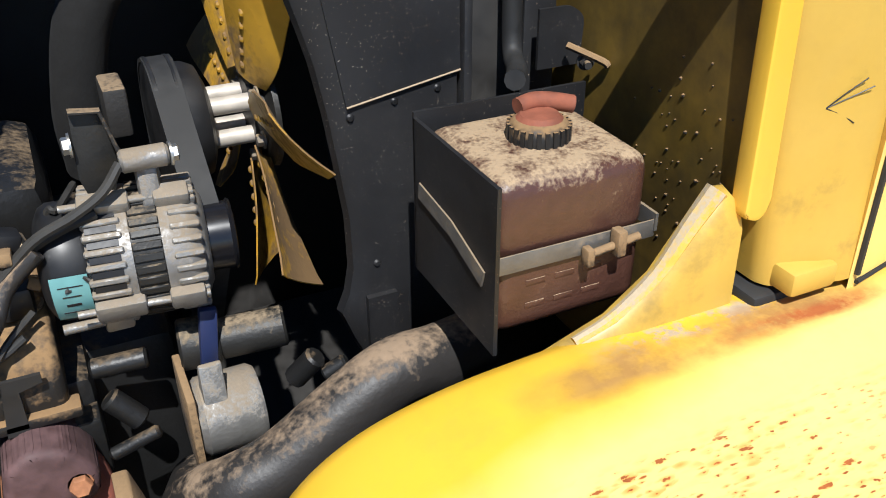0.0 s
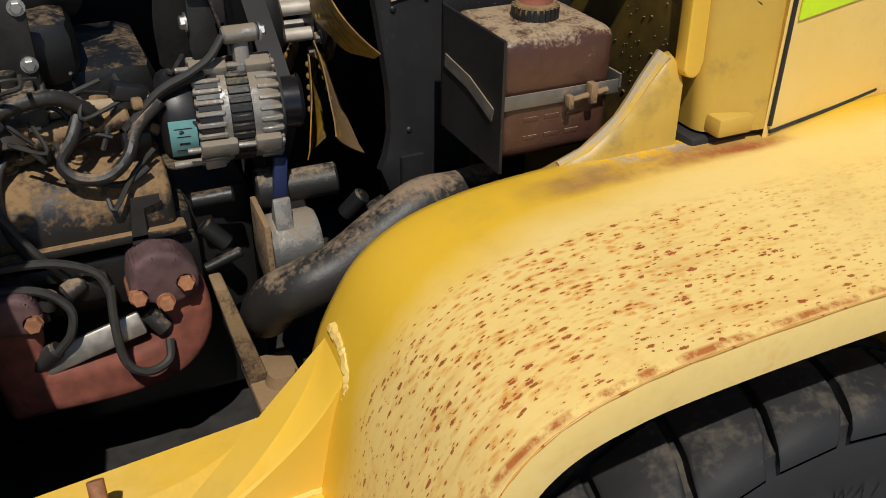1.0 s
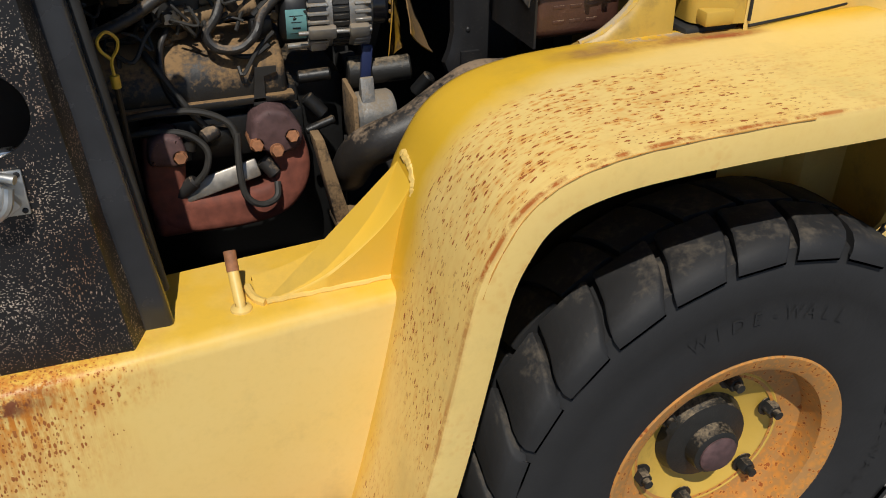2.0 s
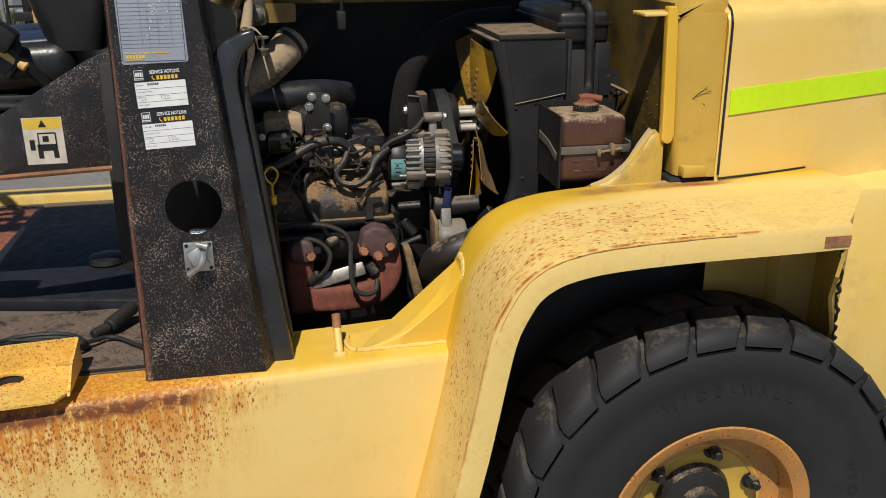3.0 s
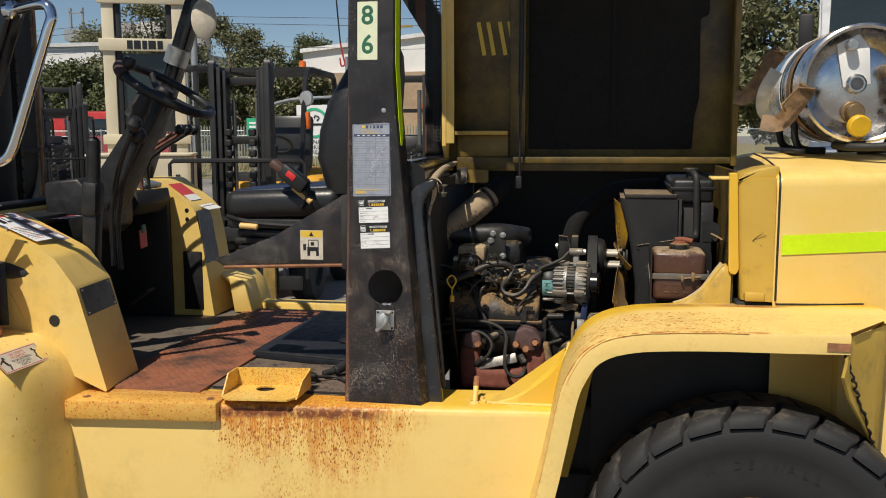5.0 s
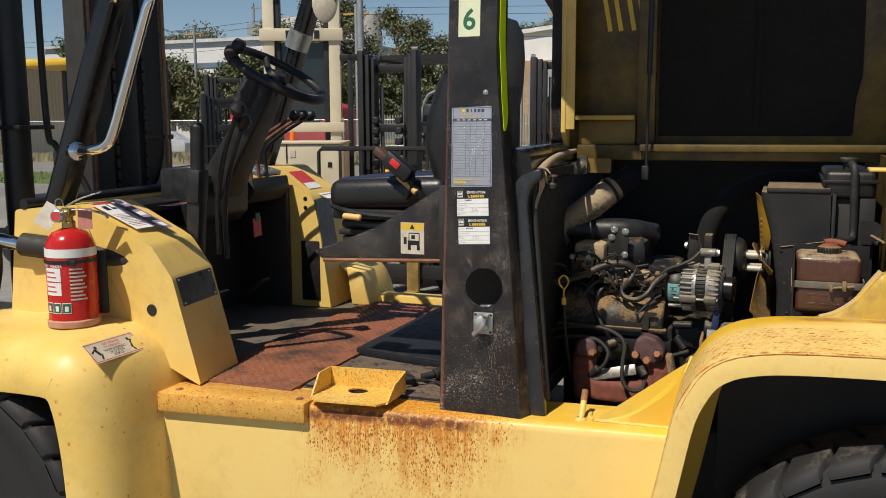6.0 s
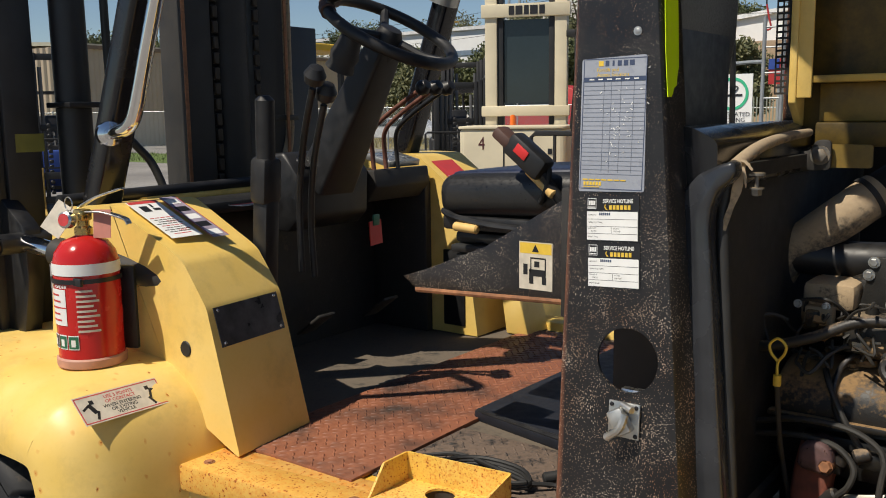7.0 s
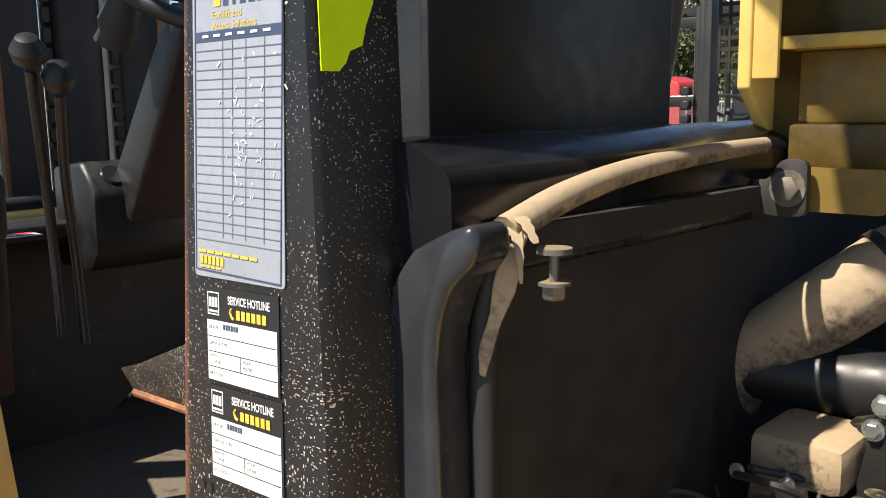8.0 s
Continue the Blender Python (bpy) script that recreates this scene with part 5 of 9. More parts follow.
man = part("exhaust_manifold", merge(sweep(loop, ring), box(0.268, 0.345, 0.352, 0.410, 0.812, 0.878, 0.016, 3)), IRON, truck, "rust-red cast iron exhaust manifold")
for poly in ([(0.276, 0.955), (0.278, 0.995), (0.30, 1.012), (0.332, 1.006), (0.342, 0.975), (0.335, 0.945)], [(0.450, 0.968), (0.460, 1.018), (0.486, 1.036), (0.522, 1.026), (0.548, 0.988), (0.542, 0.955), (0.50, 0.943)]):
    part("port", prism(rounded(poly, 0.012, 3), "y", 0.352, 0.43, 0.010, 3), IRON_DARK, man)
for p in ((0.329, 0.352, 0.968), (0.462, 0.352, 0.972), (0.526, 0.352, 0.981), (0.496, 0.348, 0.958)):
    part("manifold_bolt", merge(bolt(p, (0, -1, 0.25), 0.0115, 0.012, False), rod((p[0], p[1] + 0.05, p[2]), p, 0.013)), RUST_BOLT, man)
SHIELD = plain("heat_dulled_steel", (0.36, 0.33, 0.29), 0.48, 0.8, vary=0.3, scale=60)
part("heat_shield", obox(pose(0.394, 0.366, 0.907, -20, -14, 0), 0.140, 0.010, 0.034, 0.004), SHIELD, man, "bright steel heat shield")
part("manifold_flange", box(0.27, 0.56, 0.41, 0.45, 0.93, 1.01, 0.006), OILY, man)
# ignition leads and boots
leads = [[(0.18, 0.40, 1.015), (0.27, 0.37, 1.045), (0.36, 0.365, 1.045), (0.415, 0.36, 1.02), (0.43, 0.35, 0.985)],
         [(0.43, 0.352, 1.0), (0.425, 0.335, 0.94), (0.43, 0.325, 0.89), (0.455, 0.325, 0.868), (0.485, 0.335, 0.872), (0.492, 0.352, 0.895)],
         [(0.18, 0.40, 0.99), (0.27, 0.38, 1.01), (0.34, 0.37, 1.005), (0.375, 0.36, 0.975), (0.37, 0.352, 0.94), (0.35, 0.355, 0.915)],
         [(0.30, 0.44, 1.13), (0.315, 0.41, 1.11), (0.345, 0.388, 1.06), (0.37, 0.385, 1.02), (0.395, 0.38, 0.99)]]
for p in leads:
    part("ignition_lead", tube(p, 0.0062, 8), WIRE, truck, "grey ignition lead")
for a, b in (((0.492, 0.36, 0.905), (0.470, 0.372, 0.935)), ((0.35, 0.36, 0.918), (0.31, 0.37, 0.885)), ((0.372, 0.37, 0.99), (0.40, 0.38, 1.0)), ((0.345, 0.385, 0.965), (0.355, 0.385, 0.99))):
    part("plug_boot", rod(a, b, 0.014, 10, 0.004), HOSE, truck)
part("coil_pack", obox(pose(0.33, 0.395, 0.965), 0.04, 0.03, 0.04, 0.005), BLACK_SATIN, truck)
part("plug_block", obox(pose(0.405, 0.388, 0.985), 0.05, 0.03, 0.03, 0.004), OILY, truck)
# dipstick loop
part("dipstick", merge(tube([(0.248, 0.300, 1.172), (0.236, 0.30, 1.186), (0.234, 0.30, 1.202), (0.248, 0.30, 1.214), (0.262, 0.30, 1.202), (0.260, 0.30, 1.186), (0.249, 0.30, 1.168), (0.249, 0.30, 1.14)], 0.0028, 6), rod((0.249, 0.30, 1.125), (0.249, 0.30, 1.145), 0.0075)), YELLOW_INK, truck, "yellow dipstick loop")
part("dipstick_tube", tube([(0.249, 0.30, 1.13), (0.252, 0.33, 1.0), (0.26, 0.42, 0.8)], 0.005, 8), BLACK_MATT, truck)

# intake side: throttle body, bracket, regulator and hoses
thr = part("throttle_body", merge(box(0.235, 0.335, 0.49, 0.60, 1.235, 1.290, 0.014), box(0.245, 0.30, 0.475, 0.50, 1.205, 1.245, 0.006)), THROTTLE_DUST, truck, "dust-coated black throttle housing")
for x in (0.232, 0.285):
    part("screw", bolt((x, 0.478, 1.246), (0, -1, 0.1), 0.006, 0.008), GALV, thr)
part("sensor_plug", box(0.25, 0.275, 0.462, 0.49, 1.205, 1.238, 0.005), OILY_DUST, thr)
part("engine_bracket", prism([(0.345, 1.20), (0.405, 1.20), (0.405, 1.335), (0.385, 1.345), (0.352, 1.345), (0.352, 1.325), (0.338, 1.25)], "y", 0.515, 0.523, 0.002), DARK_METAL, truck, "folded dark steel bracket")
for x, z in ((0.36, 1.335), (0.395, 1.33), (0.395, 1.255), (0.352, 1.31)):
    part("bracket_bolt", bolt((x, 0.514, z), (0, -1, 0), 0.008, 0.007), GALV, truck)
reg = part("regulator", merge(box(0.325, 0.405, 0.45, 0.54, 1.165, 1.222, 0.008), box(0.335, 0.395, 0.46, 0.53, 1.222, 1.238, 0.004), rod((0.365, 0.495, 1.235), (0.365, 0.495, 1.255), 0.012)), DARK_METAL, truck, "gas regulator with fins and a paper tag")
part("regulator_tag", box(0.342, 0.392, 0.4485, 0.4498, 1.172, 1.195), AGED, reg)
part("intake_plenum", merge(box(0.25, 0.56, 0.58, 0.82, 1.12, 1.22, 0.03), box(0.30, 0.46, 0.55, 0.75, 1.20, 1.30, 0.03)), OILY, truck)
part("fuel_rail", merge(rod((0.37, 0.455, 1.175), (0.50, 0.46, 1.19), 0.016, 14, 0.003)), DUST_BROWN, truck)
hoses = [([(0.13, 0.42, 1.165), (0.20, 0.40, 1.172), (0.28, 0.405, 1.198), (0.35, 0.42, 1.232), (0.41, 0.43, 1.238), (0.445, 0.44, 1.215), (0.46, 0.45, 1.19)], 0.0115, HOSE),
         ([(0.44, 0.44, 1.21), (0.425, 0.42, 1.185), (0.405, 0.41, 1.16), (0.42, 0.40, 1.138), (0.455, 0.395, 1.135), (0.485, 0.40, 1.155), (0.505, 0.42, 1.185), (0.54, 0.425, 1.215)], 0.0085, HOSE),
         ([(0.36, 0.50, 1.135), (0.345, 0.455, 1.16), (0.325, 0.43, 1.13), (0.325, 0.405, 1.08), (0.345, 0.39, 1.035)], 0.006, HOSE),
         ([(0.43, 0.43, 1.13), (0.45, 0.415, 1.118), (0.48, 0.41, 1.115), (0.51, 0.415, 1.13)], 0.0045, RUBBER),
         ([(0.40, 0.48, 1.20), (0.44, 0.46, 1.208), (0.49, 0.46, 1.205), (0.53, 0.455, 1.215)], 0.010, HOSE_PALE)]
for p, r, mt in hoses:
    part("hose", corrugated(p, r, 9, 0.007, 0.10) if r > 0.011 else tube(p, r, 9), mt, truck)
random.seed(12)
wires = []
for k in range(48):
    a = Vector((random.uniform(0.22, 0.58), random.uniform(0.42, 0.52), random.uniform(1.14, 1.24)))
    b = a + Vector((random.uniform(-0.09, 0.09), random.uniform(-0.04, 0.04), random.uniform(-0.05, 0.05)))
    mid = (a + b) / 2 + Vector((random.uniform(-0.03, 0.03), random.uniform(-0.04, 0.0), random.uniform(-0.04, 0.03)))
    wires.append(tube([a, a.lerp(mid, 0.5) + Vector((0, 0, 0.008)), mid, b], random.uniform(0.0022, 0.0042), 6, per=4))
for bm in wires:
    part("wire", bm, WIRE, truck)
conn = [obox(pose(random.uniform(0.25, 0.54), random.uniform(0.43, 0.48), random.uniform(1.15, 1.23), random.uniform(-40, 40), random.uniform(-40, 40), random.uniform(0, 90)), 0.024, 0.014, 0.014, 0.003) for k in range(9)]
for bm in conn:
    part("connector", bm, DUST_BROWN, truck)
# air-cleaner hose
# upper stretch of the hose, coloured flat black for the shade it lies in
part("shaded_hose_end", tube([(0.375, 0.72, 1.492), (0.350, 0.685, 1.474), (0.325, 0.665, 1.454)], 0.040, 20), INSULATION, truck)
part("air_hose", tube([(0.328, 0.668, 1.456), (0.290, 0.635, 1.422), (0.225, 0.615, 1.368), (0.165, 0.61, 1.312), (0.135, 0.64, 1.24), (0.16, 0.72, 1.18), (0.26, 0.75, 1.19)], 0.044, 22, per=8), HOSE_PALE, truck, "fat dusty air-intake hose")
part("hose_clamp", merge(lathe([(0.0445, -0.006), (0.0465, -0.006), (0.0465, 0.006), (0.0445, 0.006)], 28, along((0.315, 0.656, 1.445), (0.345, 0.68, 1.468)), True)), BLACK_MATT, truck)
part("plenum_pipe", tube([(0.15, 0.60, 1.33), (0.26, 0.62, 1.318), (0.38, 0.64, 1.318), (0.46, 0.70, 1.30)], 0.040, 18), BLACK_SATIN, truck)
part("rear_hose", tube([(0.62, 0.76, 1.15), (0.62, 0.74, 1.25), (0.66, 0.74, 1.38), (0.78, 0.76, 1.47), (0.95, 0.78, 1.49)], 0.034, 16), INSULATION, truck)

# alternator
AX, AY, AZ = 0.60, 0.480, 1.172
am = Matrix.Translation((0.54, AY, AZ)) @ Matrix.Rotation(radians(90), 4, "Y") @ Matrix.Rotation(radians(6), 4, "X") @ Matrix.Diagonal((1.05, 1.05, 1.0, 1.0))
alt = part("alternator", lathe([(0, 0.0), (0.045, 0.0), (0.056, 0.006), (0.060, 0.014), (0.060, 0.045), (0.058, 0.048), (0, 0.048)], 36, am), BLACK_SATIN, truck, "alloy alternator with a black end cap")
part("housing", lathe([(0, 0.048), (0.060, 0.048), (0.066, 0.056), (0.068, 0.066), (0.068, 0.092), (0, 0.092)], 36, am), ALLOY, alt, "ribbed alloy housing")
part("stator", lathe([(0, 0.092), (0.0665, 0.092), (0.0665, 0.122), (0, 0.122)], 36, am), DARK_METAL, alt, "dark laminated stator")
part("drive_housing", lathe([(0, 0.122), (0.068, 0.122), (0.068, 0.146), (0.063, 0.158), (0.045, 0.168), (0, 0.168)], 36, am), ALLOY, alt)
fins, lams = [], []
for k in range(30):
    t = 2 * math.pi * k / 30
    rot = am @ Matrix.Rotation(t, 4, "Z")
    fins.append(obox(rot @ Matrix.Translation((0.0665, 0, 0.066)), 0.010, 0.0065, 0.038, 0.0015, 1))
    fins.append(obox(rot @ Matrix.Translation((0.064, 0, 0.146)), 0.012, 0.0065, 0.030, 0.0015, 1))
for k in range(36):
    rot = am @ Matrix.Rotation(2 * math.pi * k / 36, 4, "Z")
    lams.append(obox(rot @ Matrix.Translation((0.067, 0, 0.107)), 0.004, 0.008, 0.029, 0.001, 1))
for bm in fins:
    part("fin", bm, ALLOY_RAW, alt)
for bm in lams:
    part("lamination", bm, DARK_METAL, alt)
for t in (20, 110, 200, 290):
    rot = am @ Matrix.Rotation(radians(t), 4, "Z")
    part("through_bolt", merge(obox(rot @ Matrix.Translation((0.071, 0, 0.072)), 0.016, 0.022, 0.05, 0.004), obox(rot @ Matrix.Translation((0.071, 0, 0.138)), 0.016, 0.022, 0.036, 0.004), rod(rot @ Vector((0.072, 0, 0.03)), rot @ Vector((0.072, 0, 0.16)), 0.004)), ALLOY_RAW, alt)
for bm in [obox(am @ Matrix.Rotation(2 * math.pi * (k + 0.5) / 30, 4, "Z") @ Matrix.Translation((0.0662, 0, 0.066)), 0.006, 0.006, 0.030) for k in range(30)]:
    part("slot", bm, INK, alt)
part("pulley", lathe([(0, 0.162), (0.024, 0.162), (0.038, 0.165), (0.0355, 0.167), (0.0355, 0.192), (0.038, 0.194), (0.036, 0.197), (0.02, 0.199), (0, 0.199)], 30, am), BLACK_GLOSS, alt, "black grooved pulley")
rows = []
for k in range(7):
    t = radians(-104 + 52 * k / 6)
    rows.append([am @ Vector((0.0612 * math.cos(t), 0.0612 * math.sin(t), z)) for z in (0.010, 0.046)])
lab = part("maker_label", thick(grid(rows), 0.0006), TEAL, alt, "teal rating label")
for j, (w, h) in enumerate(((0.024, 0.0012), (0.018, 0.0012), (0.014, 0.0030), (0.024, 0.0012))):
    t = radians(-94 + 10 * j)
    part("print_bar", obox(am @ Matrix.Rotation(t, 4, "Z") @ Matrix.Translation((0.0618, 0, 0.028)), 0.0006, h, w), INK, lab)
part("alternator_arm", merge(obox(pose(0.656, 0.450, 1.252, -10, 0, 0), 0.022, 0.020, 0.075, 0.006), rod((0.632, 0.446, 1.284), (0.680, 0.446, 1.284), 0.012, 16, 0.003)), ALLOY, truck, "cast alloy adjusting arm")
part("arm_bolt", bolt((0.682, 0.446, 1.284), (1, 0, 0), 0.009, 0.008), GALV, truck)
for bm in (obox(pose(0.505, 0.455, 1.222, 0, 20, 10), 0.045, 0.028, 0.022, 0.005), obox(pose(0.505, 0.46, 1.150), 0.04, 0.035, 0.036, 0.006)):
    part("alternator_plug", bm, BLACK_SATIN, truck)
part("alternator_lead", tube([(0.50, 0.425, 1.192), (0.54, 0.425, 1.228), (0.58, 0.425, 1.246), (0.61, 0.43, 1.262), (0.632, 0.442, 1.284)], 0.0055, 8), WIRE, truck)
part("alternator_lead", tube([(0.49, 0.43, 1.18), (0.53, 0.43, 1.215), (0.565, 0.43, 1.232), (0.60, 0.435, 1.240)], 0.006, 8), RUBBER, truck)
part("mount_bolt", merge(rod((0.545, 0.43, 1.118), (0.62, 0.43, 1.118), 0.0055), obox(pose(0.60, 0.432, 1.118), 0.03, 0.02, 0.025, 0.004)), ALLOY_RAW, truck)
part("mount_arm", prism([(0.596, 1.334), (0.624, 1.331), (0.634, 1.27), (0.622, 1.235), (0.600, 1.24), (0.593, 1.264)], "y", 0.468, 0.476, 0.001), DARK_METAL, truck, "dust-specked steel bracket")
part("mount_edge", sweep([Vector(p) for p in ((0.596, 0.464, 1.336), (0.624, 0.464, 1.333), (0.634, 0.462, 1.292), (0.648, 0.458, 1.262))], rounded([(-0.006, -0.002), (0.006, -0.002), (0.006, 0.002), (-0.006, 0.002)], 0.001, 1)), DUST_DARK, truck)
part("mount_block", box(0.635, 0.66, 0.54, 0.60, 1.27, 1.325, 0.004), DUST_DARK, truck)
part("bracket_screw", bolt((0.592, 0.47, 1.300), (-1, 0, 0), 0.009, 0.008), GALV, truck)

# fan drive, pulleys and belt
FY, FZ = 0.645, 1.235
fm = Matrix.Translation((0, FY, FZ)) @ Matrix.Rotation(radians(90), 4, "Y")
hub = part("fan_pulley", merge(lathe([(0, 0.690), (0.055, 0.690), (0.084, 0.694), (0.084, 0.698), (0.078, 0.701), (0.078, 0.716), (0.084, 0.719), (0.084, 0.722), (0.074, 0.724), (0.073, 0.738), (0.067, 0.750), (0.050, 0.757), (0, 0.758)], 40, fm)), BLACK_SATIN, truck, "black fan pulley")
for k in range(4):
    t = radians(45 + 90 * k)
    p = Vector((0.756, FY + 0.030 * math.cos(t), FZ + 0.030 * math.sin(t)))
    part("spacer", rod(p, p + Vector((0.070, 0, 0)), 0.011, 14, 0.001), SPACER, hub, "dull steel spacer")
fan = part("fan", lathe([(0, 0.806), (0.042, 0.806), (0.046, 0.810), (0.046, 0.822), (0.072, 0.826), (0.074, 0.832), (0, 0.834)], 24, fm), DARK_METAL, truck, "yellow-bladed cooling fan")
YEL_BLADE = dusty("dusty_yellow_fan_paint", (0.60, 0.33, 0.03), (0.22, 0.13, 0.05), 0.45, 0.45, 0.0, 18)
for k in range(7):
    a = radians(66 + 360 / 7 * k)
    out, side = Vector((0, math.cos(a), math.sin(a))), Vector((0, -math.sin(a), math.cos(a)))
    rows = []
    for j in range(10):
        f = j / 9
        w = 0.022 + 0.024 * math.sin(min(f / 0.45, 1) * math.pi / 2) - (0.008 if j == 9 else 0)
        rows.append([Vector((0.812, FY, FZ)) + out * (0.058 + 0.175 * f) + side * (-s * w) + Vector((-s * (0.012 + 0.018 * f) - 0.006 * (1 - s * s), 0, 0)) for s in (-1, -0.6, -0.2, 0.2, 0.6, 1)])
    blade = part("blade", thick(grid(rows), 0.002), YEL_BLADE, fan, "dusty yellow steel blade")
    for j in range(5):
        p = rows[1 + j][3]
        part("rivet", lathe([(0, 0.0045), (0.004, 0.003), (0.0055, 0)], 8, along(p + Vector((-0.001, 0, 0)), p + Vector((-0.2, 0, 0)))), YEL_BLADE, blade)
for k in range(6):
    t = radians(60 * k + 20)
    p = Vector((0.812, FY + 0.055 * math.cos(t), FZ + 0.055 * math.sin(t)))
    part("hub_bolt", bolt(p, (-1, 0, 0), 0.008, 0.009), DIRTY_ZINC, fan)
# serpentine belt over fan, alternator and idler
def belt(stops, x, w, t):
    """A band round pulleys (y, z, r), anticlockwise, along their outer tangents."""
    pts = []
    n = len(stops)
    for i in range(n):
        (y0, z0, r0), (y1, z1, r1), (y2, z2, r2) = stops[i - 1], stops[i], stops[(i + 1) % n]
        def tang(a, b):
            d = Vector((b[0] - a[0], b[1] - a[1]))
            base = math.atan2(d.y, d.x)
            off = math.acos(max(-1, min(1, (a[2] - b[2]) / d.length)))
            return base - off
        a0, a1 = tang(stops[i - 1], stops[i]), tang(stops[i], stops[(i + 1) % n])
        while a1 < a0:
            a1 += 2 * math.pi
        for k in range(9):
            a = a0 + (a1 - a0) * k / 8
            pts.append(Vector((x, y1 + r1 * math.cos(a), z1 + r1 * math.sin(a))))
    return sweep(pts, [(-w / 2, -t / 2), (w / 2, -t / 2), (w / 2, t / 2), (-w / 2, t / 2)], True)


part("drive_belt", belt([(AY, AZ - 0.004, 0.0385), (0.66, 0.96, 0.055), (FY, FZ, 0.081)], 0.709, 0.034, 0.005), RUBBER, truck, "flat black drive belt")
part("crank_pulley", lathe([(0, 0.70), (0.055, 0.70), (0.055, 0.73), (0, 0.73)], 30, Matrix.Translation((-0.006, 0.66, 0.96)) @ Matrix.Rotation(radians(90), 4, "Y")), BLACK_MATT, truck)
# belt tensioner and lower bits
part("tensioner", merge(lathe([(0, 0.655), (0.040, 0.655), (0.046, 0.662), (0.046, 0.722), (0.042, 0.728), (0, 0.728)], 30, Matrix.Translation((0, 0.405, 0.978)) @ Matrix.Rotation(radians(90), 4, "Y")), prism([(0.405, 1.02), (0.392, 1.06), (0.386, 1.06), (0.372, 0.99), (0.38, 0.95)], "x", 0.664, 0.69, 0.003)), ALLOY_RAW, truck, "bright cast alloy belt tensioner")
part("tensioner_plate", merge(prism([(0.36, 0.92), (0.45, 0.93), (0.45, 1.04), (0.37, 1.03)], "x", 0.645, 0.654, 0.002)), DUST_BROWN, truck)
part("water_pipe", merge(rod((0.70, 0.445, 1.048), (0.775, 0.43, 1.055), 0.024, 18, 0.003), rod((0.655, 0.45, 1.05), (0.70, 0.445, 1.05), 0.030, 18, 0.003)), DARK_METAL, truck, "dark pipe stub")
part("thin_blue_strip", obox(pose(0.685, 0.42, 1.07, 0, 6, 0), 0.020, 0.012, 0.08, 0.003), plain("dark_blue_strip", (0.02, 0.03, 0.09), 0.4), truck)
part("lower_hose", tube([(0.955, 0.30, 1.06), (0.90, 0.285, 1.065), (0.845, 0.275, 1.070), (0.79, 0.27, 1.045), (0.72, 0.265, 1.005), (0.668, 0.27, 0.985), (0.638, 0.30, 0.955), (0.63, 0.35, 0.90), (0.65, 0.45, 0.84)], 0.037, 20, per=8), HOSE, truck, "fat dusty lower radiator hose")
part("hose_shadow_panel", prism([(0.70, 0.92), (0.80, 0.93), (0.86, 1.02), (0.74, 1.0)], "y", 0.205, 0.212), DUST_DARK, truck)
part("mount_plate", prism([(0.555, 0.99), (0.572, 0.99), (0.612, 0.83), (0.60, 0.80), (0.588, 0.80)], "y", 0.30, 0.345, 0.003), DUST_BROWN, truck, "dust-caked engine mount plate")
part("mount_foot", merge(box(0.585, 0.66, 0.24, 0.36, 0.80, 0.82, 0.004), lathe([(0, 0.02), (0.02, 0.018), (0.025, 0)], 16, Matrix.Translation((0.63, 0.29, 0.82)))), DUST_BROWN, truck)
for a, b, r in (((0.56, 0.44, 1.055), (0.62, 0.43, 1.06), 0.012), ((0.57, 0.43, 1.02), (0.60, 0.42, 0.985), 0.014), ((0.56, 0.40, 0.965), (0.615, 0.395, 0.985), 0.008), ((0.76, 0.36, 1.03), (0.785, 0.345, 1.065), 0.013), ((0.79, 0.34, 1.04), (0.815, 0.335, 1.055), 0.010)):
    part("engine_stub", rod(a, b, r, 10, 0.003), OILY, truck)
part("sub_frame", merge(box(0.20, 0.60, 0.10, 0.14, 0.62, 0.80, 0.01), box(0.60, 1.10, 0.16, 0.20, 0.50, 0.82, 0.01)), BLACK_MATT, truck)
# black sheet added behind the wheel to keep the arch's depth dark
part("arch_shade_sheet", box(0.72, 1.46, 0.136, 0.146, 0.45, 1.065), BLACK_MATT, truck)
part("bay_floor", box(0.19, 1.11, 0.10, 1.2, 0.40, 0.44), BLACK_MATT, truck)
part("far_bay_wall", box(0.19, 1.13, 1.19, 1.22, 0.44, 1.55), BLACK_MATT, truck)
for bm in (obox(pose(0.33, 0.17, 0.79, 10, 20, 30), 0.05, 0.02, 0.05, 0.006), obox(pose(0.45, 0.22, 0.74, 40, 40, 10), 0.015, 0.03, 0.11, 0.006), obox(pose(0.30, 0.18, 0.75, 0, 0, 15), 0.07, 0.05, 0.02, 0.004)):
    part("debris", bm, DUST_BROWN, truck)

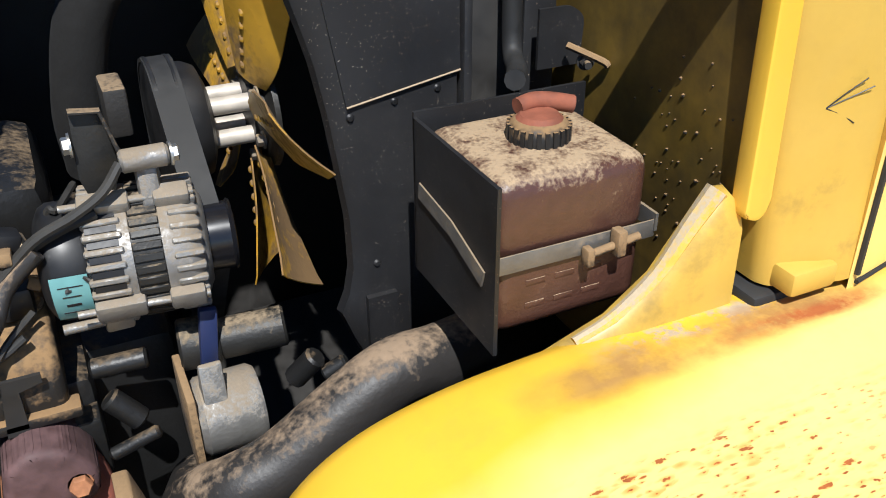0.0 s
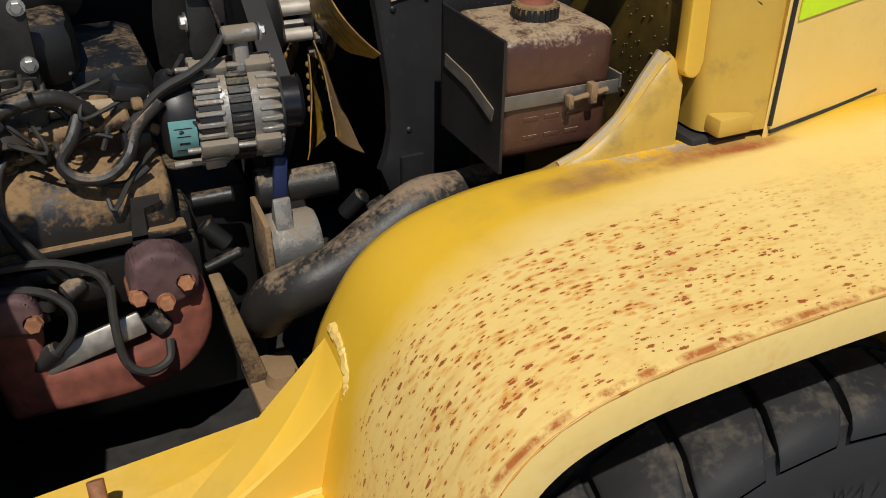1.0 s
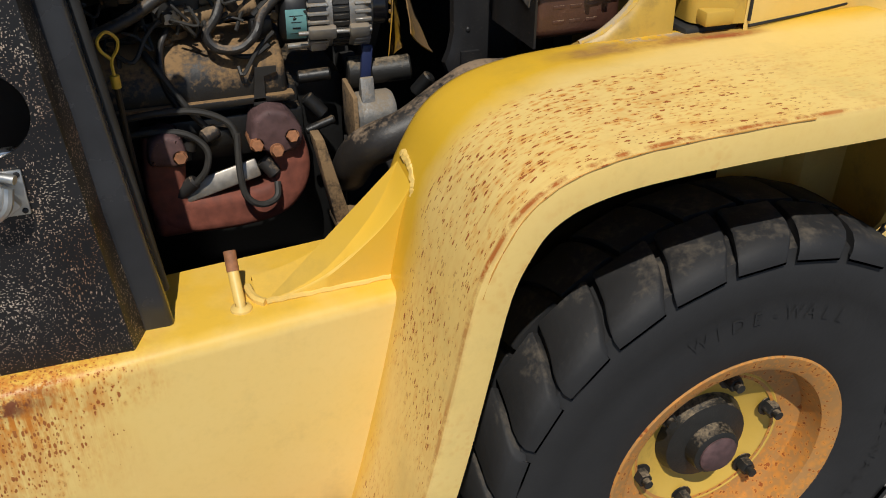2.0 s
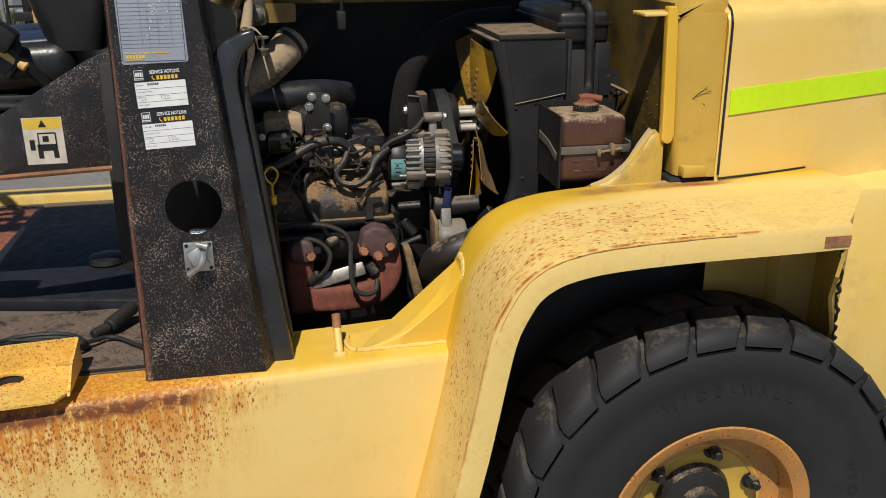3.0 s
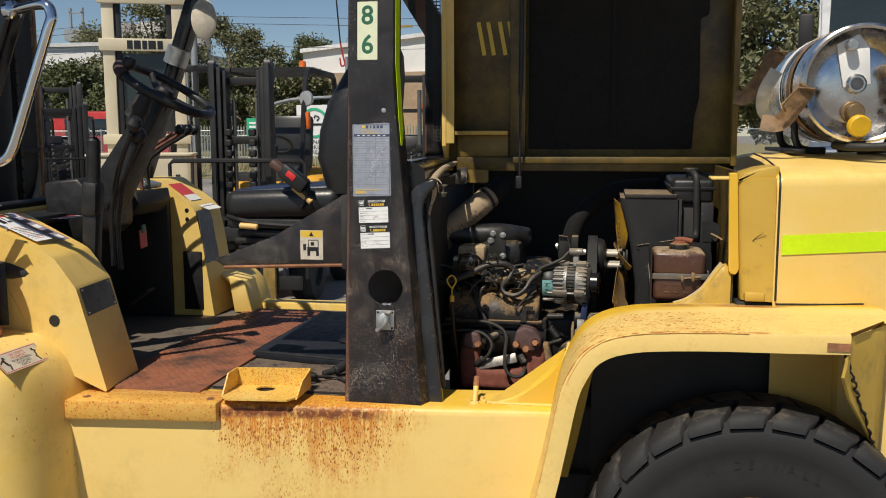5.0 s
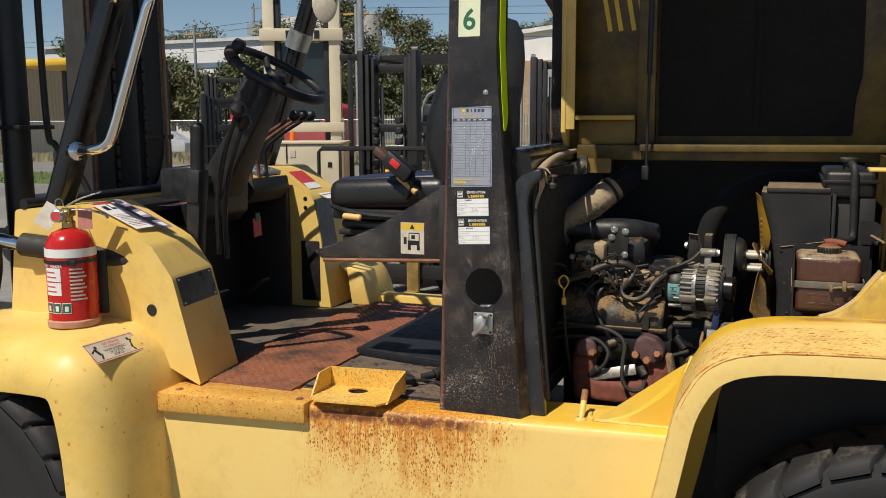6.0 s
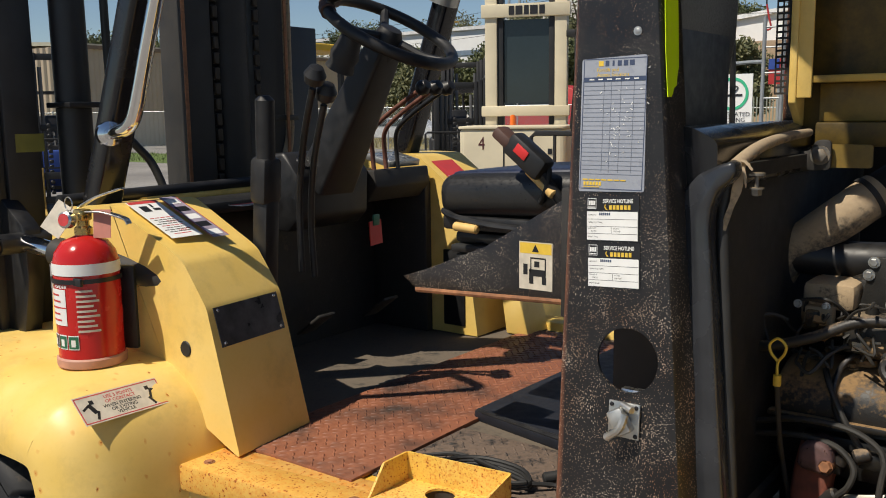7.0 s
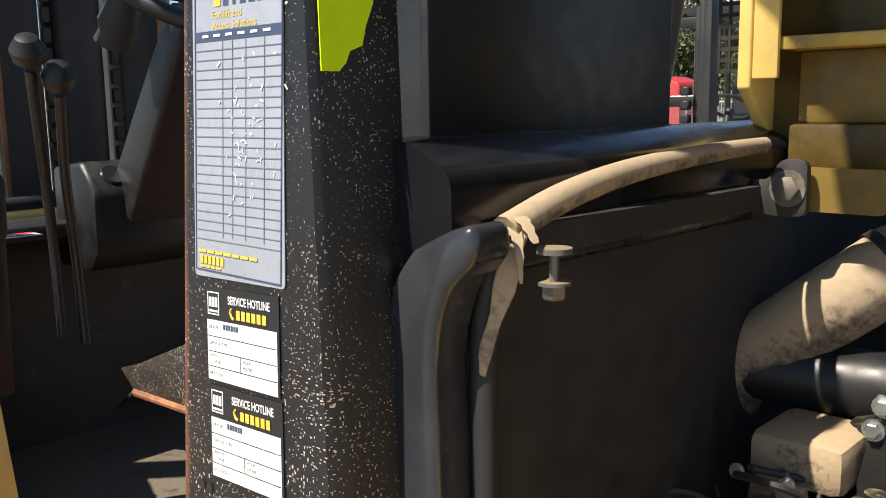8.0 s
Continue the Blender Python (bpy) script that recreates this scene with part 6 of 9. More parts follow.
# ---- wheels ----
def wheel(cx, cy, cz, r, w, out, rim_r, rim_mat, hub_mat, nuts=6, lug_turn=0.0):
    """A solid forklift tyre with chevron lugs on a dished rim; out is -1 or 1, the side that the outer face is on."""
    m = Matrix.Translation((cx, cy, cz)) @ Matrix.Rotation(radians(90 * -out), 4, "X") @ Matrix.Rotation(lug_turn, 4, "Z")
    h = w / 2
    prof = [(rim_r, -h * 0.80), (rim_r * 1.10, -h * 0.92), (r * 0.74, -h), (r * 0.88, -h * 0.98), (r * 0.945, -h * 0.90), (r * 0.955, -h * 0.5), (r * 0.955, h * 0.5), (r * 0.945, h * 0.90), (r * 0.885, h * 0.975),
            (r * 0.865, h * 1.0), (r * 0.78, h * 1.0), (r * 0.765, h * 0.965), (r * 0.70, h * 0.99), (r * 0.60, h * 0.96), (rim_r * 1.06, h * 0.90), (rim_r, h * 0.80)]
    base = part("wheel", lathe([(0, -h * 0.25), (rim_r * 0.55, -h * 0.2), (rim_r * 0.9, -h * 0.15), (rim_r * 0.9, -h * 0.25), (0, -h * 0.3)], 40, m), hub_mat, truck, "yellow wheel with rusty rim on a solid black tyre")
    tyre = part("tyre", lathe(prof, 72, m, True), TYRE, base, "dusty black solid tyre")
    lugs = []
    n = 26
    pitch = 2 * math.pi / n
    for side in (-1, 1):
        for k in range(n):
            a = pitch * (k + (0.5 if side > 0 else 0))
            verts, faces = [], []
            line = [(0.04, 1.0), (0.30, 1.0), (0.55, 0.998), (0.78, 0.992), (0.92, 0.978), (1.0, 0.955), (1.02, 0.915)]
            for u, top in line:
                aa = a + pitch * 0.55 * max(u - 0.25, 0) ** 1.6 - pitch * 0.25 * (0.25 - min(u, 0.25))
                wide = pitch * (0.435 - 0.03 * max(u - 0.8, 0) / 0.2)
                z = min(u, 1.0) * side * h * 0.99 + (side * 0.003 if u > 1 else 0)
                for q, rr in ((aa - wide, 0.925), (aa - wide, top - 0.008), (aa - wide * 0.90, top), (aa + wide * 0.90, top), (aa + wide, top - 0.008), (aa + wide, 0.925)):
                    rr = min(rr, top)
                    verts.append((r * rr * math.cos(q), r * rr * math.sin(q), z))
            for i in range(len(line) - 1):
                for j in range(5):
                    p = 6 * i + j
                    faces.append((p, p + 1, p + 7, p + 6))
            faces += [(0, 1, 2, 3, 4, 5), tuple(6 * len(line) - 6 + j for j in range(6))]
            me = bpy.data.meshes.new("tmp")
            me.from_pydata(verts, [], faces)
            lugs.append(me)
    bm = bmesh.new()
    for me in lugs:
        bm.from_mesh(me)
        bpy.data.meshes.remove(me)
    bmesh.ops.recalc_face_normals(bm, faces=bm.faces)
    part("lug", turned(bm, m), TYRE, tyre, "curved tread blocks", 50)["kind"] = "stuff"
    part("rim", lathe([(rim_r * 0.62, h * 0.30), (rim_r * 0.78, h * 0.34), (rim_r * 0.86, h * 0.40), (rim_r * 0.89, h * 0.80), (rim_r * 0.95, h * 0.86), (rim_r * 1.03, h * 0.90), (rim_r * 1.06, h * 0.86), (rim_r * 1.0, h * 0.72), (rim_r * 0.93, h * 0.66), (rim_r * 0.93, -h * 0.1)], 56, m), rim_mat, base, "rusty yellow rim lip")
    part("disc", lathe([(0, h * 0.10), (rim_r * 0.42, h * 0.10), (rim_r * 0.60, h * 0.26), (rim_r * 0.66, h * 0.32), (rim_r * 0.86, h * 0.20), (rim_r * 0.90, h * 0.05)], 48, m), DUSTY_YELLOW, base, "grimy yellow wheel disc")
    part("hub", lathe([(0, h * 0.62), (rim_r * 0.16, h * 0.62), (rim_r * 0.20, h * 0.58), (rim_r * 0.22, h * 0.38), (rim_r * 0.36, h * 0.30), (rim_r * 0.40, h * 0.10)], 32, m), DARK_METAL, base, "dark hub with a rust-brown cap")
    part("hub_cap", lathe([(0, h * 0.70), (rim_r * 0.13, h * 0.69), (rim_r * 0.165, h * 0.64), (rim_r * 0.165, h * 0.58)], 28, m), IRON_DARK, base)
    for k in range(nuts):
        t = 2 * math.pi * (k + 0.3) / nuts
        p = m @ Vector((rim_r * 0.60 * math.cos(t), rim_r * 0.60 * math.sin(t), h * 0.27))
        q = m @ Vector((rim_r * 0.60 * math.cos(t), rim_r * 0.60 * math.sin(t), h * 1.0))
        part("wheel_nut", merge(bolt(p, q - p, 0.016, 0.022), rod(p, p + (q - p).normalized() * 0.034, 0.009)), DARK_METAL, base)
    # moulded words on the sidewall, worn almost flat
    return base, m, h


RIM = yellow_paint("rusty_rim_paint", fresh=(0.40, 0.20, 0.05), faded=(0.46, 0.23, 0.08), chips=1.0, rust=1.0, chip_scale=(70, 70, 70), run_scale=(40, 40, 40))
rear_wheel, wm, wh = wheel(1.175, -0.075, 0.455, 0.49, 0.25, -1, 0.236, RIM, PAINT, 6)
for start, rr, size in ((112, 0.345, 0.036), (20, 0.345, 0.036)):
    for k, ch in enumerate("WIDE-WALL"):
        t = radians(start - 6.0 * k)
        mm = Matrix.Translation((1.175 + rr * math.cos(t), -0.2005, 0.455 + rr * math.sin(t))) @ Matrix.Rotation(radians(90), 4, "X") @ Matrix.Rotation(t - math.pi / 2, 4, "Z")
        lettering("moulded_letter", ch, mm, size, TYRE, rear_wheel)
wheel(-1.50, -0.295, 0.46, 0.505, 0.26, -1, 0.13, RIM, PAINT, 6)
wheel(1.175, 2 * CY + 0.075, 0.455, 0.49, 0.25, 1, 0.236, RIM, PAINT, 6)
wheel(-1.50, 2 * CY + 0.295, 0.46, 0.505, 0.26, 1, 0.13, RIM, PAINT, 6)
part("axle", merge(rod((1.175, 0.0, 0.455), (1.175, 1.26, 0.455), 0.07), rod((-1.50, -0.2, 0.46), (-1.50, 1.46, 0.46), 0.09)), BLACK_MATT, truck)
part("chassis", box(-1.3, 1.45, 0.12, 1.14, 0.30, 0.62, 0.02), BLACK_MATT, truck)

# ---- seat ----
def cushion(x0, x1, y0, y1, z0, z1, r):
    bm = box(x0, x1, y0, y1, z0, z1, r, 5)
    return bm


seat = part("seat", turned(cushion(-0.60, -0.16, 0.375, 0.87, 1.388, 1.494, 0.042), Matrix.Translation((-0.38, 0, 1.44)) @ Matrix.Rotation(radians(-2.5), 4, "Y") @ Matrix.Translation((0.38, 0, -1.44))), VINYL, truck, "black vinyl seat with a navy top and orange handle")
part("seat_top", turned(box(-0.575, -0.18, 0.41, 0.835, -0.012, 0.018, 0.013, 3), Matrix.Translation((0, 0, 1.502)) @ Matrix.Rotation(radians(-3), 4, "Y")), BLUE_VINYL, seat, "navy seat pad")
part("seat_pan", merge(box(-0.585, -0.18, 0.385, 0.86, 1.352, 1.388, 0.008), box(-0.56, -0.20, 0.40, 0.84, 1.318, 1.348, 0.012)), BLACK_SATIN, seat)
part("seat_bellows", merge(*[box(-0.55 - 0.01 * (k % 2), -0.20, 0.39 - 0.008 * (k % 2), 0.85, 1.232 + 0.022 * k, 1.251 + 0.022 * k, 0.006) for k in range(4)]), RUBBER, seat)
part("seat_mount", box(-0.12, 0.15, 0.36, 0.90, 0.955, 1.40, 0.02), BLACK_MATT, seat)
part("seat_tube", tube([(-0.59, 0.40, 1.395), (-0.53, 0.365, 1.385), (-0.42, 0.355, 1.372), (-0.28, 0.355, 1.368)], 0.009, 8), BLACK_SATIN, seat)
part("seat_handle", rod((-0.525, 0.352, 1.366), (-0.455, 0.350, 1.362), 0.011, 12, 0.004), HAND_ORANGE, seat, "tan plastic lever grip")
back = []
for z, xf, xb, hw in ((1.48, -0.22, -0.10, 0.235), (1.60, -0.255, -0.075, 0.245), (1.70, -0.245, -0.055, 0.245), (1.80, -0.215, -0.035, 0.235), (1.90, -0.165, -0.02, 0.205), (1.98, -0.115, -0.015, 0.165), (2.02, -0.07, -0.02, 0.10)):
    ring = rounded([(xf, 0.62 - hw), (xb, 0.62 - hw), (xb, 0.62 + hw), (xf, 0.62 + hw)], [0.07, 0.03, 0.03, 0.07], 5)
    back.append([Vector((x, y, z)) for x, y in ring])
bm = grid([r + [r[0]] for r in back])
bmesh.ops.holes_fill(bm, edges=[e for e in bm.edges if e.is_boundary])
bmesh.ops.recalc_face_normals(bm, faces=bm.faces)
part("backrest", bm, VINYL, seat, "tall black vinyl backrest", 60)
part("back_panel", box(-0.052, -0.035, 0.30, 0.80, 1.45, 1.90, 0.008), BLACK_SATIN, seat)
part("recliner_handle", rod((-0.325, 0.36, 1.505), (-0.255, 0.355, 1.45), 0.012, 12, 0.004), HAND_ORANGE, seat)
part("belt_buckle", merge(obox(pose(-0.315, 0.345, 1.535, 0, 38, 0), 0.11, 0.05, 0.055, 0.012)), BLACK_SATIN, seat, "black seat-belt buckle with a red button")
part("buckle_button", obox(pose(-0.318, 0.3185, 1.545, 0, 38, 0), 0.036, 0.004, 0.022, 0.002), RED_PLASTIC, seat)
part("belt_tongue", obox(pose(-0.372, 0.345, 1.575, 0, 38, 0), 0.055, 0.05, 0.03, 0.01), plain("brown_webbing", (0.09, 0.045, 0.035), 0.6), seat)
part("belt_strap", tube([(-0.29, 0.345, 1.51), (-0.26, 0.36, 1.46), (-0.22, 0.38, 1.40)], 0.012, 8), BLACK_SATIN, seat)
part("belt_coil", tube([(-0.28, 0.36, 1.53), (-0.265, 0.35, 1.50), (-0.275, 0.35, 1.46), (-0.30, 0.37, 1.43)], 0.006, 8), RUBBER, seat)

# hip guard plate from the post
arm_p = [(-0.555, 1.268), (-0.52, 1.243), (-0.02, 1.262), (0.0, 1.262), (0.0, 1.52), (-0.10, 1.485), (-0.33, 1.352), (-0.50, 1.285)]
arm = part("hip_guard", merge(prism(arm_p, "y", 0.196, 0.203, 0.001), prism([(-0.55, 1.266), (-0.515, 1.242), (-0.42, 1.245), (-0.50, 1.270)], "y", 0.203, 0.30)), BLACK_ARM, truck, "scuffed black triangular hip guard")
part("guard_edge", tube([(-0.52, 0.20, 1.240), (-0.27, 0.20, 1.250), (-0.01, 0.20, 1.260)], 0.007, 8, False), RUST_BOLT, arm)
part("guard_stay", box(-0.05, -0.005, 0.02, 0.205, 1.27, 1.50, 0.004), BLACK_MATT, arm)

# ---- steering, levers and dash ----
SW = Vector((-0.905, 0.585, 1.855))
tilt = Matrix.Rotation(radians(31), 4, "Y")
sm = Matrix.Translation(SW) @ tilt
RIMPATH = [sm @ Vector((0.186 * math.cos(2 * math.pi * k / 48), 0.186 * math.sin(2 * math.pi * k / 48), 0)) for k in range(48)]
stw = part("steering_wheel", sweep(RIMPATH, circle(0.0165, 12), True), BLACK_SATIN, truck, "worn black steering wheel with a spinner knob")
part("wheel_hub", lathe([(0, 0.01), (0.03, 0.008), (0.038, -0.01), (0.04, -0.05), (0.035, -0.09), (0, -0.09)], 24, sm), BLACK_SATIN, stw)
for k in (20, 140, 260):
    t = radians(k)
    part("spoke", tube([sm @ Vector((0.04 * math.cos(t), 0.04 * math.sin(t), -0.02)), sm @ Vector((0.12 * math.cos(t), 0.12 * math.sin(t), -0.018)), sm @ Vector((0.181 * math.cos(t), 0.181 * math.sin(t), 0))], 0.013, 8), BLACK_SATIN, stw)
t = radians(238)
kp = sm @ Vector((0.186 * math.cos(t), 0.186 * math.sin(t), 0.0))
part("spinner_knob", lathe([(0, 0.075), (0.018, 0.072), (0.026, 0.055), (0.024, 0.038), (0.012, 0.026), (0.012, 0.0), (0, 0)], 18, Matrix.Translation(kp) @ tilt), BLACK_SATIN, stw)
part("rim_wrap", sweep([sm @ Vector((0.186 * math.cos(radians(a)), 0.186 * math.sin(radians(a)), 0)) for a in range(200, 244, 6)], circle(0.022, 12)), plain("brown_tape", (0.075, 0.038, 0.03), 0.6), stw)
top, low = SW + tilt @ Vector((0.0, 0.0, -0.05)), Vector((-1.185, 0.60, 1.43))
bm = sweep([top, top.lerp(low, 0.25), top.lerp(low, 0.6), low], rounded([(-0.062, -0.052), (0.062, -0.052), (0.062, 0.052), (-0.062, 0.052)], 0.014, 3), scale=lambda t: 0.68 + 0.5 * t)
part("steering_column", bm, BLACK_SATIN, truck, "black sloping steering column cover")
part("column_boot", lathe([(0, 0.06), (0.028, 0.055), (0.034, 0.02), (0.04, 0.0), (0.034, -0.02), (0.04, -0.04), (0, -0.04)], 18, Matrix.Translation((-0.93, 0.425, 1.785)) @ tilt), RUBBER, truck)
part("dash_box", merge(prism([(-1.36, 1.51), (-1.22, 1.525), (-1.165, 1.46), (-1.17, 1.33), (-1.21, 1.29), (-1.36, 1.29)], "y", 0.46, 0.77, 0.012)), BLACK_SATIN, truck, "black instrument box")
part("dash_gauge", lathe([(0, 0.004), (0.024, 0.004), (0.028, 0.0)], 22, pose(-1.195, 0.52, 1.495, 0, 45, 0)), BLACK_GLOSS, truck)
part("switch_panel", prism([(-1.34, 1.44), (-1.17, 1.455), (-1.16, 1.40), (-1.20, 1.35), (-1.34, 1.35)], "y", 0.80, 1.08, 0.006), BLACK_MATT, truck)
part("keypad", obox(pose(-1.25, 0.99, 1.478, 0, 14, 0), 0.11, 0.16, 0.022, 0.004), GALV, truck, "steel keypad")
for i in range(4):
    for j in range(4):
        part("key", obox(pose(-1.285 + 0.022 * i, 0.94 + 0.032 * j, 1.495 - 0.0055 * i, 0, 14, 0), 0.015, 0.022, 0.008, 0.002), STEEL, truck)
part("red_tag", obox(pose(-1.115, 0.74, 1.265, 4, 0, 0), 0.004, 0.055, 0.075), RED_PLASTIC, truck, "red key tag")
part("green_tag", obox(pose(-1.112, 0.74, 1.305), 0.006, 0.03, 0.035, 0.003), GREEN_INK, truck)


def lever(points, knob, rk, r=0.009, mat=None, kmat=None):
    part("lever", tube(points, r, 10), mat or BLACK_SATIN, truck, "black control lever with a ball knob")
    part("lever_knob", lathe([(0, 0.05 * rk / 0.026), (rk * 0.6, 0.045 * rk / 0.026), (rk, 0.026 * rk / 0.026), (rk * 0.85, 0.008), (rk * 0.45, 0.0), (0, 0)], 18, along(knob, Vector(knob) + (Vector(points[-1]) - Vector(points[-2])))), kmat or BLACK_SATIN, truck)


lever([(-0.99, 0.30, 1.22), (-0.985, 0.295, 1.40), (-0.93, 0.265, 1.57), (-0.855, 0.228, 1.695)], (-0.850, 0.226, 1.703), 0.028)
lever([(-0.985, 0.34, 1.20), (-0.985, 0.335, 1.36), (-0.935, 0.305, 1.52), (-0.868, 0.278, 1.655)], (-0.864, 0.276, 1.663), 0.028)
RUSTY_LEVER = plain("rusted_lever", (0.16, 0.065, 0.045), 0.6, vary=0.4, scale=50)
for k, y in enumerate((0.80, 0.86, 0.92)):
    lever([(-1.18, y + 0.02, 1.40), (-1.19, y + 0.02, 1.50), (-1.17, y, 1.575), (-1.10, y - 0.005, 1.63), (-0.98, y - 0.01, 1.695)], (-0.975, y - 0.01, 1.697), 0.024, 0.0075, RUSTY_LEVER if k < 2 else BLACK_SATIN)
part("brake_lever", merge(obox(pose(-1.00, 0.185, 1.30, 0, 5, 0), 0.055, 0.05, 0.34, 0.012), obox(pose(-0.985, 0.182, 1.47, 0, 5, 0), 0.06, 0.065, 0.12, 0.016), rod((-0.978, 0.178, 1.51), (-0.966, 0.173, 1.68), 0.024, 16, 0.012)), BLACK_SATIN, truck, "black parking-brake lever")
# mirror tube on the far guard leg, wrapped in tape
part("tape_wrap", sweep([Vector((-1.16, 1.165, 2.00)), Vector((-1.13, 1.163, 2.07))], circle(0.052, 12)), GALV, truck)
part("mirror", merge(lathe([(0, 0.012), (0.04, 0.011), (0.055, 0.0), (0, -0.004)], 24, Matrix.Translation((-1.0, 1.14, 2.19)) @ Matrix.Rotation(radians(20), 4, "Z") @ Matrix.Rotation(radians(90), 4, "X") @ Matrix.Diagonal((1, 1.6, 1, 1)))), AGED, truck, "worn oval mirror back")
for bm in (obox(pose(-1.20, 0.55, 1.0, 0, -35, 0), 0.12, 0.07, 0.01, 0.004), obox(pose(-1.20, 0.85, 1.0, 0, -35, 0), 0.12, 0.07, 0.01, 0.004)):
    part("pedal", bm, BLACK_MATT, truck)
part("far_post", prism([(-0.93, 0.872), (-0.84, 0.872), (-0.88, 1.02), (-0.955, 1.04)], "y", 1.20, 1.34, 0.006), PAINT, truck)

# ---- mast and tilt gear ahead of the front axle ----
mast = part("mast_rail", box(-1.84, -1.70, -0.16, -0.11, 0.12, 2.9, 0.006), MAST_STEEL, truck, "black steel mast rail")
part("rail_flange", box(-1.86, -1.80, -0.11, 0.02, 0.12, 2.9, 0.006), MAST_STEEL, mast)
part("rail_flange", box(-1.73, -1.69, -0.11, -0.01, 0.12, 2.9, 0.006), MAST_STEEL, mast)
part("lift_cylinder", rod((-1.66, 0.08, 0.4), (-1.66, 0.08, 2.8), 0.048, 20), BLACK_SATIN, mast)
part("lift_pipe", tube([(-1.60, 0.16, 2.8), (-1.60, 0.16, 1.75), (-1.58, 0.18, 1.60), (-1.54, 0.24, 1.50), (-1.50, 0.26, 1.40)], 0.012, 10), DARK_METAL, mast)
part("pipe_clamp", box(-1.70, -1.58, 0.02, 0.18, 1.66, 1.675, 0.003), BLACK_SATIN, mast)
for x, y in ((-1.705, 0.940), (-1.712, 0.965)):
    part("lift_pipe", tube([(x, y, 2.9), (x, y, 1.75), (x + 0.004, y - 0.005, 1.56), (x + 0.02, y - 0.05, 1.46), (x + 0.03, y - 0.10, 1.40), (x + 0.03, y - 0.11, 1.30)], 0.011, 10), HOSE_PALE, mast, "dust-brown hydraulic pipe")
part("pipe_clamp", box(-1.70, -1.69, 0.80, 0.985, 1.612, 1.632, 0.002), DARK_METAL, mast)
part("side_plate", box(-2.14, -2.10, 1.33, 1.50, 0.60, 2.0, 0.006), MAST_STEEL, mast, "grey-black upright plate of the load carriage")
part("carriage_beam", box(-2.10, -2.04, -0.10, 1.50, 0.70, 0.84, 0.008), MAST_STEEL, mast)
part("inner_mast", merge(box(-1.80, -1.68, 0.48, 0.595, 0.2, 3.0, 0.006), box(-1.82, -1.70, 0.815, 0.93, 0.2, 3.0, 0.006), box(-1.83, -1.75, 0.55, 0.86, 1.32, 1.42, 0.006), box(-1.83, -1.75, 0.55, 0.86, 2.5, 2.6, 0.006), rod((-1.74, 0.70, 0.3), (-1.74, 0.70, 2.9), 0.075, 20)), BLACK_MATT, truck, "black inner mast channels")
for y in (0.487, 0.923):
    part("worn_edge", box(-1.684, -1.678, y - 0.006, y + 0.006, 0.2, 2.98, 0.001), RUST_BOLT, truck, "rust-brown worn rail edge")
for bm in [box(-1.69, -1.675, 0.600 + 0.175 * c, 0.622 + 0.175 * c, 0.5 + 0.05 * k, 0.54 + 0.05 * k, 0.003, 1) for c in (0, 1) for k in range(48)]:
    part("chain_link", bm, CHAIN, truck)
lug = part("tilt_bracket", merge(prism(rounded([(-1.78, 1.02), (-1.63, 1.02), (-1.58, 1.20), (-1.58, 1.34), (-1.70, 1.42), (-1.78, 1.42)], 0.03), "y", -0.135, -0.085, 0.006), rod((-1.60, -0.20, 1.305), (-1.60, -0.06, 1.305), 0.028), lathe([(0, 0.02), (0.03, 0.015), (0.034, 0)], 18, along((-1.72, -0.135, 1.43), (-1.72, -0.3, 1.43)))), BLACK_SATIN, truck, "black tilt-cylinder bracket")
part("pin_bolt", bolt((-1.60, -0.205, 1.305), (0, -1, 0), 0.017, 0.012), RUST_BOLT, lug)
part("tilt_cylinder", merge(rod((-1.58, -0.13, 1.305), (-1.36, -0.12, 1.28), 0.024, 18)), CHROME, truck, "chromed tilt ram")
part("tilt_barrel", rod((-1.45, -0.12, 1.29), (-1.05, -0.06, 1.25), 0.038, 18), BLACK_MATT, truck)
part("rail_plate", box(-1.77, -1.705, -0.27, -0.112, 0.12, 2.9, 0.006), MAST_STEEL, truck, "scuffed black mast plate")
part("tape_patch", box(-1.6895, -1.6885, -0.082, 0.0, 1.54, 1.59), plain("olive_tape", (0.22, 0.22, 0.05), 0.6), truck)
sticker = part("mast_sticker", box(-1.7045, -1.7035, -0.225, -0.150, 1.872, 2.025), WHITE, truck, "white and red warning sticker on the mast")
for z in (1.985, 1.880):
    part("red_band", box(-1.7035, -1.7028, -0.220, -0.155, z, z + 0.022), RED_INK, sticker)
for y, z in ((-0.203, 1.945), (-0.203, 1.915)):
    part("ban_ring", lathe([(0.011, 0), (0.014, 0), (0.014, 0.0006), (0.011, 0.0006)], 20, Matrix.Translation((-1.7035, y, z)) @ Matrix.Rotation(radians(90), 4, "Y"), True), RED_INK, sticker)
for z in (1.948, 1.932, 1.916, 1.902):
    part("print_bar", box(-1.7035, -1.7028, -0.182, -0.158, z, z + 0.006), INK, sticker)
part("mast_sticker", box(-1.7045, -1.7035, -0.225, -0.145, 1.80, 1.865), SHEET, truck, "grey printed table on the mast")
random.seed(31)
for k in range(14):   # what is left of a torn label
    y, z = random.uniform(-0.215, -0.155), random.uniform(1.63, 1.76)
    part("label_remnant", obox(Matrix.Translation((-1.7042, y, z)) @ Matrix.Rotation(random.uniform(-0.5, 0.5), 4, "X"), 0.001, random.uniform(0.008, 0.03), random.uniform(0.02, 0.06)), WHITE, truck)

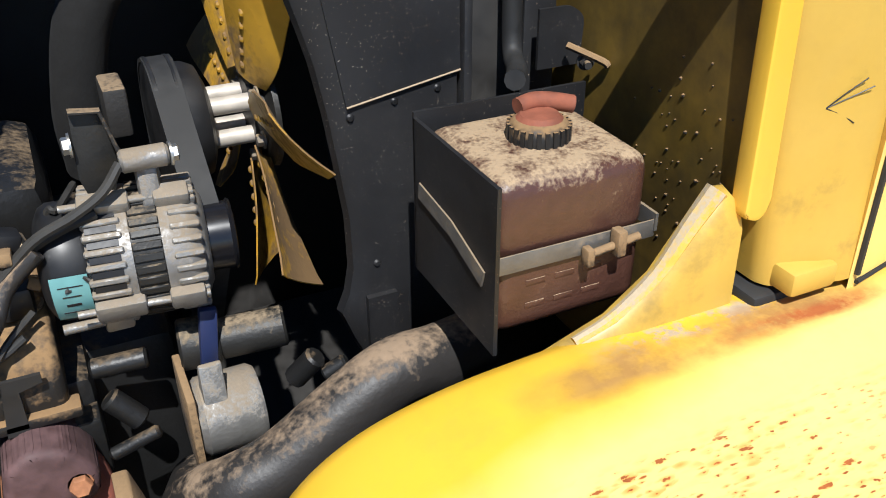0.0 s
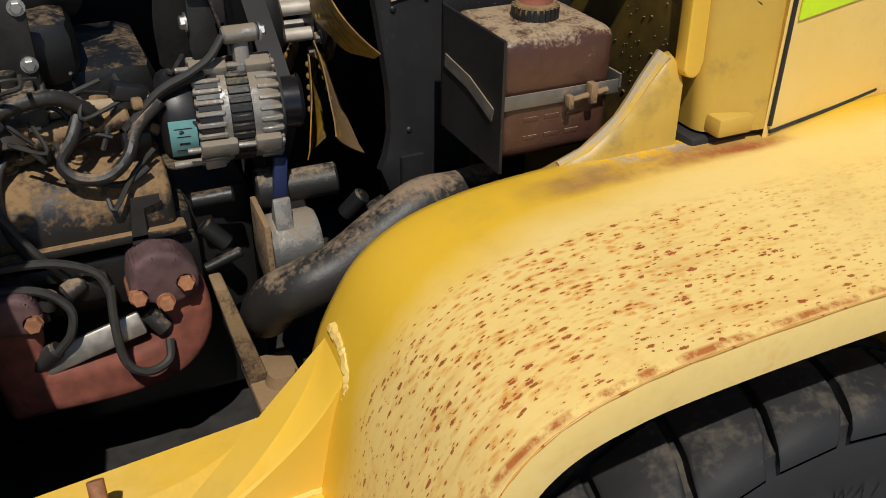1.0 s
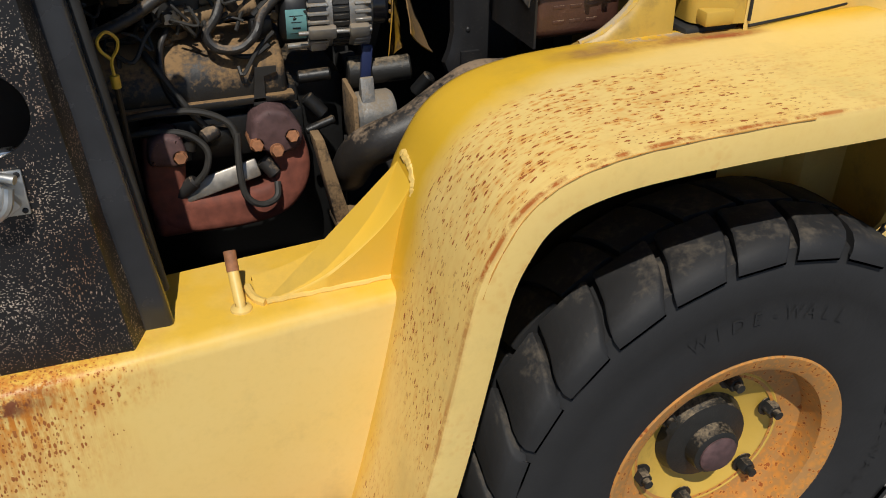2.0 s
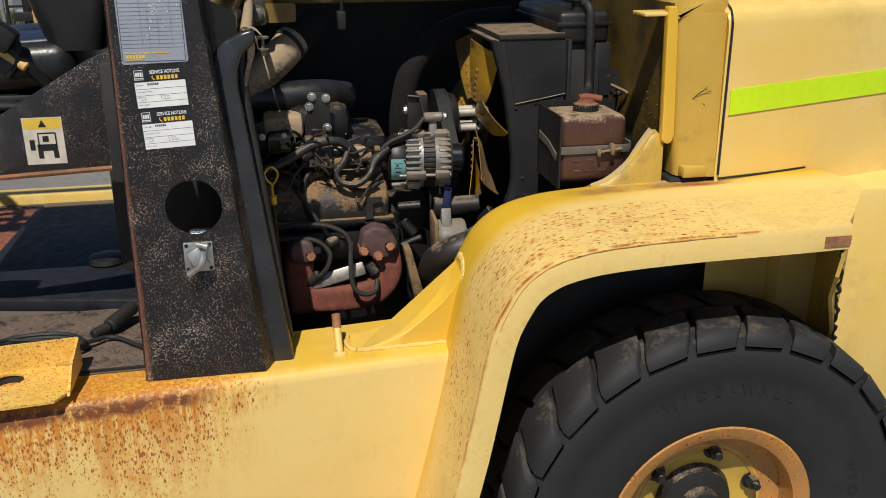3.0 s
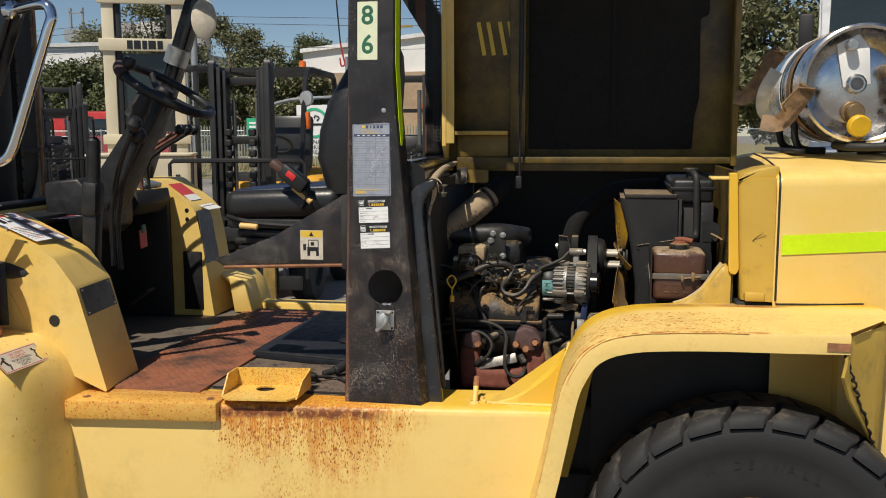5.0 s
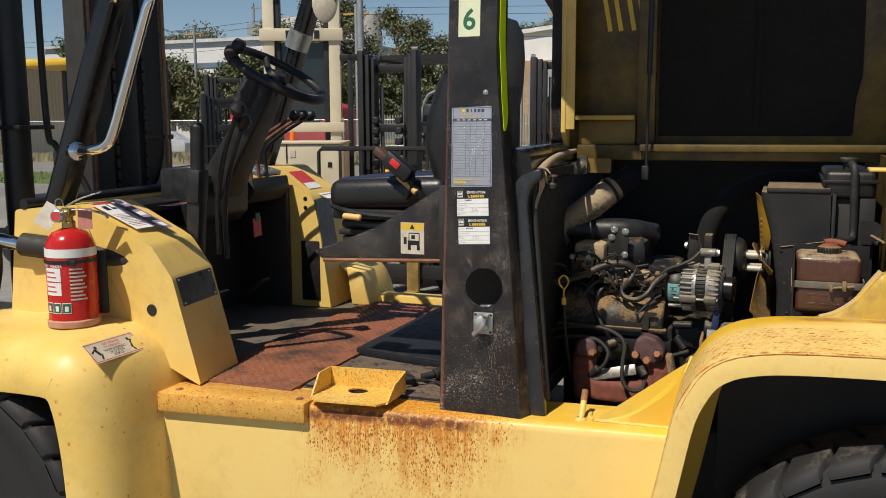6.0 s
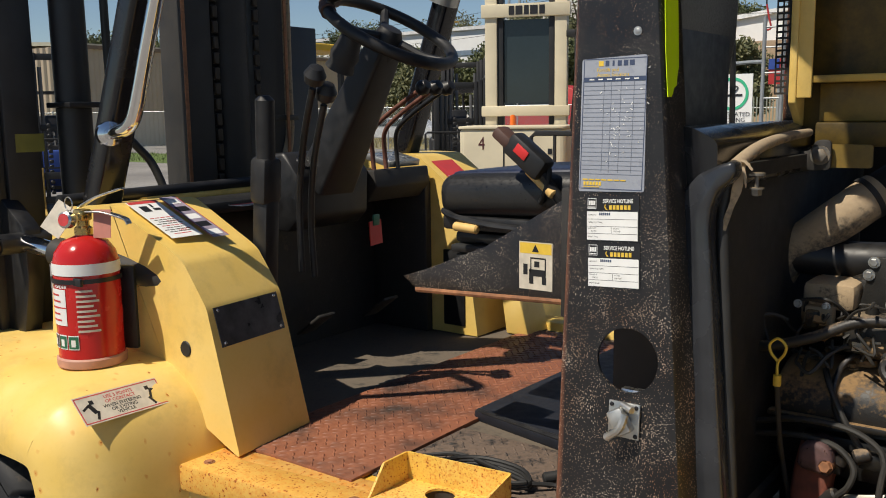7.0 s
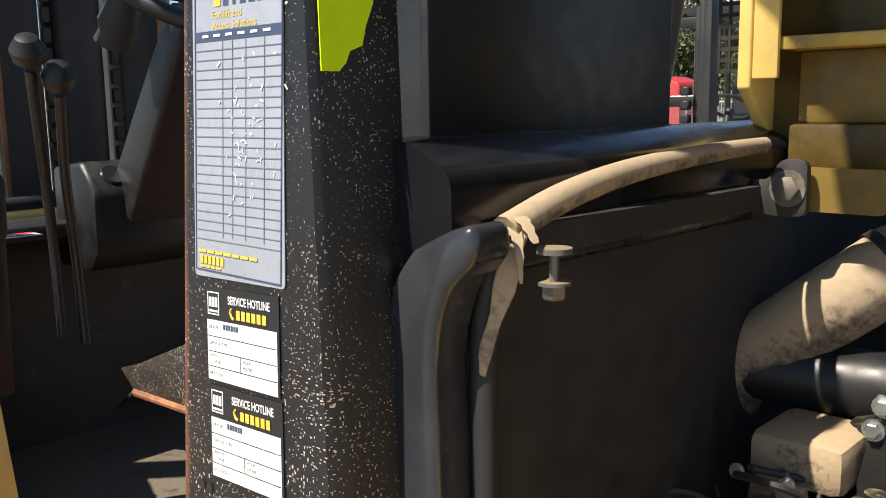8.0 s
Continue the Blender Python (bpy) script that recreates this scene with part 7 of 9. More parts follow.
# ---- fire extinguisher on the front mudguard ----
EX, EY, EZ = -1.168, -0.212, 1.067
ext = thing("fire_extinguisher", "red dry-powder fire extinguisher with white band standing on the mudguard", "extinguisher", (EX, EY, EZ))
T = Matrix.Translation((EX, EY, EZ))
R = 0.073
part("base_cup", lathe([(0, 0), (R + 0.004, 0), (R + 0.005, 0.004), (R + 0.005, 0.018), (R + 0.001, 0.022), (R, 0.012), (0, 0.012)], 36, T), plain("salmon_base", (0.52, 0.26, 0.19), 0.6), ext, "faded pink plastic base")
body = part("cylinder", lathe([(0, 0.012), (R - 0.008, 0.012), (R, 0.02), (R, 0.235), (R - 0.006, 0.262), (R - 0.022, 0.285), (0.02, 0.298), (0.018, 0.31), (0, 0.31)], 48, T), RED_PAINT, ext)
part("white_band", lathe([(R + 0.0008, 0.214), (R + 0.0014, 0.214), (R + 0.0014, 0.240), (R + 0.0008, 0.240)], 48, T), WHITE, ext, "white band")
part("bracket_strap", merge(lathe([(R + 0.001, 0.196), (R + 0.004, 0.196), (R + 0.004, 0.206), (R + 0.001, 0.206)], 48, T), box(EX + 0.02, EX + 0.07, EY - 0.06, EY - 0.052, EZ + 0.192, EZ + 0.21, 0.002)), BLACK_SATIN, ext)


def wrap(a0, a1, z0, z1, lift):
    rows = []
    for k in range(9):
        a = radians(a0 + (a1 - a0) * k / 8)
        rows.append([Vector((EX + (R + lift) * math.cos(a), EY + (R + lift) * math.sin(a), EZ + z)) for z in (z0, z1)])
    return thick(grid(rows), 0.0004)


part("white_label", wrap(-118, -72, 0.10, 0.183, 0.0012), WHITE, ext, "white instruction panels")
for k in range(5):
    part("print_bar", wrap(-114, -84 - 3 * (k % 3), 0.110 + 0.0145 * k, 0.114 + 0.0145 * k, 0.0018), RED_INK, ext)
part("label_rule", wrap(-118, -72, 0.140, 0.1425, 0.0018), RED_INK, ext)
for k in range(9):
    part("print_bar", wrap(-52, -14 - 5 * (k % 3), 0.085 + 0.0115 * k, 0.090 + 0.0115 * k, 0.0012), AGED, ext)
for k, c in enumerate((GREY_PLATE, GREEN_INK, GREEN_INK)):
    part("pictogram", wrap(-118 + 23 * k, -98 + 23 * k, 0.045, 0.078, 0.0012), WHITE, ext)
    part("pictogram_field", wrap(-117 + 23 * k, -99 + 23 * k, 0.0475, 0.0755, 0.0018), c, ext)
    part("pictogram_mark", wrap(-112 + 23 * k, -104 + 23 * k, 0.052, 0.068, 0.0024), WHITE, ext)
for k, ch in enumerate("DRY POWDER"):
    a = radians(-119 + 5.4 * k)
    mm = Matrix.Translation((EX + (R + 0.0014) * math.cos(a), EY + (R + 0.0014) * math.sin(a), EZ + 0.189)) @ Matrix.Rotation(a + math.pi / 2, 4, "Z") @ Matrix.Rotation(radians(90), 4, "X")
    lettering("letter", ch, mm, 0.0105, WHITE, ext, "", None, 0.0003)
part("valve", merge(lathe([(0, 0.30), (0.02, 0.30), (0.02, 0.315), (0.014, 0.32), (0.014, 0.345), (0, 0.345)], 20, T), obox(T @ pose(0, 0, 0.345), 0.035, 0.03, 0.026, 0.005)), plain("brass", (0.55, 0.40, 0.16), 0.3, 0.9), ext, "brass valve")
part("gauge", lathe([(0, 0.014), (0.014, 0.014), (0.019, 0.010), (0.019, -0.006), (0, -0.006)], 24, along((EX - 0.012, EY - 0.030, EZ + 0.335), (EX + 0.012, EY - 0.10, EZ + 0.345))), STEEL, ext, "round pressure gauge")
part("gauge_face", lathe([(0, 0.0148), (0.0145, 0.0145)], 24, along((EX - 0.012, EY - 0.030, EZ + 0.335), (EX + 0.012, EY - 0.10, EZ + 0.345))), RED_INK, ext)
part("lever_lower", sweep(smooth_path([(EX + 0.0, EY, EZ + 0.352), (EX + 0.05, EY + 0.02, EZ + 0.352), (EX + 0.095, EY + 0.045, EZ + 0.338), (EX + 0.105, EY + 0.05, EZ + 0.325)], 5), rounded([(-0.011, -0.002), (0.011, -0.002), (0.011, 0.002), (-0.011, 0.002)], 0.001, 1)), STEEL, ext, "bright carrying handle")
part("lever_upper", sweep(smooth_path([(EX - 0.01, EY, EZ + 0.362), (EX + 0.03, EY + 0.02, EZ + 0.385), (EX + 0.085, EY + 0.05, EZ + 0.405)], 5), rounded([(-0.011, -0.002), (0.011, -0.002), (0.011, 0.002), (-0.011, 0.002)], 0.001, 1)), STEEL, ext)
part("pin_ring", tube([(EX - 0.004 + 0.016 * math.cos(a), EY - 0.03, EZ + 0.372 + 0.016 * math.sin(a)) for a in [2 * math.pi * k / 14 for k in range(15)]], 0.0014, 6, False), STEEL, ext)
part("service_tag", obox(pose(EX - 0.05, EY - 0.03, EZ + 0.335, 70, 30, 20), 0.055, 0.075, 0.0012), AGED, ext, "cardboard service tag")
part("red_tag", obox(pose(EX + 0.045, EY + 0.02, EZ + 0.325, 82, 0, 30), 0.042, 0.065, 0.0012), plain("pink_card", (0.55, 0.22, 0.17), 0.6), ext)
part("bracket_back", obox(pose(EX + 0.03, EY + 0.075, EZ + 0.12, 0, 0, 25), 0.06, 0.012, 0.20, 0.003), BLACK_SATIN, ext)

# ---- gas cylinder on the counterweight ----
GX, GZ, GR = 1.510, 1.832, 0.176
gas = thing("gas_cylinder", "stainless LPG cylinder strapped on a cradle above the counterweight", "gas cylinder", (GX, 0.7, 1.62))
gm = Matrix.Translation((GX, 0.0, GZ)) @ Matrix.Rotation(radians(-90), 4, "X")
tank = part("tank", lathe([(0, 0.335), (0.08, 0.338), (0.14, 0.352), (0.172, 0.378), (GR, 0.42), (GR, 0.60), (GR + 0.003, 0.603), (GR + 0.003, 0.617), (GR, 0.62), (GR, 1.02), (0.17, 1.07), (0.10, 1.10), (0, 1.11)], 64, gm), STAINLESS, gas)
part("collar", lathe([(GR - 0.012, 0.29), (GR - 0.004, 0.285), (GR + 0.003, 0.29), (GR + 0.003, 0.42), (GR - 0.002, 0.42), (GR - 0.006, 0.30)], 64, gm, True), STAINLESS, gas, "bright rolled collar")
def on_end(u, v, d):
    return Vector((GX + u, 0.338 - d, GZ + v))


part("valve_plate", prism([(GX - 0.075, GZ + 0.12), (GX - 0.012, GZ + 0.15), (GX + 0.02, GZ + 0.11), (GX + 0.028, GZ + 0.0), (GX - 0.05, GZ - 0.01)], "y", 0.325, 0.331, 0.001), WHITE, gas, "white valve plate")
part("gauge", lathe([(0, 0.03), (0.024, 0.03), (0.03, 0.024), (0.03, 0.0), (0, 0)], 24, along(on_end(-0.015, 0.0, 0), on_end(-0.015, 0.0, 0.1))), STEEL, gas, "round contents gauge")
part("gauge_glass", lathe([(0, 0.031), (0.019, 0.0305)], 20, along(on_end(-0.015, 0.0, 0), on_end(-0.015, 0.0, 0.1))), GREY_PLATE, gas)
part("relief_valve", merge(rod(on_end(-0.035, 0.115, 0), on_end(-0.035, 0.115, 0.05), 0.017, 16, 0.003)), GALV, gas)
part("service_valve", merge(rod(on_end(-0.02, -0.085, 0), on_end(-0.02, -0.085, 0.06), 0.026, 20, 0.003), rod(on_end(-0.02, -0.085, 0.0), on_end(-0.02, -0.085, 0.02), 0.034, 20, 0.003)), plain("old_brass", (0.36, 0.24, 0.12), 0.4, 0.8), gas, "brass filler valve")
part("filler_cap", lathe([(0, 0.022), (0.03, 0.022), (0.034, 0.018), (0.034, 0.0), (0, 0)], 14, along(on_end(-0.012, -0.125, 0.05), on_end(0.0, -0.14, 0.12))), plain("yellow_plastic", (0.85, 0.50, 0.02), 0.45), gas, "yellow plastic cap")
part("outlet_valve", merge(rod(on_end(0.075, 0.04, 0), on_end(0.075, 0.04, 0.05), 0.022, 16, 0.003), rod(on_end(0.085, 0.04, 0.05), on_end(0.10, -0.06, 0.05), 0.017, 14, 0.003), obox(pose(GX + 0.10, 0.30, GZ - 0.05), 0.035, 0.03, 0.05, 0.006)), plain("dull_brass", (0.30, 0.21, 0.11), 0.45, 0.7), gas)
part("gas_hose", tube([on_end(0.10, -0.09, 0.05), on_end(0.12, -0.15, 0.06), on_end(0.08, -0.185, 0.08), on_end(-0.02, -0.19, 0.05), on_end(-0.06, -0.185, -0.02)], 0.013, 10), RUBBER, gas, "black gas hose")
for y in (0.52, 0.78):
    for s in (-1, 1):
        part("cradle_leg", tube([(GX + s * 0.148, y, GZ - 0.10), (GX + s * 0.145, y, GZ - 0.165), (GX + s * 0.12, y, 1.632), (GX + s * 0.05, y, 1.626)], 0.012, 8), BLACK_SATIN, gas, "black cradle leg")
for x in (GX - 0.15, GX + 0.12):
    part("cradle_rail", box(x - 0.02, x + 0.02, 0.42, 0.95, 1.620, 1.634, 0.003), BLACK_SATIN, gas)
for y0, y1, flip in ((0.455, 0.515, 0), (0.64, 0.70, 1)):
    rows = []
    for k in range(22):
        a = radians(100 + 190 * k / 21)
        rows.append([Vector((GX + (GR + 0.006) * math.cos(a), y, GZ + (GR + 0.006) * math.sin(a))) for y in (y0, y1)])
    part("strap", thick(grid(rows), 0.002), STRAP_STEEL if not flip else WHITE, gas, "rust-spotted steel strap")
# two open over-centre latches and the loose strap, bowed out from the tank
def ribbon(points, wide, y, lean):
    pts = smooth_path([(x, y + lean * k / (len(points) - 1), z) for k, (x, z) in enumerate(points)], 4)
    rows = []
    for k, p in enumerate(pts):
        d = (pts[min(k + 1, len(pts) - 1)] - pts[max(k - 1, 0)]).normalized()
        side = d.cross(Vector((0.2, -1.0, 0.25))).normalized() * wide / 2
        rows.append([p - side, p, p + side])
    return thick(grid(rows), 0.004), pts


for points, wide, y, lean in (([(1.300, 1.945), (1.264, 1.897), (1.238, 1.845), (1.203, 1.803), (1.170, 1.805)], 0.050, 0.50, 0.04), ([(1.342, 1.815), (1.306, 1.757), (1.272, 1.715), (1.222, 1.716)], 0.052, 0.262, 0.05)):
    bm, pts = ribbon(points, wide, y, lean)
    latch = part("strap_latch", bm, STRAP_STEEL, gas, "open rusty over-centre latch")
    p, q = pts[0], pts[3]
    part("latch_wire", tube([p + Vector((0.02, -0.02, 0)), p + Vector((-0.03, -0.03, 0.005)), q + Vector((-0.045, -0.03, 0.0)), q + Vector((-0.03, -0.01, -0.02))], 0.0035, 6, False), STRAP_STEEL, latch)
    part("latch_lip", obox(Matrix.Translation(p + Vector((0, -0.008, 0.004))) @ Matrix.Rotation(radians(35), 4, "Y"), wide, 0.02, 0.010, 0.003), STRAP_STEEL, latch)
bm, pts = ribbon([(1.285, 1.885), (1.252, 1.82), (1.250, 1.758), (1.285, 1.722)], 0.042, 0.45, 0.03)
part("loose_strap", bm, GALV, gas, "loose bright strap end")

# ---- yard ----
def asphalt():
    m = Mat("worn_yard_asphalt", 0.9)
    fine, mid, big = m.noise(180, 5), m.noise(14, 6), m.noise(0.35, 5)
    col = m.mix(m.ramp(big, 0.35, 0.65), (0.17, 0.16, 0.15), (0.27, 0.255, 0.235))
    col = m.mix(m.ramp(mid, 0.45, 0.7, 0, 0.5), col, (0.11, 0.10, 0.095))
    m.colour(m.mix(m.ramp(fine, 0.55, 0.75, 0, 0.4), col, (0.36, 0.34, 0.31)))
    return m.bump(m.math("ADD", fine, mid), 0.5, 0.004).m


ASPHALT = asphalt()
GRASS_SOIL = plain("dry_grass_ground", (0.24, 0.20, 0.085), 0.95, vary=0.4, scale=6, bump=0.4)
bm = bmesh.new()
bmesh.ops.create_grid(bm, x_segments=60, y_segments=60, size=600)
whole("ground", bm, ASPHALT, "worn grey yard surface", "ground", kind="structure")

# ---- stickers and lettering on the truck ----
POST_M = Matrix.Translation((0, lean_y(1.5), 1.5)) @ Matrix(((1, 0, 0, 0), (0, 0.06, -0.998, 0), (0, 0.998, 0.06, 0), (0, 0, 0, 1)))


def on_post(x, z, d=0.0):
    """A pose on the post's outer face: x along the truck, y up, z outwards."""
    return POST_M @ Matrix.Translation((x, z - 1.5, 0.0005 + d))


def bars(name, m, x, y, w, h, mat, parent, n=1, gap=0.25, d=0.0012):
    """Plain bars in place of words; n pieces in a line of width w."""
    k = w / n
    for i in range(n):
        part(name, plate(m @ Matrix.Translation((x - w / 2 + k * (i + 0.5), y, d)), k * (1 - gap), h, 0.0003), mat, parent)


# service record sheet
sheet_m = on_post(0.056, 1.609)
sheet = part("record_sheet", turned(prism(rounded([(-0.059, -0.111), (0.059, -0.108), (0.054, 0.111), (-0.061, 0.107)], 0.004, 3), "z", 0.0, 0.0007), sheet_m), SHEET, post, "grey-blue service record sheet with a ruled table")
part("sheet_border", merge(*[plate(sheet_m @ Matrix.Translation((x, y, 0.0009)), w, h, 0.0003) for x, y, w, h in ((0, -0.1055, 0.110, 0.0012), (0, 0.1065, 0.108, 0.0012), (-0.0568, 0, 0.0012, 0.212), (0.0545, 0, 0.0012, 0.212))]), NAVY_INK, sheet)
part("table_head", plate(sheet_m @ Matrix.Translation((-0.001, 0.0735, 0.0009)), 0.110, 0.0075, 0.0003), NAVY_INK, sheet)
for k in range(21):
    part("rule", plate(sheet_m @ Matrix.Translation((-0.001, 0.0630 - 0.0072 * k, 0.0009)), 0.109, 0.0006, 0.0003), FADED_INK, sheet)
for x in (-0.019, -0.006, 0.011, 0.034):
    part("rule", plate(sheet_m @ Matrix.Translation((x, -0.004, 0.0009)), 0.0006, 0.148, 0.0003), FADED_INK, sheet)
for k, w in enumerate((0.010, 0.008, 0.004, 0.008, 0.009, 0.010)):   # name of the firm as plain bars
    part("name_bar", plate(sheet_m @ Matrix.Translation((-0.026 + 0.011 * k, 0.099, 0.0009)), w * 0.85, 0.0085, 0.0003), YELLOW_INK if k == 0 else NAVY_INK, sheet)
lettering("sheet_text_line", "Forklift and", sheet_m @ Matrix.Translation((-0.014, 0.0885, 0.0011)), 0.0085, YELLOW_INK, sheet)
lettering("sheet_text_line", "Access Solutions", sheet_m @ Matrix.Translation((-0.004, 0.0805, 0.0011)), 0.0085, YELLOW_INK, sheet)
bars("print_bar", sheet_m, -0.013, -0.0905, 0.080, 0.0022, YELLOW_INK, sheet, 7, 0.15)
bars("print_bar", sheet_m, -0.034, -0.097, 0.034, 0.0062, YELLOW_INK, sheet, 6, 0.3)
bars("print_bar", sheet_m, -0.036, -0.1025, 0.030, 0.0016, YELLOW_INK, sheet, 4, 0.15)
bars("print_bar", sheet_m, -0.002, 0.0735, 0.095, 0.002, WHITE, sheet, 6, 0.45, 0.0014)
random.seed(6)
bm = merge(*[plate(sheet_m @ Matrix.Translation((random.gauss(0.012, 0.016), random.gauss(0.005, 0.028), 0.0012)) @ Matrix.Rotation(random.uniform(0, 3), 4, "Z"), random.uniform(0.001, 0.005), random.uniform(0.0006, 0.0016), 0.0002) for k in range(60)])
part("scuff", bm, WHITE, sheet)["kind"] = "stuff"
# two service cards
for cx, cz, lean in ((0.0605, 1.4555, 4.0), (0.066, 1.378, 4.5)):
    m = on_post(cx, cz) @ Matrix.Rotation(radians(lean * 0.6), 4, "Z")
    card = part("service_card", plate(m, 0.0965, 0.0745, 0.0006), INK, post, "black and white service-hotline sticker")
    part("card_field", plate(m @ Matrix.Translation((0, -0.0125, 0.0006)), 0.0915, 0.0475, 0.0003), WHITE, card)
    part("logo_frame", merge(*[plate(m @ Matrix.Translation((-0.0365 + x, 0.0245 + y, 0.0007)), w, h, 0.0003) for x, y, w, h in ((0, 0.0085, 0.0155, 0.0009), (0, -0.0085, 0.0155, 0.0009), (-0.0075, 0, 0.0009, 0.0175), (0.0075, 0, 0.0009, 0.0175))]), WHITE, card)
    bars("logo_bar", m, -0.0365, 0.0255, 0.0125, 0.0075, WHITE, card, 3, 0.2, 0.0008)
    bars("logo_bar", m, -0.0365, 0.0185, 0.0125, 0.0016, WHITE, card, 1, 0.0, 0.0008)
    lettering("card_text_line", "SERVICE HOTLINE", m @ Matrix.Translation((0.0105, 0.0283, 0.0008)), 0.0088, WHITE, card, "", 0.054, 0.0002)
    part("handset", tube([m @ Vector((-0.0115, 0.0225, 0.001)), m @ Vector((-0.0128, 0.0195, 0.001)), m @ Vector((-0.011, 0.0160, 0.001)), m @ Vector((-0.0085, 0.0145, 0.001))], 0.0010, 6), YELLOW_INK, card)
    bars("number_bar", m, 0.014, 0.0182, 0.040, 0.0072, YELLOW_INK, card, 6, 0.28, 0.0008)
    for y in (-0.0015, -0.0135, -0.0255):
        part("rule", plate(m @ Matrix.Translation((0, y, 0.0009)), 0.0905, 0.0006, 0.0002), INK, card)
    part("rule", plate(m @ Matrix.Translation((-0.001, -0.0195, 0.0009)), 0.0006, 0.012, 0.0002), INK, card)
    for text, x, y, w in (("DEALER:", -0.036, 0.0055, 0.014), ("SERVICE TYPE:", -0.0295, -0.0070, 0.026), ("SERVICE", -0.0365, -0.0168, 0.015), ("DATE:", -0.033, -0.0215, 0.010), ("HOUR", 0.0075, -0.0168, 0.010), ("METRE:", 0.009, -0.0215, 0.013), ("NEXT DUE:", -0.034, -0.0310, 0.019)):
        lettering("card_text_line", text, m @ Matrix.Translation((x, y, 0.001)), 0.0034, INK, card, "", w)
    bars("name_bar", m, -0.013, 0.0072, 0.021, 0.0042, NAVY_INK, card, 6, 0.3, 0.001)
# fleet number plates
for ch, z in (("8", 2.037), ("6", 1.951)):
    m = on_post(0.041, z)
    num = part("number_plate", plate(m, 0.062, 0.086, 0.0008), GLOW_NUMBER, post, "pale green number plate")
    lettering("numeral", ch, m @ Matrix.Translation((0, 0, 0.001)), 0.078, GREEN_INK, num, "", None, 0.0015)
part("post_screw", bolt(on_post(0.092, 1.757) @ Vector((0, 0, 0)), (0, -1, 0), 0.005, 0.003), GALV, post)
for x, z in ((0.005, 1.327), (0.016, 1.327), (0.058, 1.075), (0.105, 1.09), (0.118, 1.07), (0.06, 0.955)):
    part("bolt_hole", lathe([(0, 0.0006), (0.0042, 0.0006)], 12, on_post(x, z)), INK, post)
latch = part("latch", merge(obox(on_post(0.099, 1.123, 0.003), 0.056, 0.060, 0.005, 0.002), obox(on_post(0.098, 1.123, 0.016) @ Matrix.Rotation(radians(30), 4, "Z"), 0.030, 0.044, 0.020, 0.005), rod(on_post(0.098, 1.15, 0.01) @ Vector((0, 0, 0)), on_post(0.120, 1.146, 0.02) @ Vector((0, 0, 0)), 0.006), tube([on_post(0.112, 1.14, 0.028).translation, on_post(0.104, 1.115, 0.032).translation, on_post(0.078, 1.094, 0.024).translation], 0.0065, 8)), GALV, post, "scratched metal door latch")
for u in (-0.022, 0.022):
    for w in (-0.024, 0.024):
        part("latch_screw", lathe([(0, 0.003), (0.0032, 0.002), (0.004, 0)], 10, on_post(0.099 + u, 1.123 + w, 0.0055)), INK, latch)
part("latch_glint", obox(on_post(0.105, 1.166, -0.02), 0.045, 0.014, 0.02, 0.005), STEEL, post)

# passenger warning on the hip guard
m = Matrix.Translation((-0.206, 0.1955, 1.322)) @ Matrix.Rotation(radians(90), 4, "X")
pw = part("warning_sticker", plate(m, 0.078, 0.098, 0.0006), AGED, arm, "scuffed yellow and cream warning sticker")
part("sticker_head", plate(m @ Matrix.Translation((0, 0.036, 0.0006)), 0.074, 0.022, 0.0003), YELLOW_INK, pw)
part("warning_triangle", turned(prism([(-0.008, -0.007), (0.008, -0.007), (0, 0.008)], "z", 0.001, 0.0014), m @ Matrix.Translation((0, 0.036, 0))), INK, pw)
part("pictogram", merge(*[plate(m @ Matrix.Translation((x, y, 0.0007)), w, h, 0.0003) for x, y, w, h in ((0.006, 0.016, 0.036, 0.003), (-0.011, 0.001, 0.0025, 0.03), (0.023, -0.002, 0.003, 0.034), (0.004, -0.014, 0.038, 0.014), (-0.010, -0.029, 0.010, 0.016), (0.020, -0.029, 0.010, 0.016), (0.003, 0.004, 0.012, 0.012), (-0.024, -0.008, 0.010, 0.022))]), INK, pw)

# three-points-of-contact sign on the front mudguard
c = Vector((-0.972, -0.27, 1.019))
ux = Vector((-0.005, 0.208, -0.005)).normalized()
un = Vector((0.68, -0.03, 0.74))
un = (un - ux * un.dot(ux)).normalized()
uy = un.cross(ux)
if uy.z < 0:
    uy = -uy
m = Matrix(((ux.x, uy.x, un.x, c.x), (ux.y, uy.y, un.y, c.y), (ux.z, uy.z, un.z, c.z), (0, 0, 0, 1))) @ Matrix.Translation((0, 0, 0.003))
sign = part("step_sign", plate(m, 0.208, 0.072, 0.0008), AGED, truck, "worn three-points-of-contact sign")
part("sign_border", merge(*[plate(m @ Matrix.Translation((x, y, 0.0008)), w, h, 0.0003) for x, y, w, h in ((0, 0.032, 0.203, 0.0022), (0, -0.032, 0.203, 0.0022), (-0.101, 0, 0.0022, 0.066), (0.101, 0, 0.0022, 0.066))]), RED_INK, sign)
for text, y, mat in (("USE 3 POINTS", 0.021, RED_INK), ("OF CONTACT", 0.0095, RED_INK), ("WHEN ENTERING", -0.002, INK), ("OR EXITING", -0.0125, INK), ("VEHICLE", -0.0225, INK)):
    lettering("sign_text_line", text, m @ Matrix.Translation((0, y, 0.0011)), 0.0115, mat, sign, "", None, 0.0002)
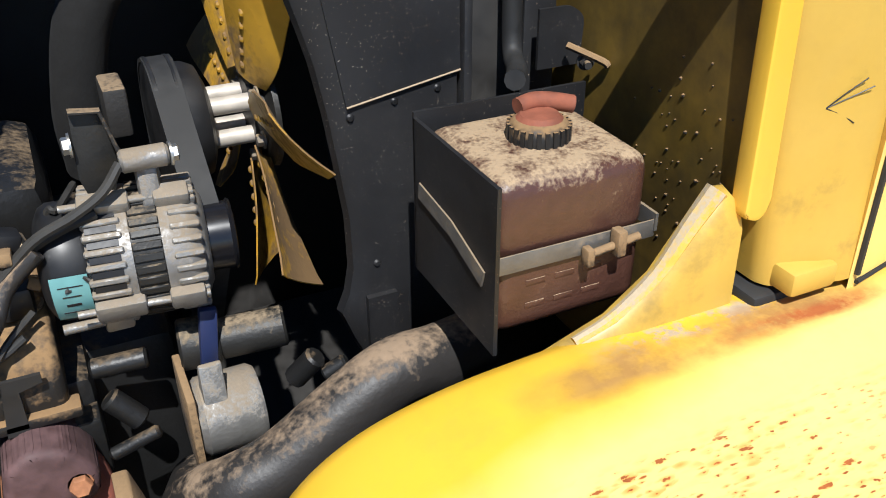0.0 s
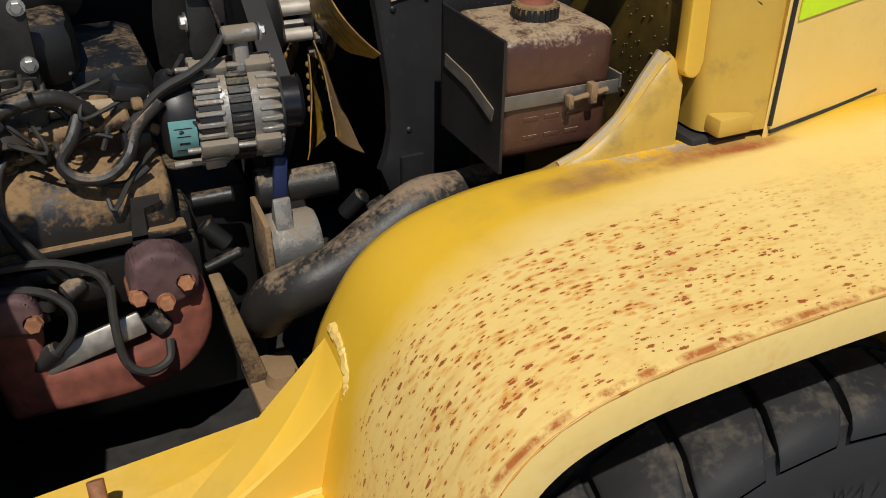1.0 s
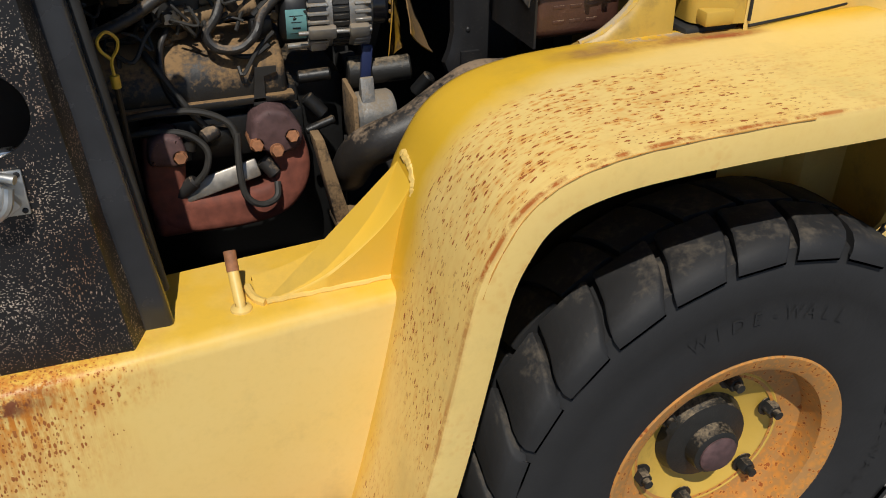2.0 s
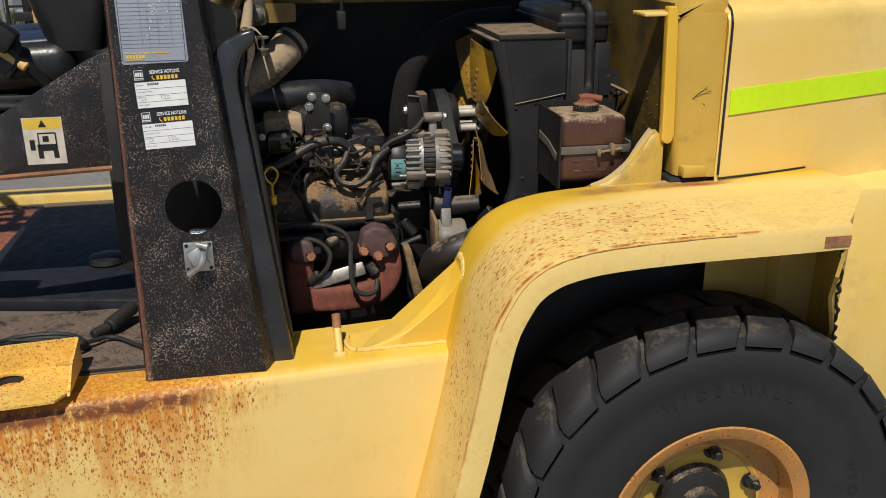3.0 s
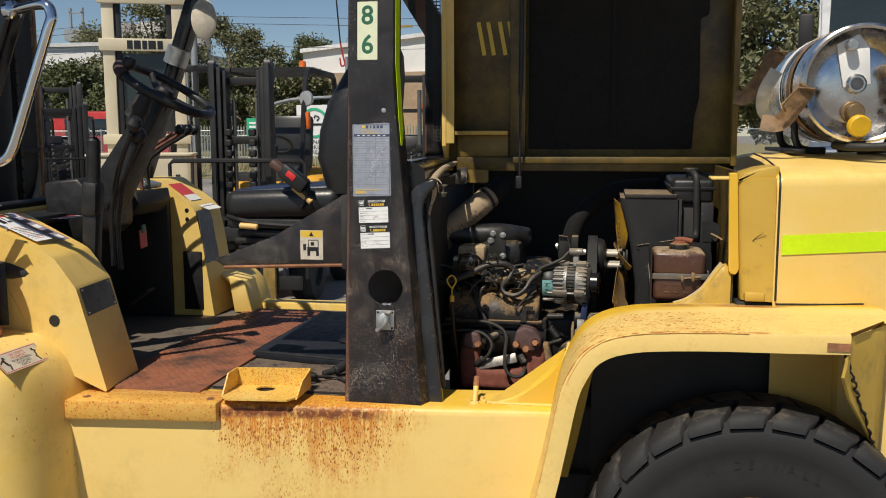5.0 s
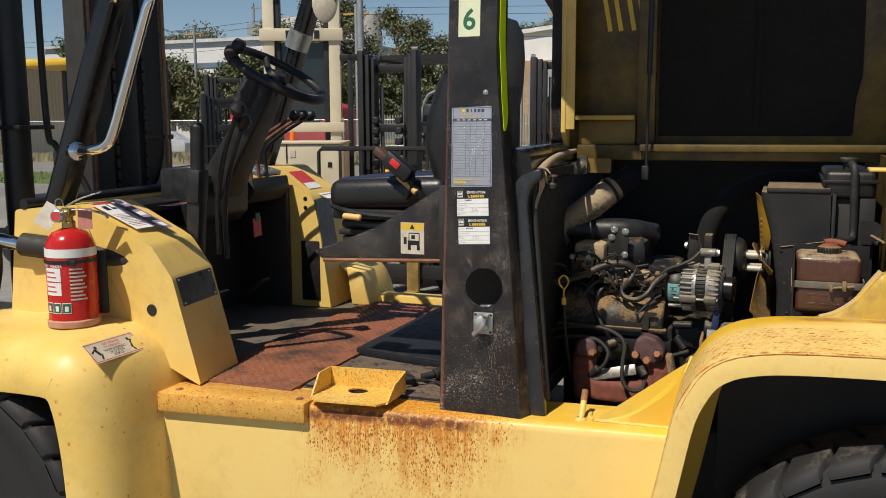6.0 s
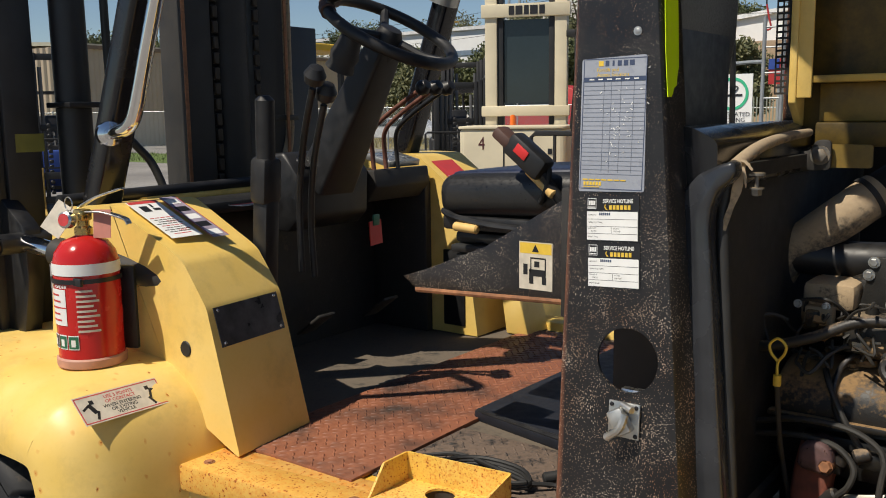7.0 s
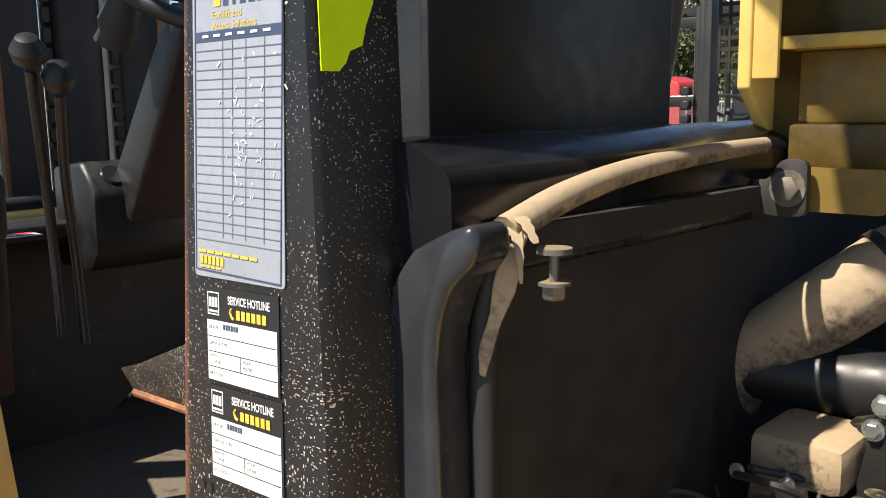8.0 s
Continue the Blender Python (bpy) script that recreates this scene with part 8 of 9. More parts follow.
for x, s in ((-0.072, 1), (0.074, -1)):
    part("pictogram", merge(*[plate(m @ Matrix.Translation((x + s * a, b, 0.0009)) @ Matrix.Rotation(radians(r * s), 4, "Z"), w, h, 0.0003) for a, b, w, h, r in ((0.004, 0.016, 0.010, 0.010, 0), (0.0, 0.0, 0.010, 0.026, 20), (0.006, -0.018, 0.006, 0.022, -25), (-0.012, 0.006, 0.022, 0.005, 30))]), INK, sign)

# safety labels on the near cowl's sloping top
a, b = Vector((-1.020, 0.03, 1.3395)), Vector((-1.222, 0.03, 1.4225))
ux = Vector((0, 1, 0))
uy = (b - a).normalized()
un = ux.cross(uy)
if un.z < 0:
    un = -un
c = (a + b) / 2
cm = Matrix(((ux.x, uy.x, un.x, c.x), (ux.y, uy.y, un.y, c.y), (ux.z, uy.z, un.z, c.z), (0, 0, 0, 1))) @ Matrix.Translation((0, 0, 0.004))
decal = part("safety_label", plate(cm @ Matrix.Translation((-0.055, 0.005, 0)), 0.088, 0.195, 0.0006), WHITE, near_cowl, "white daily-check safety label")
lettering("label_text_line", "DAILY", cm @ Matrix.Translation((-0.040, -0.012, 0.0010)), 0.013, RED_INK, decal)
lettering("label_text_line", "DAILY", cm @ Matrix.Translation((-0.040, -0.058, 0.0010)), 0.013, RED_INK, decal)
for k in range(9):
    bars("print_bar", cm, -0.056, 0.010 - 0.0105 * k, 0.074 - 0.012 * (k % 3), 0.003, RED_INK if k % 4 == 0 else INK, decal, 5, 0.2, 0.0008)
part("label_symbol", merge(*[plate(cm @ Matrix.Translation((x, y, 0.0009)), w, h, 0.0003) for x, y, w, h in ((-0.07, 0.06, 0.022, 0.03), (-0.04, 0.055, 0.02, 0.012), (-0.045, 0.075, 0.006, 0.02))]), INK, decal)
part("label_head", plate(cm @ Matrix.Translation((-0.055, 0.095, 0.0008)), 0.084, 0.013, 0.0003), RED_INK, decal)
decal2 = part("warning_strip", plate(cm @ Matrix.Translation((0.028, 0.0, 0)), 0.05, 0.225, 0.0006), plain("purple_white_label", (0.30, 0.26, 0.33), 0.45, vary=0.2, scale=20), near_cowl, "purple and white warning strip")
for k in range(5):
    part("strip_symbol", plate(cm @ Matrix.Translation((0.026, 0.085 - 0.043 * k, 0.0007)), 0.036, 0.026, 0.0003), INK if k % 2 else WHITE, decal2)
part("strip_border", merge(*[plate(cm @ Matrix.Translation((0.028 + x, 0, 0.0007)), 0.002, 0.22, 0.0003) for x in (-0.024, 0.024)]), RED_INK, decal2)
dm = pose(-1.14, 0.27, 1.3955, 0, 0, 90)
dash = part("dash_label", plate(dm, 0.12, 0.055, 0.0006), WHITE, truck, "red and white warning label")
part("label_head", plate(dm @ Matrix.Translation((0, 0.016, 0.0006)), 0.116, 0.020, 0.0003), RED_INK, dash)
bars("print_bar", dm, 0, -0.008, 0.10, 0.004, INK, dash, 6, 0.2, 0.0008)
bars("print_bar", dm, 0, -0.017, 0.10, 0.004, INK, dash, 5, 0.2, 0.0008)
# labels on the far cowl
fm2 = Matrix(((ux.x, uy.x, un.x, c.x), (ux.y, uy.y, un.y, c.y), (ux.z, uy.z, un.z, c.z), (0, 0, 0, 1))) @ Matrix.Translation((2 * CY - 0.03, 0, 0.004))
flab = part("capacity_plate", plate(fm2 @ Matrix.Translation((-0.01, 0.02, 0)), 0.15, 0.11, 0.0008), plain("maroon_plate", (0.20, 0.035, 0.055), 0.4), far_cowl, "maroon capacity plate")
bars("print_bar", fm2, -0.01, 0.04, 0.12, 0.01, AGED, flab, 5, 0.2, 0.001)
part("label_white", plate(fm2 @ Matrix.Translation((-0.01, -0.07, 0)), 0.14, 0.055, 0.0008), WHITE, far_cowl)
bars("print_bar", fm2, -0.01, -0.062, 0.12, 0.006, INK, far_cowl, 6, 0.2, 0.001)

# loose cable on the deck
cable = thing("cable", "coiled black charging cable with a steel plug on the deck", "cable", (-0.25, 0.10, 0.88))
coil = []
for k in range(60):
    t = 2 * math.pi * k / 20
    coil.append((-0.27 + (0.10 - 0.008 * math.sin(3 * t)) * math.cos(t), 0.115 + (0.045 + 0.004 * (k // 20)) * math.sin(t), 0.886 + 0.006 * (k / 20)))
part("cord", merge(tube(coil, 0.005, 7, False), tube([coil[-1], (-0.36, 0.16, 0.895), (-0.44, 0.14, 0.886), (-0.47, 0.08, 0.884), (-0.42, 0.05, 0.884), (-0.33, 0.06, 0.89)], 0.005, 7), tube([(-0.17, 0.115, 0.895), (-0.12, 0.15, 0.888), (-0.06, 0.10, 0.886), (-0.02, 0.06, 0.885)], 0.005, 7)), RUBBER, cable)
part("plug", rod((-0.37, 0.055, 0.897), (-0.325, 0.075, 0.902), 0.010, 12, 0.002), GALV, cable, "knurled steel plug")
part("grip", merge(rod((-0.13, 0.18, 0.90), (-0.085, 0.25, 0.915), 0.017, 12, 0.004), rod((-0.16, 0.15, 0.896), (-0.13, 0.18, 0.90), 0.012, 12, 0.003)), RUBBER, cable)

# ---- things standing about the yard ----
def far_paint(name, c, rough=0.5):
    return plain(name, c, rough, vary=0.2, scale=4, bump=0.05)


ORANGE_BODY = far_paint("orange_yellow_body_paint", (0.70, 0.34, 0.03))
BLUE_BODY = far_paint("blue_body_paint", (0.02, 0.06, 0.28))
RED_BODY = far_paint("red_body_paint", (0.42, 0.03, 0.03))
GREY_STEEL = far_paint("grey_mast_steel", (0.10, 0.10, 0.10))
MAST_BLACK = far_paint("dusty_black_mast", (0.014, 0.013, 0.0125))
FORK_RUST = plain("worn_yellow_fork", (0.42, 0.27, 0.07), 0.7, vary=0.5, scale=14)
CREAM = plain("cream_machine_paint", (0.60, 0.53, 0.38), 0.5, vary=0.12, scale=3)
LAMP_ORANGE = plain("orange_lens", (0.80, 0.16, 0.02), 0.25, vary=0.1)
LAMP_GREY = plain("lamp_glass", (0.55, 0.56, 0.58), 0.15, 0.4, vary=0.1)
DARK_GLASS = plain("dark_glass", (0.02, 0.03, 0.035), 0.08, vary=0.1, bump=0)


def yard_forklift(label, at, yaw, body_mat, mast_h=2.7, guard=True, forks=True, lamp=True, mw=1.0, tall=1.0):
    """A parked counterbalance truck that faces -y before it is turned."""
    th = thing("parked_forklift", label, "forklift", (0, 0, 0), group="parked forklifts")
    for s in (-1, 1):
        for k, (x, w) in enumerate(((0.46 * mw, 0.10 * mw), (0.365 * mw, 0.075 * mw), (0.285 * mw, 0.06 * mw))):
            part("mast_rail", box(s * x - w / 2, s * x + w / 2, -0.10 + 0.03 * k, 0.05 + 0.02 * k, 0.12, mast_h - 0.03 * k, 0.008), MAST_BLACK, th)
        part("mast_roller", rod((s * 0.47 * mw - 0.03, -0.05, mast_h), (s * 0.47 * mw + 0.03, -0.05, mast_h), 0.05 * mw), GREY_STEEL, th)
        if forks:
            part("fork", merge(box(s * 0.32 - 0.06, s * 0.32 + 0.06, -0.30, -0.25, 0.10, 0.82, 0.006), box(s * 0.32 - 0.06, s * 0.32 + 0.06, -1.30, -0.25, 0.06, 0.11, 0.006)), FORK_RUST, th, "worn yellow fork")
        part("lift_ram", rod((s * 0.2 * mw, 0.08, 0.2), (s * 0.2 * mw, 0.08, mast_h - 0.3), 0.035 * mw), GREY_STEEL, th)
    for z in (mast_h - 0.18, 1.45):
        part("mast_cross", box(-0.50 * mw, 0.50 * mw, 0.03, 0.09, z, z + 0.11 * mw, 0.006), MAST_BLACK, th)
    part("chain", merge(*[box(s * 0.12 - 0.035, s * 0.12 + 0.035, -0.12, -0.06, 0.35 + 0.09 * k, 0.41 + 0.09 * k, 0.01, 1) for s in (-1, 1) for k in range(14)]), MAST_BLACK, th)["kind"] = "stuff"
    part("carriage", merge(box(-0.62, 0.62, -0.24, -0.18, 0.62, 0.74, 0.006), box(-0.62, 0.62, -0.24, -0.18, 0.20, 0.32, 0.006)), MAST_BLACK, th)
    part("load_guard", merge(tube([(-0.68, -0.22, 0.30), (-0.68, -0.22, 1.28), (-0.64, -0.22, 1.31), (0.64, -0.22, 1.31), (0.68, -0.22, 1.28), (0.68, -0.22, 0.30)], 0.02, 6, False), *[box(x - 0.012, x + 0.012, -0.23, -0.21, 0.32, 1.30) for x in (-0.45, -0.22, 0.22, 0.45)], box(-0.68, 0.68, -0.23, -0.21, 0.80, 0.83)), MAST_BLACK, th, "welded load guard")
    part("body", merge(box(-0.50, 0.50, 0.55, 2.25, 0.35, 0.80, 0.05), box(-0.46, 0.46, 1.15, 2.2, 0.78, 1.12, 0.07), box(-0.48, 0.48, 0.35, 0.65, 0.40, 1.10, 0.05)), body_mat, th)
    part("counterweight", box(-0.52, 0.52, 1.95, 2.45, 0.22, 1.18, 0.10, 3), body_mat, th)
    part("seat", merge(box(-0.24, 0.24, 1.10, 1.55, 1.10, 1.22, 0.04), turned(box(-0.24, 0.24, -0.06, 0.06, 0.0, 0.55, 0.04), pose(0, 1.58, 1.18, -10, 0, 0))), VINYL, th)
    part("steering_column", rod((0, 0.75, 0.95), (0, 0.98, 1.42), 0.035), MAST_BLACK, th)
    cm = pose(0, 1.0, 1.44, -28, 0, 0)
    part("steering_wheel", sweep([cm @ Vector((0.18 * math.cos(2 * math.pi * k / 24), 0.18 * math.sin(2 * math.pi * k / 24), 0)) for k in range(24)], circle(0.014, 6), True), MAST_BLACK, th)
    part("dash", box(-0.40, 0.40, 0.52, 0.72, 0.85, 1.18, 0.03), MAST_BLACK, th)
    if guard:
        for s in (-1, 1):
            part("guard_leg", tube([(s * 0.44, 0.45, 1.05), (s * 0.44, 0.66, 1.95), (s * 0.44, 0.80, 2.12)], 0.03, 8), MAST_BLACK, th)
            part("guard_leg", tube([(s * 0.44, 2.0, 1.10), (s * 0.44, 1.92, 2.0), (s * 0.44, 1.80, 2.13)], 0.03, 8), MAST_BLACK, th)
            part("roof_rail", box(s * 0.44 - 0.03, s * 0.44 + 0.03, 0.78, 1.82, 2.10, 2.16, 0.01), MAST_BLACK, th)
        for k in range(6):
            part("roof_bar", box(-0.44, 0.44, 0.80 + 0.19 * k, 0.83 + 0.19 * k, 2.12, 2.16), MAST_BLACK, th)
        part("beacon", lathe([(0, 0.12), (0.035, 0.11), (0.045, 0.05), (0.045, 0), (0, 0)], 14, Matrix.Translation((0.15, 1.6, 2.16))), LAMP_ORANGE, th, "orange beacon")
    if lamp:
        part("headlamp", merge(lathe([(0, 0.02), (0.065, 0.02), (0.075, -0.02), (0.06, -0.09), (0, -0.09)], 18, along((0.46, 0.62, 1.86), (0.46, 0.2, 1.86)))), LAMP_GREY, th, "round work lamp")
        part("indicator", box(0.42, 0.50, 0.58, 0.66, 1.58, 1.74, 0.02), LAMP_ORANGE, th, "orange indicator")
    part("floor", box(-0.46, 0.46, 0.35, 1.2, 0.40, 0.46), MAST_BLACK, th)
    for s in (-1, 1):
        for y, r, w in ((0.42, 0.34, 0.22), (1.85, 0.27, 0.18)):
            wm_ = Matrix.Translation((s * 0.50, y, r)) @ Matrix.Rotation(radians(90), 4, "Y")
            tyre = part("wheel", lathe([(0, -w * 0.3), (r * 0.55, -w * 0.3), (r * 0.58, -w / 2), (r * 0.93, -w / 2), (r, -w * 0.36), (r, w * 0.36), (r * 0.93, w / 2), (r * 0.58, w / 2), (r * 0.55, w * 0.3), (0, w * 0.3)], 28, wm_), TYRE, th, "black solid tyre")
    th.matrix_basis = Matrix.Translation((at[0], at[1], 0)) @ Matrix.Rotation(radians(yaw), 4, "Z") @ Matrix.Diagonal((1, 1, tall, 1))
    return th


yard_forklift("orange forklift with black mast and scuffed load guard, parked facing out", (-2.78, 5.75), 3, ORANGE_BODY, 2.14, mw=0.60, tall=1.13)
yard_forklift("orange forklift with grey mast parked beside the gate", (-2.45, 11.6), 8, ORANGE_BODY, 2.74, lamp=False)
yard_forklift("red forklift with tall black guard parked by the fence", (-10.6, 14.5), 24, RED_BODY, 2.80)
yard_forklift("blue forklift with black guard parked before the shed", (-14.2, 7.2), 62, BLUE_BODY, 2.85)
yard_forklift("grey forklift with dark seat parked by the fence", (-9.2, 12.4), 40, MAST_BLACK, 2.3, forks=False)


def reach_truck():
    """A cream stand-on truck with a wide cream mast frame."""
    th = thing("reach_truck", "cream pallet truck with wide cream mast frame, parked", "forklift", (0, 0, 0))
    body = part("body", prism(rounded([(-0.75, -0.5), (0.75, -0.5), (0.75, 0.45), (0.5, 0.6), (-0.75, 0.6)], [0.12, 0.12, 0.1, 0.05, 0.05]), "z", 0.12, 1.49, 0.04, 3), CREAM, th, "cream steel body")
    part("lid", prism(rounded([(-0.77, -0.52), (0.77, -0.52), (0.77, 0.47), (-0.77, 0.62)], 0.12), "z", 1.49, 1.52, 0.01), CREAM, body)
    part("seam", box(-0.12, -0.10, -0.506, -0.50, 0.2, 1.49), MAST_BLACK, body)
    part("vent", box(0.50, 0.56, -0.508, -0.50, 1.22, 1.28), INK, body)
    part("latch_plate", box(-0.06, 0.02, -0.508, -0.50, 1.34, 1.42), AGED, body)
    lettering("numeral", "4", Matrix.Translation((-0.42, -0.505, 1.33)) @ Matrix.Rotation(radians(90), 4, "X"), 0.20, plain("dark_red_paint", (0.10, 0.02, 0.02), 0.5), body)
    for s in (-1, 1):
        part("mast_post", box(s * 0.52 - 0.09, s * 0.52 + 0.09, 0.62, 0.80, 0.2, 3.5, 0.012), CREAM, th)
        part("mast_channel", box(s * 0.39 - 0.05, s * 0.39 + 0.05, 0.66, 0.80, 0.2, 3.5, 0.008), MAST_BLACK, th)
    for z0, z1 in ((1.62, 1.74), (2.74, 2.89), (3.3, 3.45)):
        part("mast_cross", box(-0.66, 0.66, 0.58, 0.64, z0, z1, 0.012), CREAM, th)
    for k, (x, w) in enumerate(((-0.20, 0.08), (-0.09, 0.10), (0.02, 0.07), (0.13, 0.11), (0.25, 0.08))):   # maker's name as plain shapes
        part("name_bar", box(x - w / 2, x + w / 2, 0.573, 0.579, 2.765, 2.865), INK, th)
    part("screen", box(-0.34, 0.34, 0.72, 0.74, 1.78, 2.72), DARK_GLASS, th)
    part("side_guard", merge(box(0.72, 0.80, 0.6, 0.7, 0.2, 2.58, 0.01), box(0.60, 1.05, 0.6, 0.7, 2.50, 2.58, 0.01)), MAST_BLACK, th)
    part("beacon", lathe([(0, 0.12), (0.035, 0.11), (0.045, 0.05), (0.045, 0), (0, 0)], 14, Matrix.Translation((-0.15, 0.40, 1.52))), LAMP_ORANGE, th)
    for x in (-0.5, 0.5):
        for y in (-0.3, 0.5):
            part("wheel", lathe([(0, -0.06), (0.14, -0.06), (0.14, 0.06), (0, 0.06)], 18, Matrix.Translation((x, y, 0.14)) @ Matrix.Rotation(radians(90), 4, "Y")), TYRE, th)
    th.matrix_basis = Matrix.Translation((-4.63, 7.15, 0)) @ Matrix.Rotation(radians(22), 4, "Z") @ Matrix.Diagonal((0.78, 0.78, 1.0, 1.0))
    return th


reach_truck()


def lorry():
    """A white cab-over lorry behind the truck."""
    th = thing("lorry", "white cab-over lorry with dark windscreen and chrome bumper", "lorry", (0, 0, 0))
    wp = far_paint("white_cab_paint", (0.72, 0.73, 0.74), 0.3)
    cab = part("cab", merge(prism(rounded([(-1.1, 0.95), (1.1, 0.95), (1.15, 3.6), (-1.15, 3.6)], 0.12), "y", 0.0, 2.2, 0.05, 2)), wp, th)
    part("windscreen", prism(rounded([(-1.02, 2.10), (1.02, 2.10), (1.0, 3.15), (-1.0, 3.15)], 0.08), "y", -0.03, 0.02), DARK_GLASS, cab, "dark windscreen")
    part("grille", merge(*[box(-0.75, 0.75, -0.05, 0.01, 1.15 + 0.14 * k, 1.23 + 0.14 * k, 0.01) for k in range(5)]), GREY_STEEL, cab)
    part("bumper", box(-1.22, 1.22, -0.18, 0.4, 0.42, 0.95, 0.06), wp, th)
    part("bumper_bar", tube([(-1.2, -0.22, 0.95), (-1.1, -0.32, 1.02), (1.1, -0.32, 1.02), (1.2, -0.22, 0.95)], 0.04, 10), CHROME, th)
    for s in (-1, 1):
        part("headlamp", box(s * 0.85 - 0.2, s * 0.85 + 0.2, -0.2, -0.16, 0.62, 0.82, 0.02), LAMP_GREY, th)
        part("mirror", box(s * 1.32 - 0.1, s * 1.32 + 0.1, -0.05, 0.05, 2.1, 2.7, 0.03), MAST_BLACK, th)
        part("wheel", lathe([(0, -0.15), (0.3, -0.15), (0.48, -0.16), (0.52, -0.10), (0.52, 0.10), (0.48, 0.16), (0, 0.15)], 28, Matrix.Translation((s * 1.0, 1.2, 0.52)) @ Matrix.Rotation(radians(90), 4, "Y")), TYRE, th)
    part("number_plate_bar", box(-0.55, -0.1, -0.19, -0.185, 0.50, 0.60), WHITE, th)
    for k in range(5):
        part("plate_bar", box(-0.52 + 0.08 * k, -0.46 + 0.08 * k, -0.195, -0.19, 0.52, 0.58), NAVY_INK, th)
    part("wiper", tube([(-0.6, -0.05, 2.12), (-0.1, -0.05, 2.35), (0.2, -0.05, 2.5)], 0.015, 6), INK, cab)
    part("chassis", box(-0.5, 0.5, 2.2, 9.0, 0.7, 1.0), MAST_BLACK, th)
    part("load_box", box(-1.25, 1.25, 2.6, 9.0, 1.0, 3.8, 0.03), far_paint("white_box_paint", (0.66, 0.66, 0.66)), th)
    th.matrix_basis = Matrix.Translation((4.80, 10.9, 0.72)) @ Matrix.Rotation(radians(-14), 4, "Z")
    pad = whole("loading_pad", box(2.8, 9.4, 10.2, 22.0, 0.0, 0.72, 0.02), far_paint("pad_concrete", (0.34, 0.33, 0.31), 0.8), "raised concrete loading pad under the lorry", "platform", kind="structure")


lorry()

# ---- fence, gate and sign ----
GALV_FAR = plain("weathered_galvanised_pipe", (0.36, 0.38, 0.39), 0.5, 0.5, vary=0.15, scale=8)


def chain_fence(name, a, b, h, pitch=0.11, r=0.004):
    """Posts with rails and a diamond mesh between a and b on the ground."""
    a, b = Vector((*a, 0)), Vector((*b, 0))
    d, length = (b - a).normalized(), (b - a).length
    th = thing(name, "galvanised chain-link fence with pipe posts", "fence", tuple(a))
    n = int(length / 3.0) + 1
    for k in range(n + 1):
        p = a + d * (length * k / n)
        part("post", rod(p, p + Vector((0, 0, h + 0.08)), 0.032, 8), GALV_FAR, th)
    part("top_rail", rod(a + Vector((0, 0, h)), b + Vector((0, 0, h)), 0.022, 6), GALV_FAR, th)
    verts, faces = [], []
    nrm = Vector((-d.y, d.x, 0))
    s = -h
    while s < length:
        for sign in (1, -1):
            x0, x1 = (s, s + h) if sign > 0 else (s + h, s)
            z0, z1 = 0.05, h
            lo, hi = min(x0, x1), max(x0, x1)
            if hi <= 0 or lo >= length:
                continue
            def clip(x):
                return min(max(x, 0), length)
            c0, c1 = clip(x0), clip(x1)
            t0, t1 = (c0 - x0) / (x1 - x0), (c1 - x0) / (x1 - x0)
            p, q = a + d * c0 + Vector((0, 0, z0 + (z1 - z0) * t0)), a + d * c1 + Vector((0, 0, z0 + (z1 - z0) * t1))
            side = (q - p).normalized().cross(nrm) * r
            i = len(verts)
            verts += [p + side, p - side, p + nrm * r, q + side, q - side, q + nrm * r]
            faces += [(i, i + 1, i + 4, i + 3), (i + 1, i + 2, i + 5, i + 4), (i + 2, i, i + 3, i + 5)]
        s += pitch
    me = bpy.data.meshes.new("mesh_wire")
    me.from_pydata([tuple(v) for v in verts], [], faces)
    me.materials.append(GALV_FAR)
    ob = new("mesh_wire", me)
    ob.parent, ob.matrix_parent_inverse = th, th.matrix_basis.inverted()
    ob["kind"] = "stuff"
    return th


chain_fence("fence", (-34, 24), (-12.5, 29.5), 1.9)
chain_fence("fence", (-12.5, 29.5), (-10.8, 29.0), 1.9)
chain_fence("fence", (-6.2, 30), (24, 36), 1.9)
chain_fence("fence", (-52, 12), (-34, 24), 1.9, 0.16, 0.006)


def palisade(a, b, h):
    """A row of pointed steel pales far behind the yard."""
    a, b = Vector((*a, 0)), Vector((*b, 0))
    th = thing("palisade_fence", "grey-green steel palisade fence in the distance", "fence", tuple(a))
    n = int((b - a).length / 0.16)
    bm = bmesh.new()
    verts, faces = [], []
    for k in range(n):
        p = a.lerp(b, k / n)
        i = len(verts)
        verts += [p + Vector(v) for v in ((-0.035, 0, 0), (0.035, 0, 0), (0.035, 0, h), (0, 0, h + 0.08), (-0.035, 0, h), (0, -0.02, 0), (0, -0.02, h))]
        faces += [(i, i + 1, i + 2, i + 3, i + 4), (i, i + 5, i + 6, i + 4), (i + 5, i + 1, i + 2, i + 6)]
    me = bpy.data.meshes.new("pale")
    me.from_pydata([tuple(v) for v in verts], [], faces)
    me.materials.append(far_paint("grey_green_pale_paint", (0.26, 0.29, 0.24)))
    ob = new("pale", me)
    ob.parent, ob.matrix_parent_inverse = th, th.matrix_basis.inverted()
    ob["kind"] = "stuff"
    for z in (0.5, 1.7):
        part("rail", rod(a + Vector((0, 0.03, z)), b + Vector((0, 0.03, z)), 0.03, 6), GALV_FAR, th)


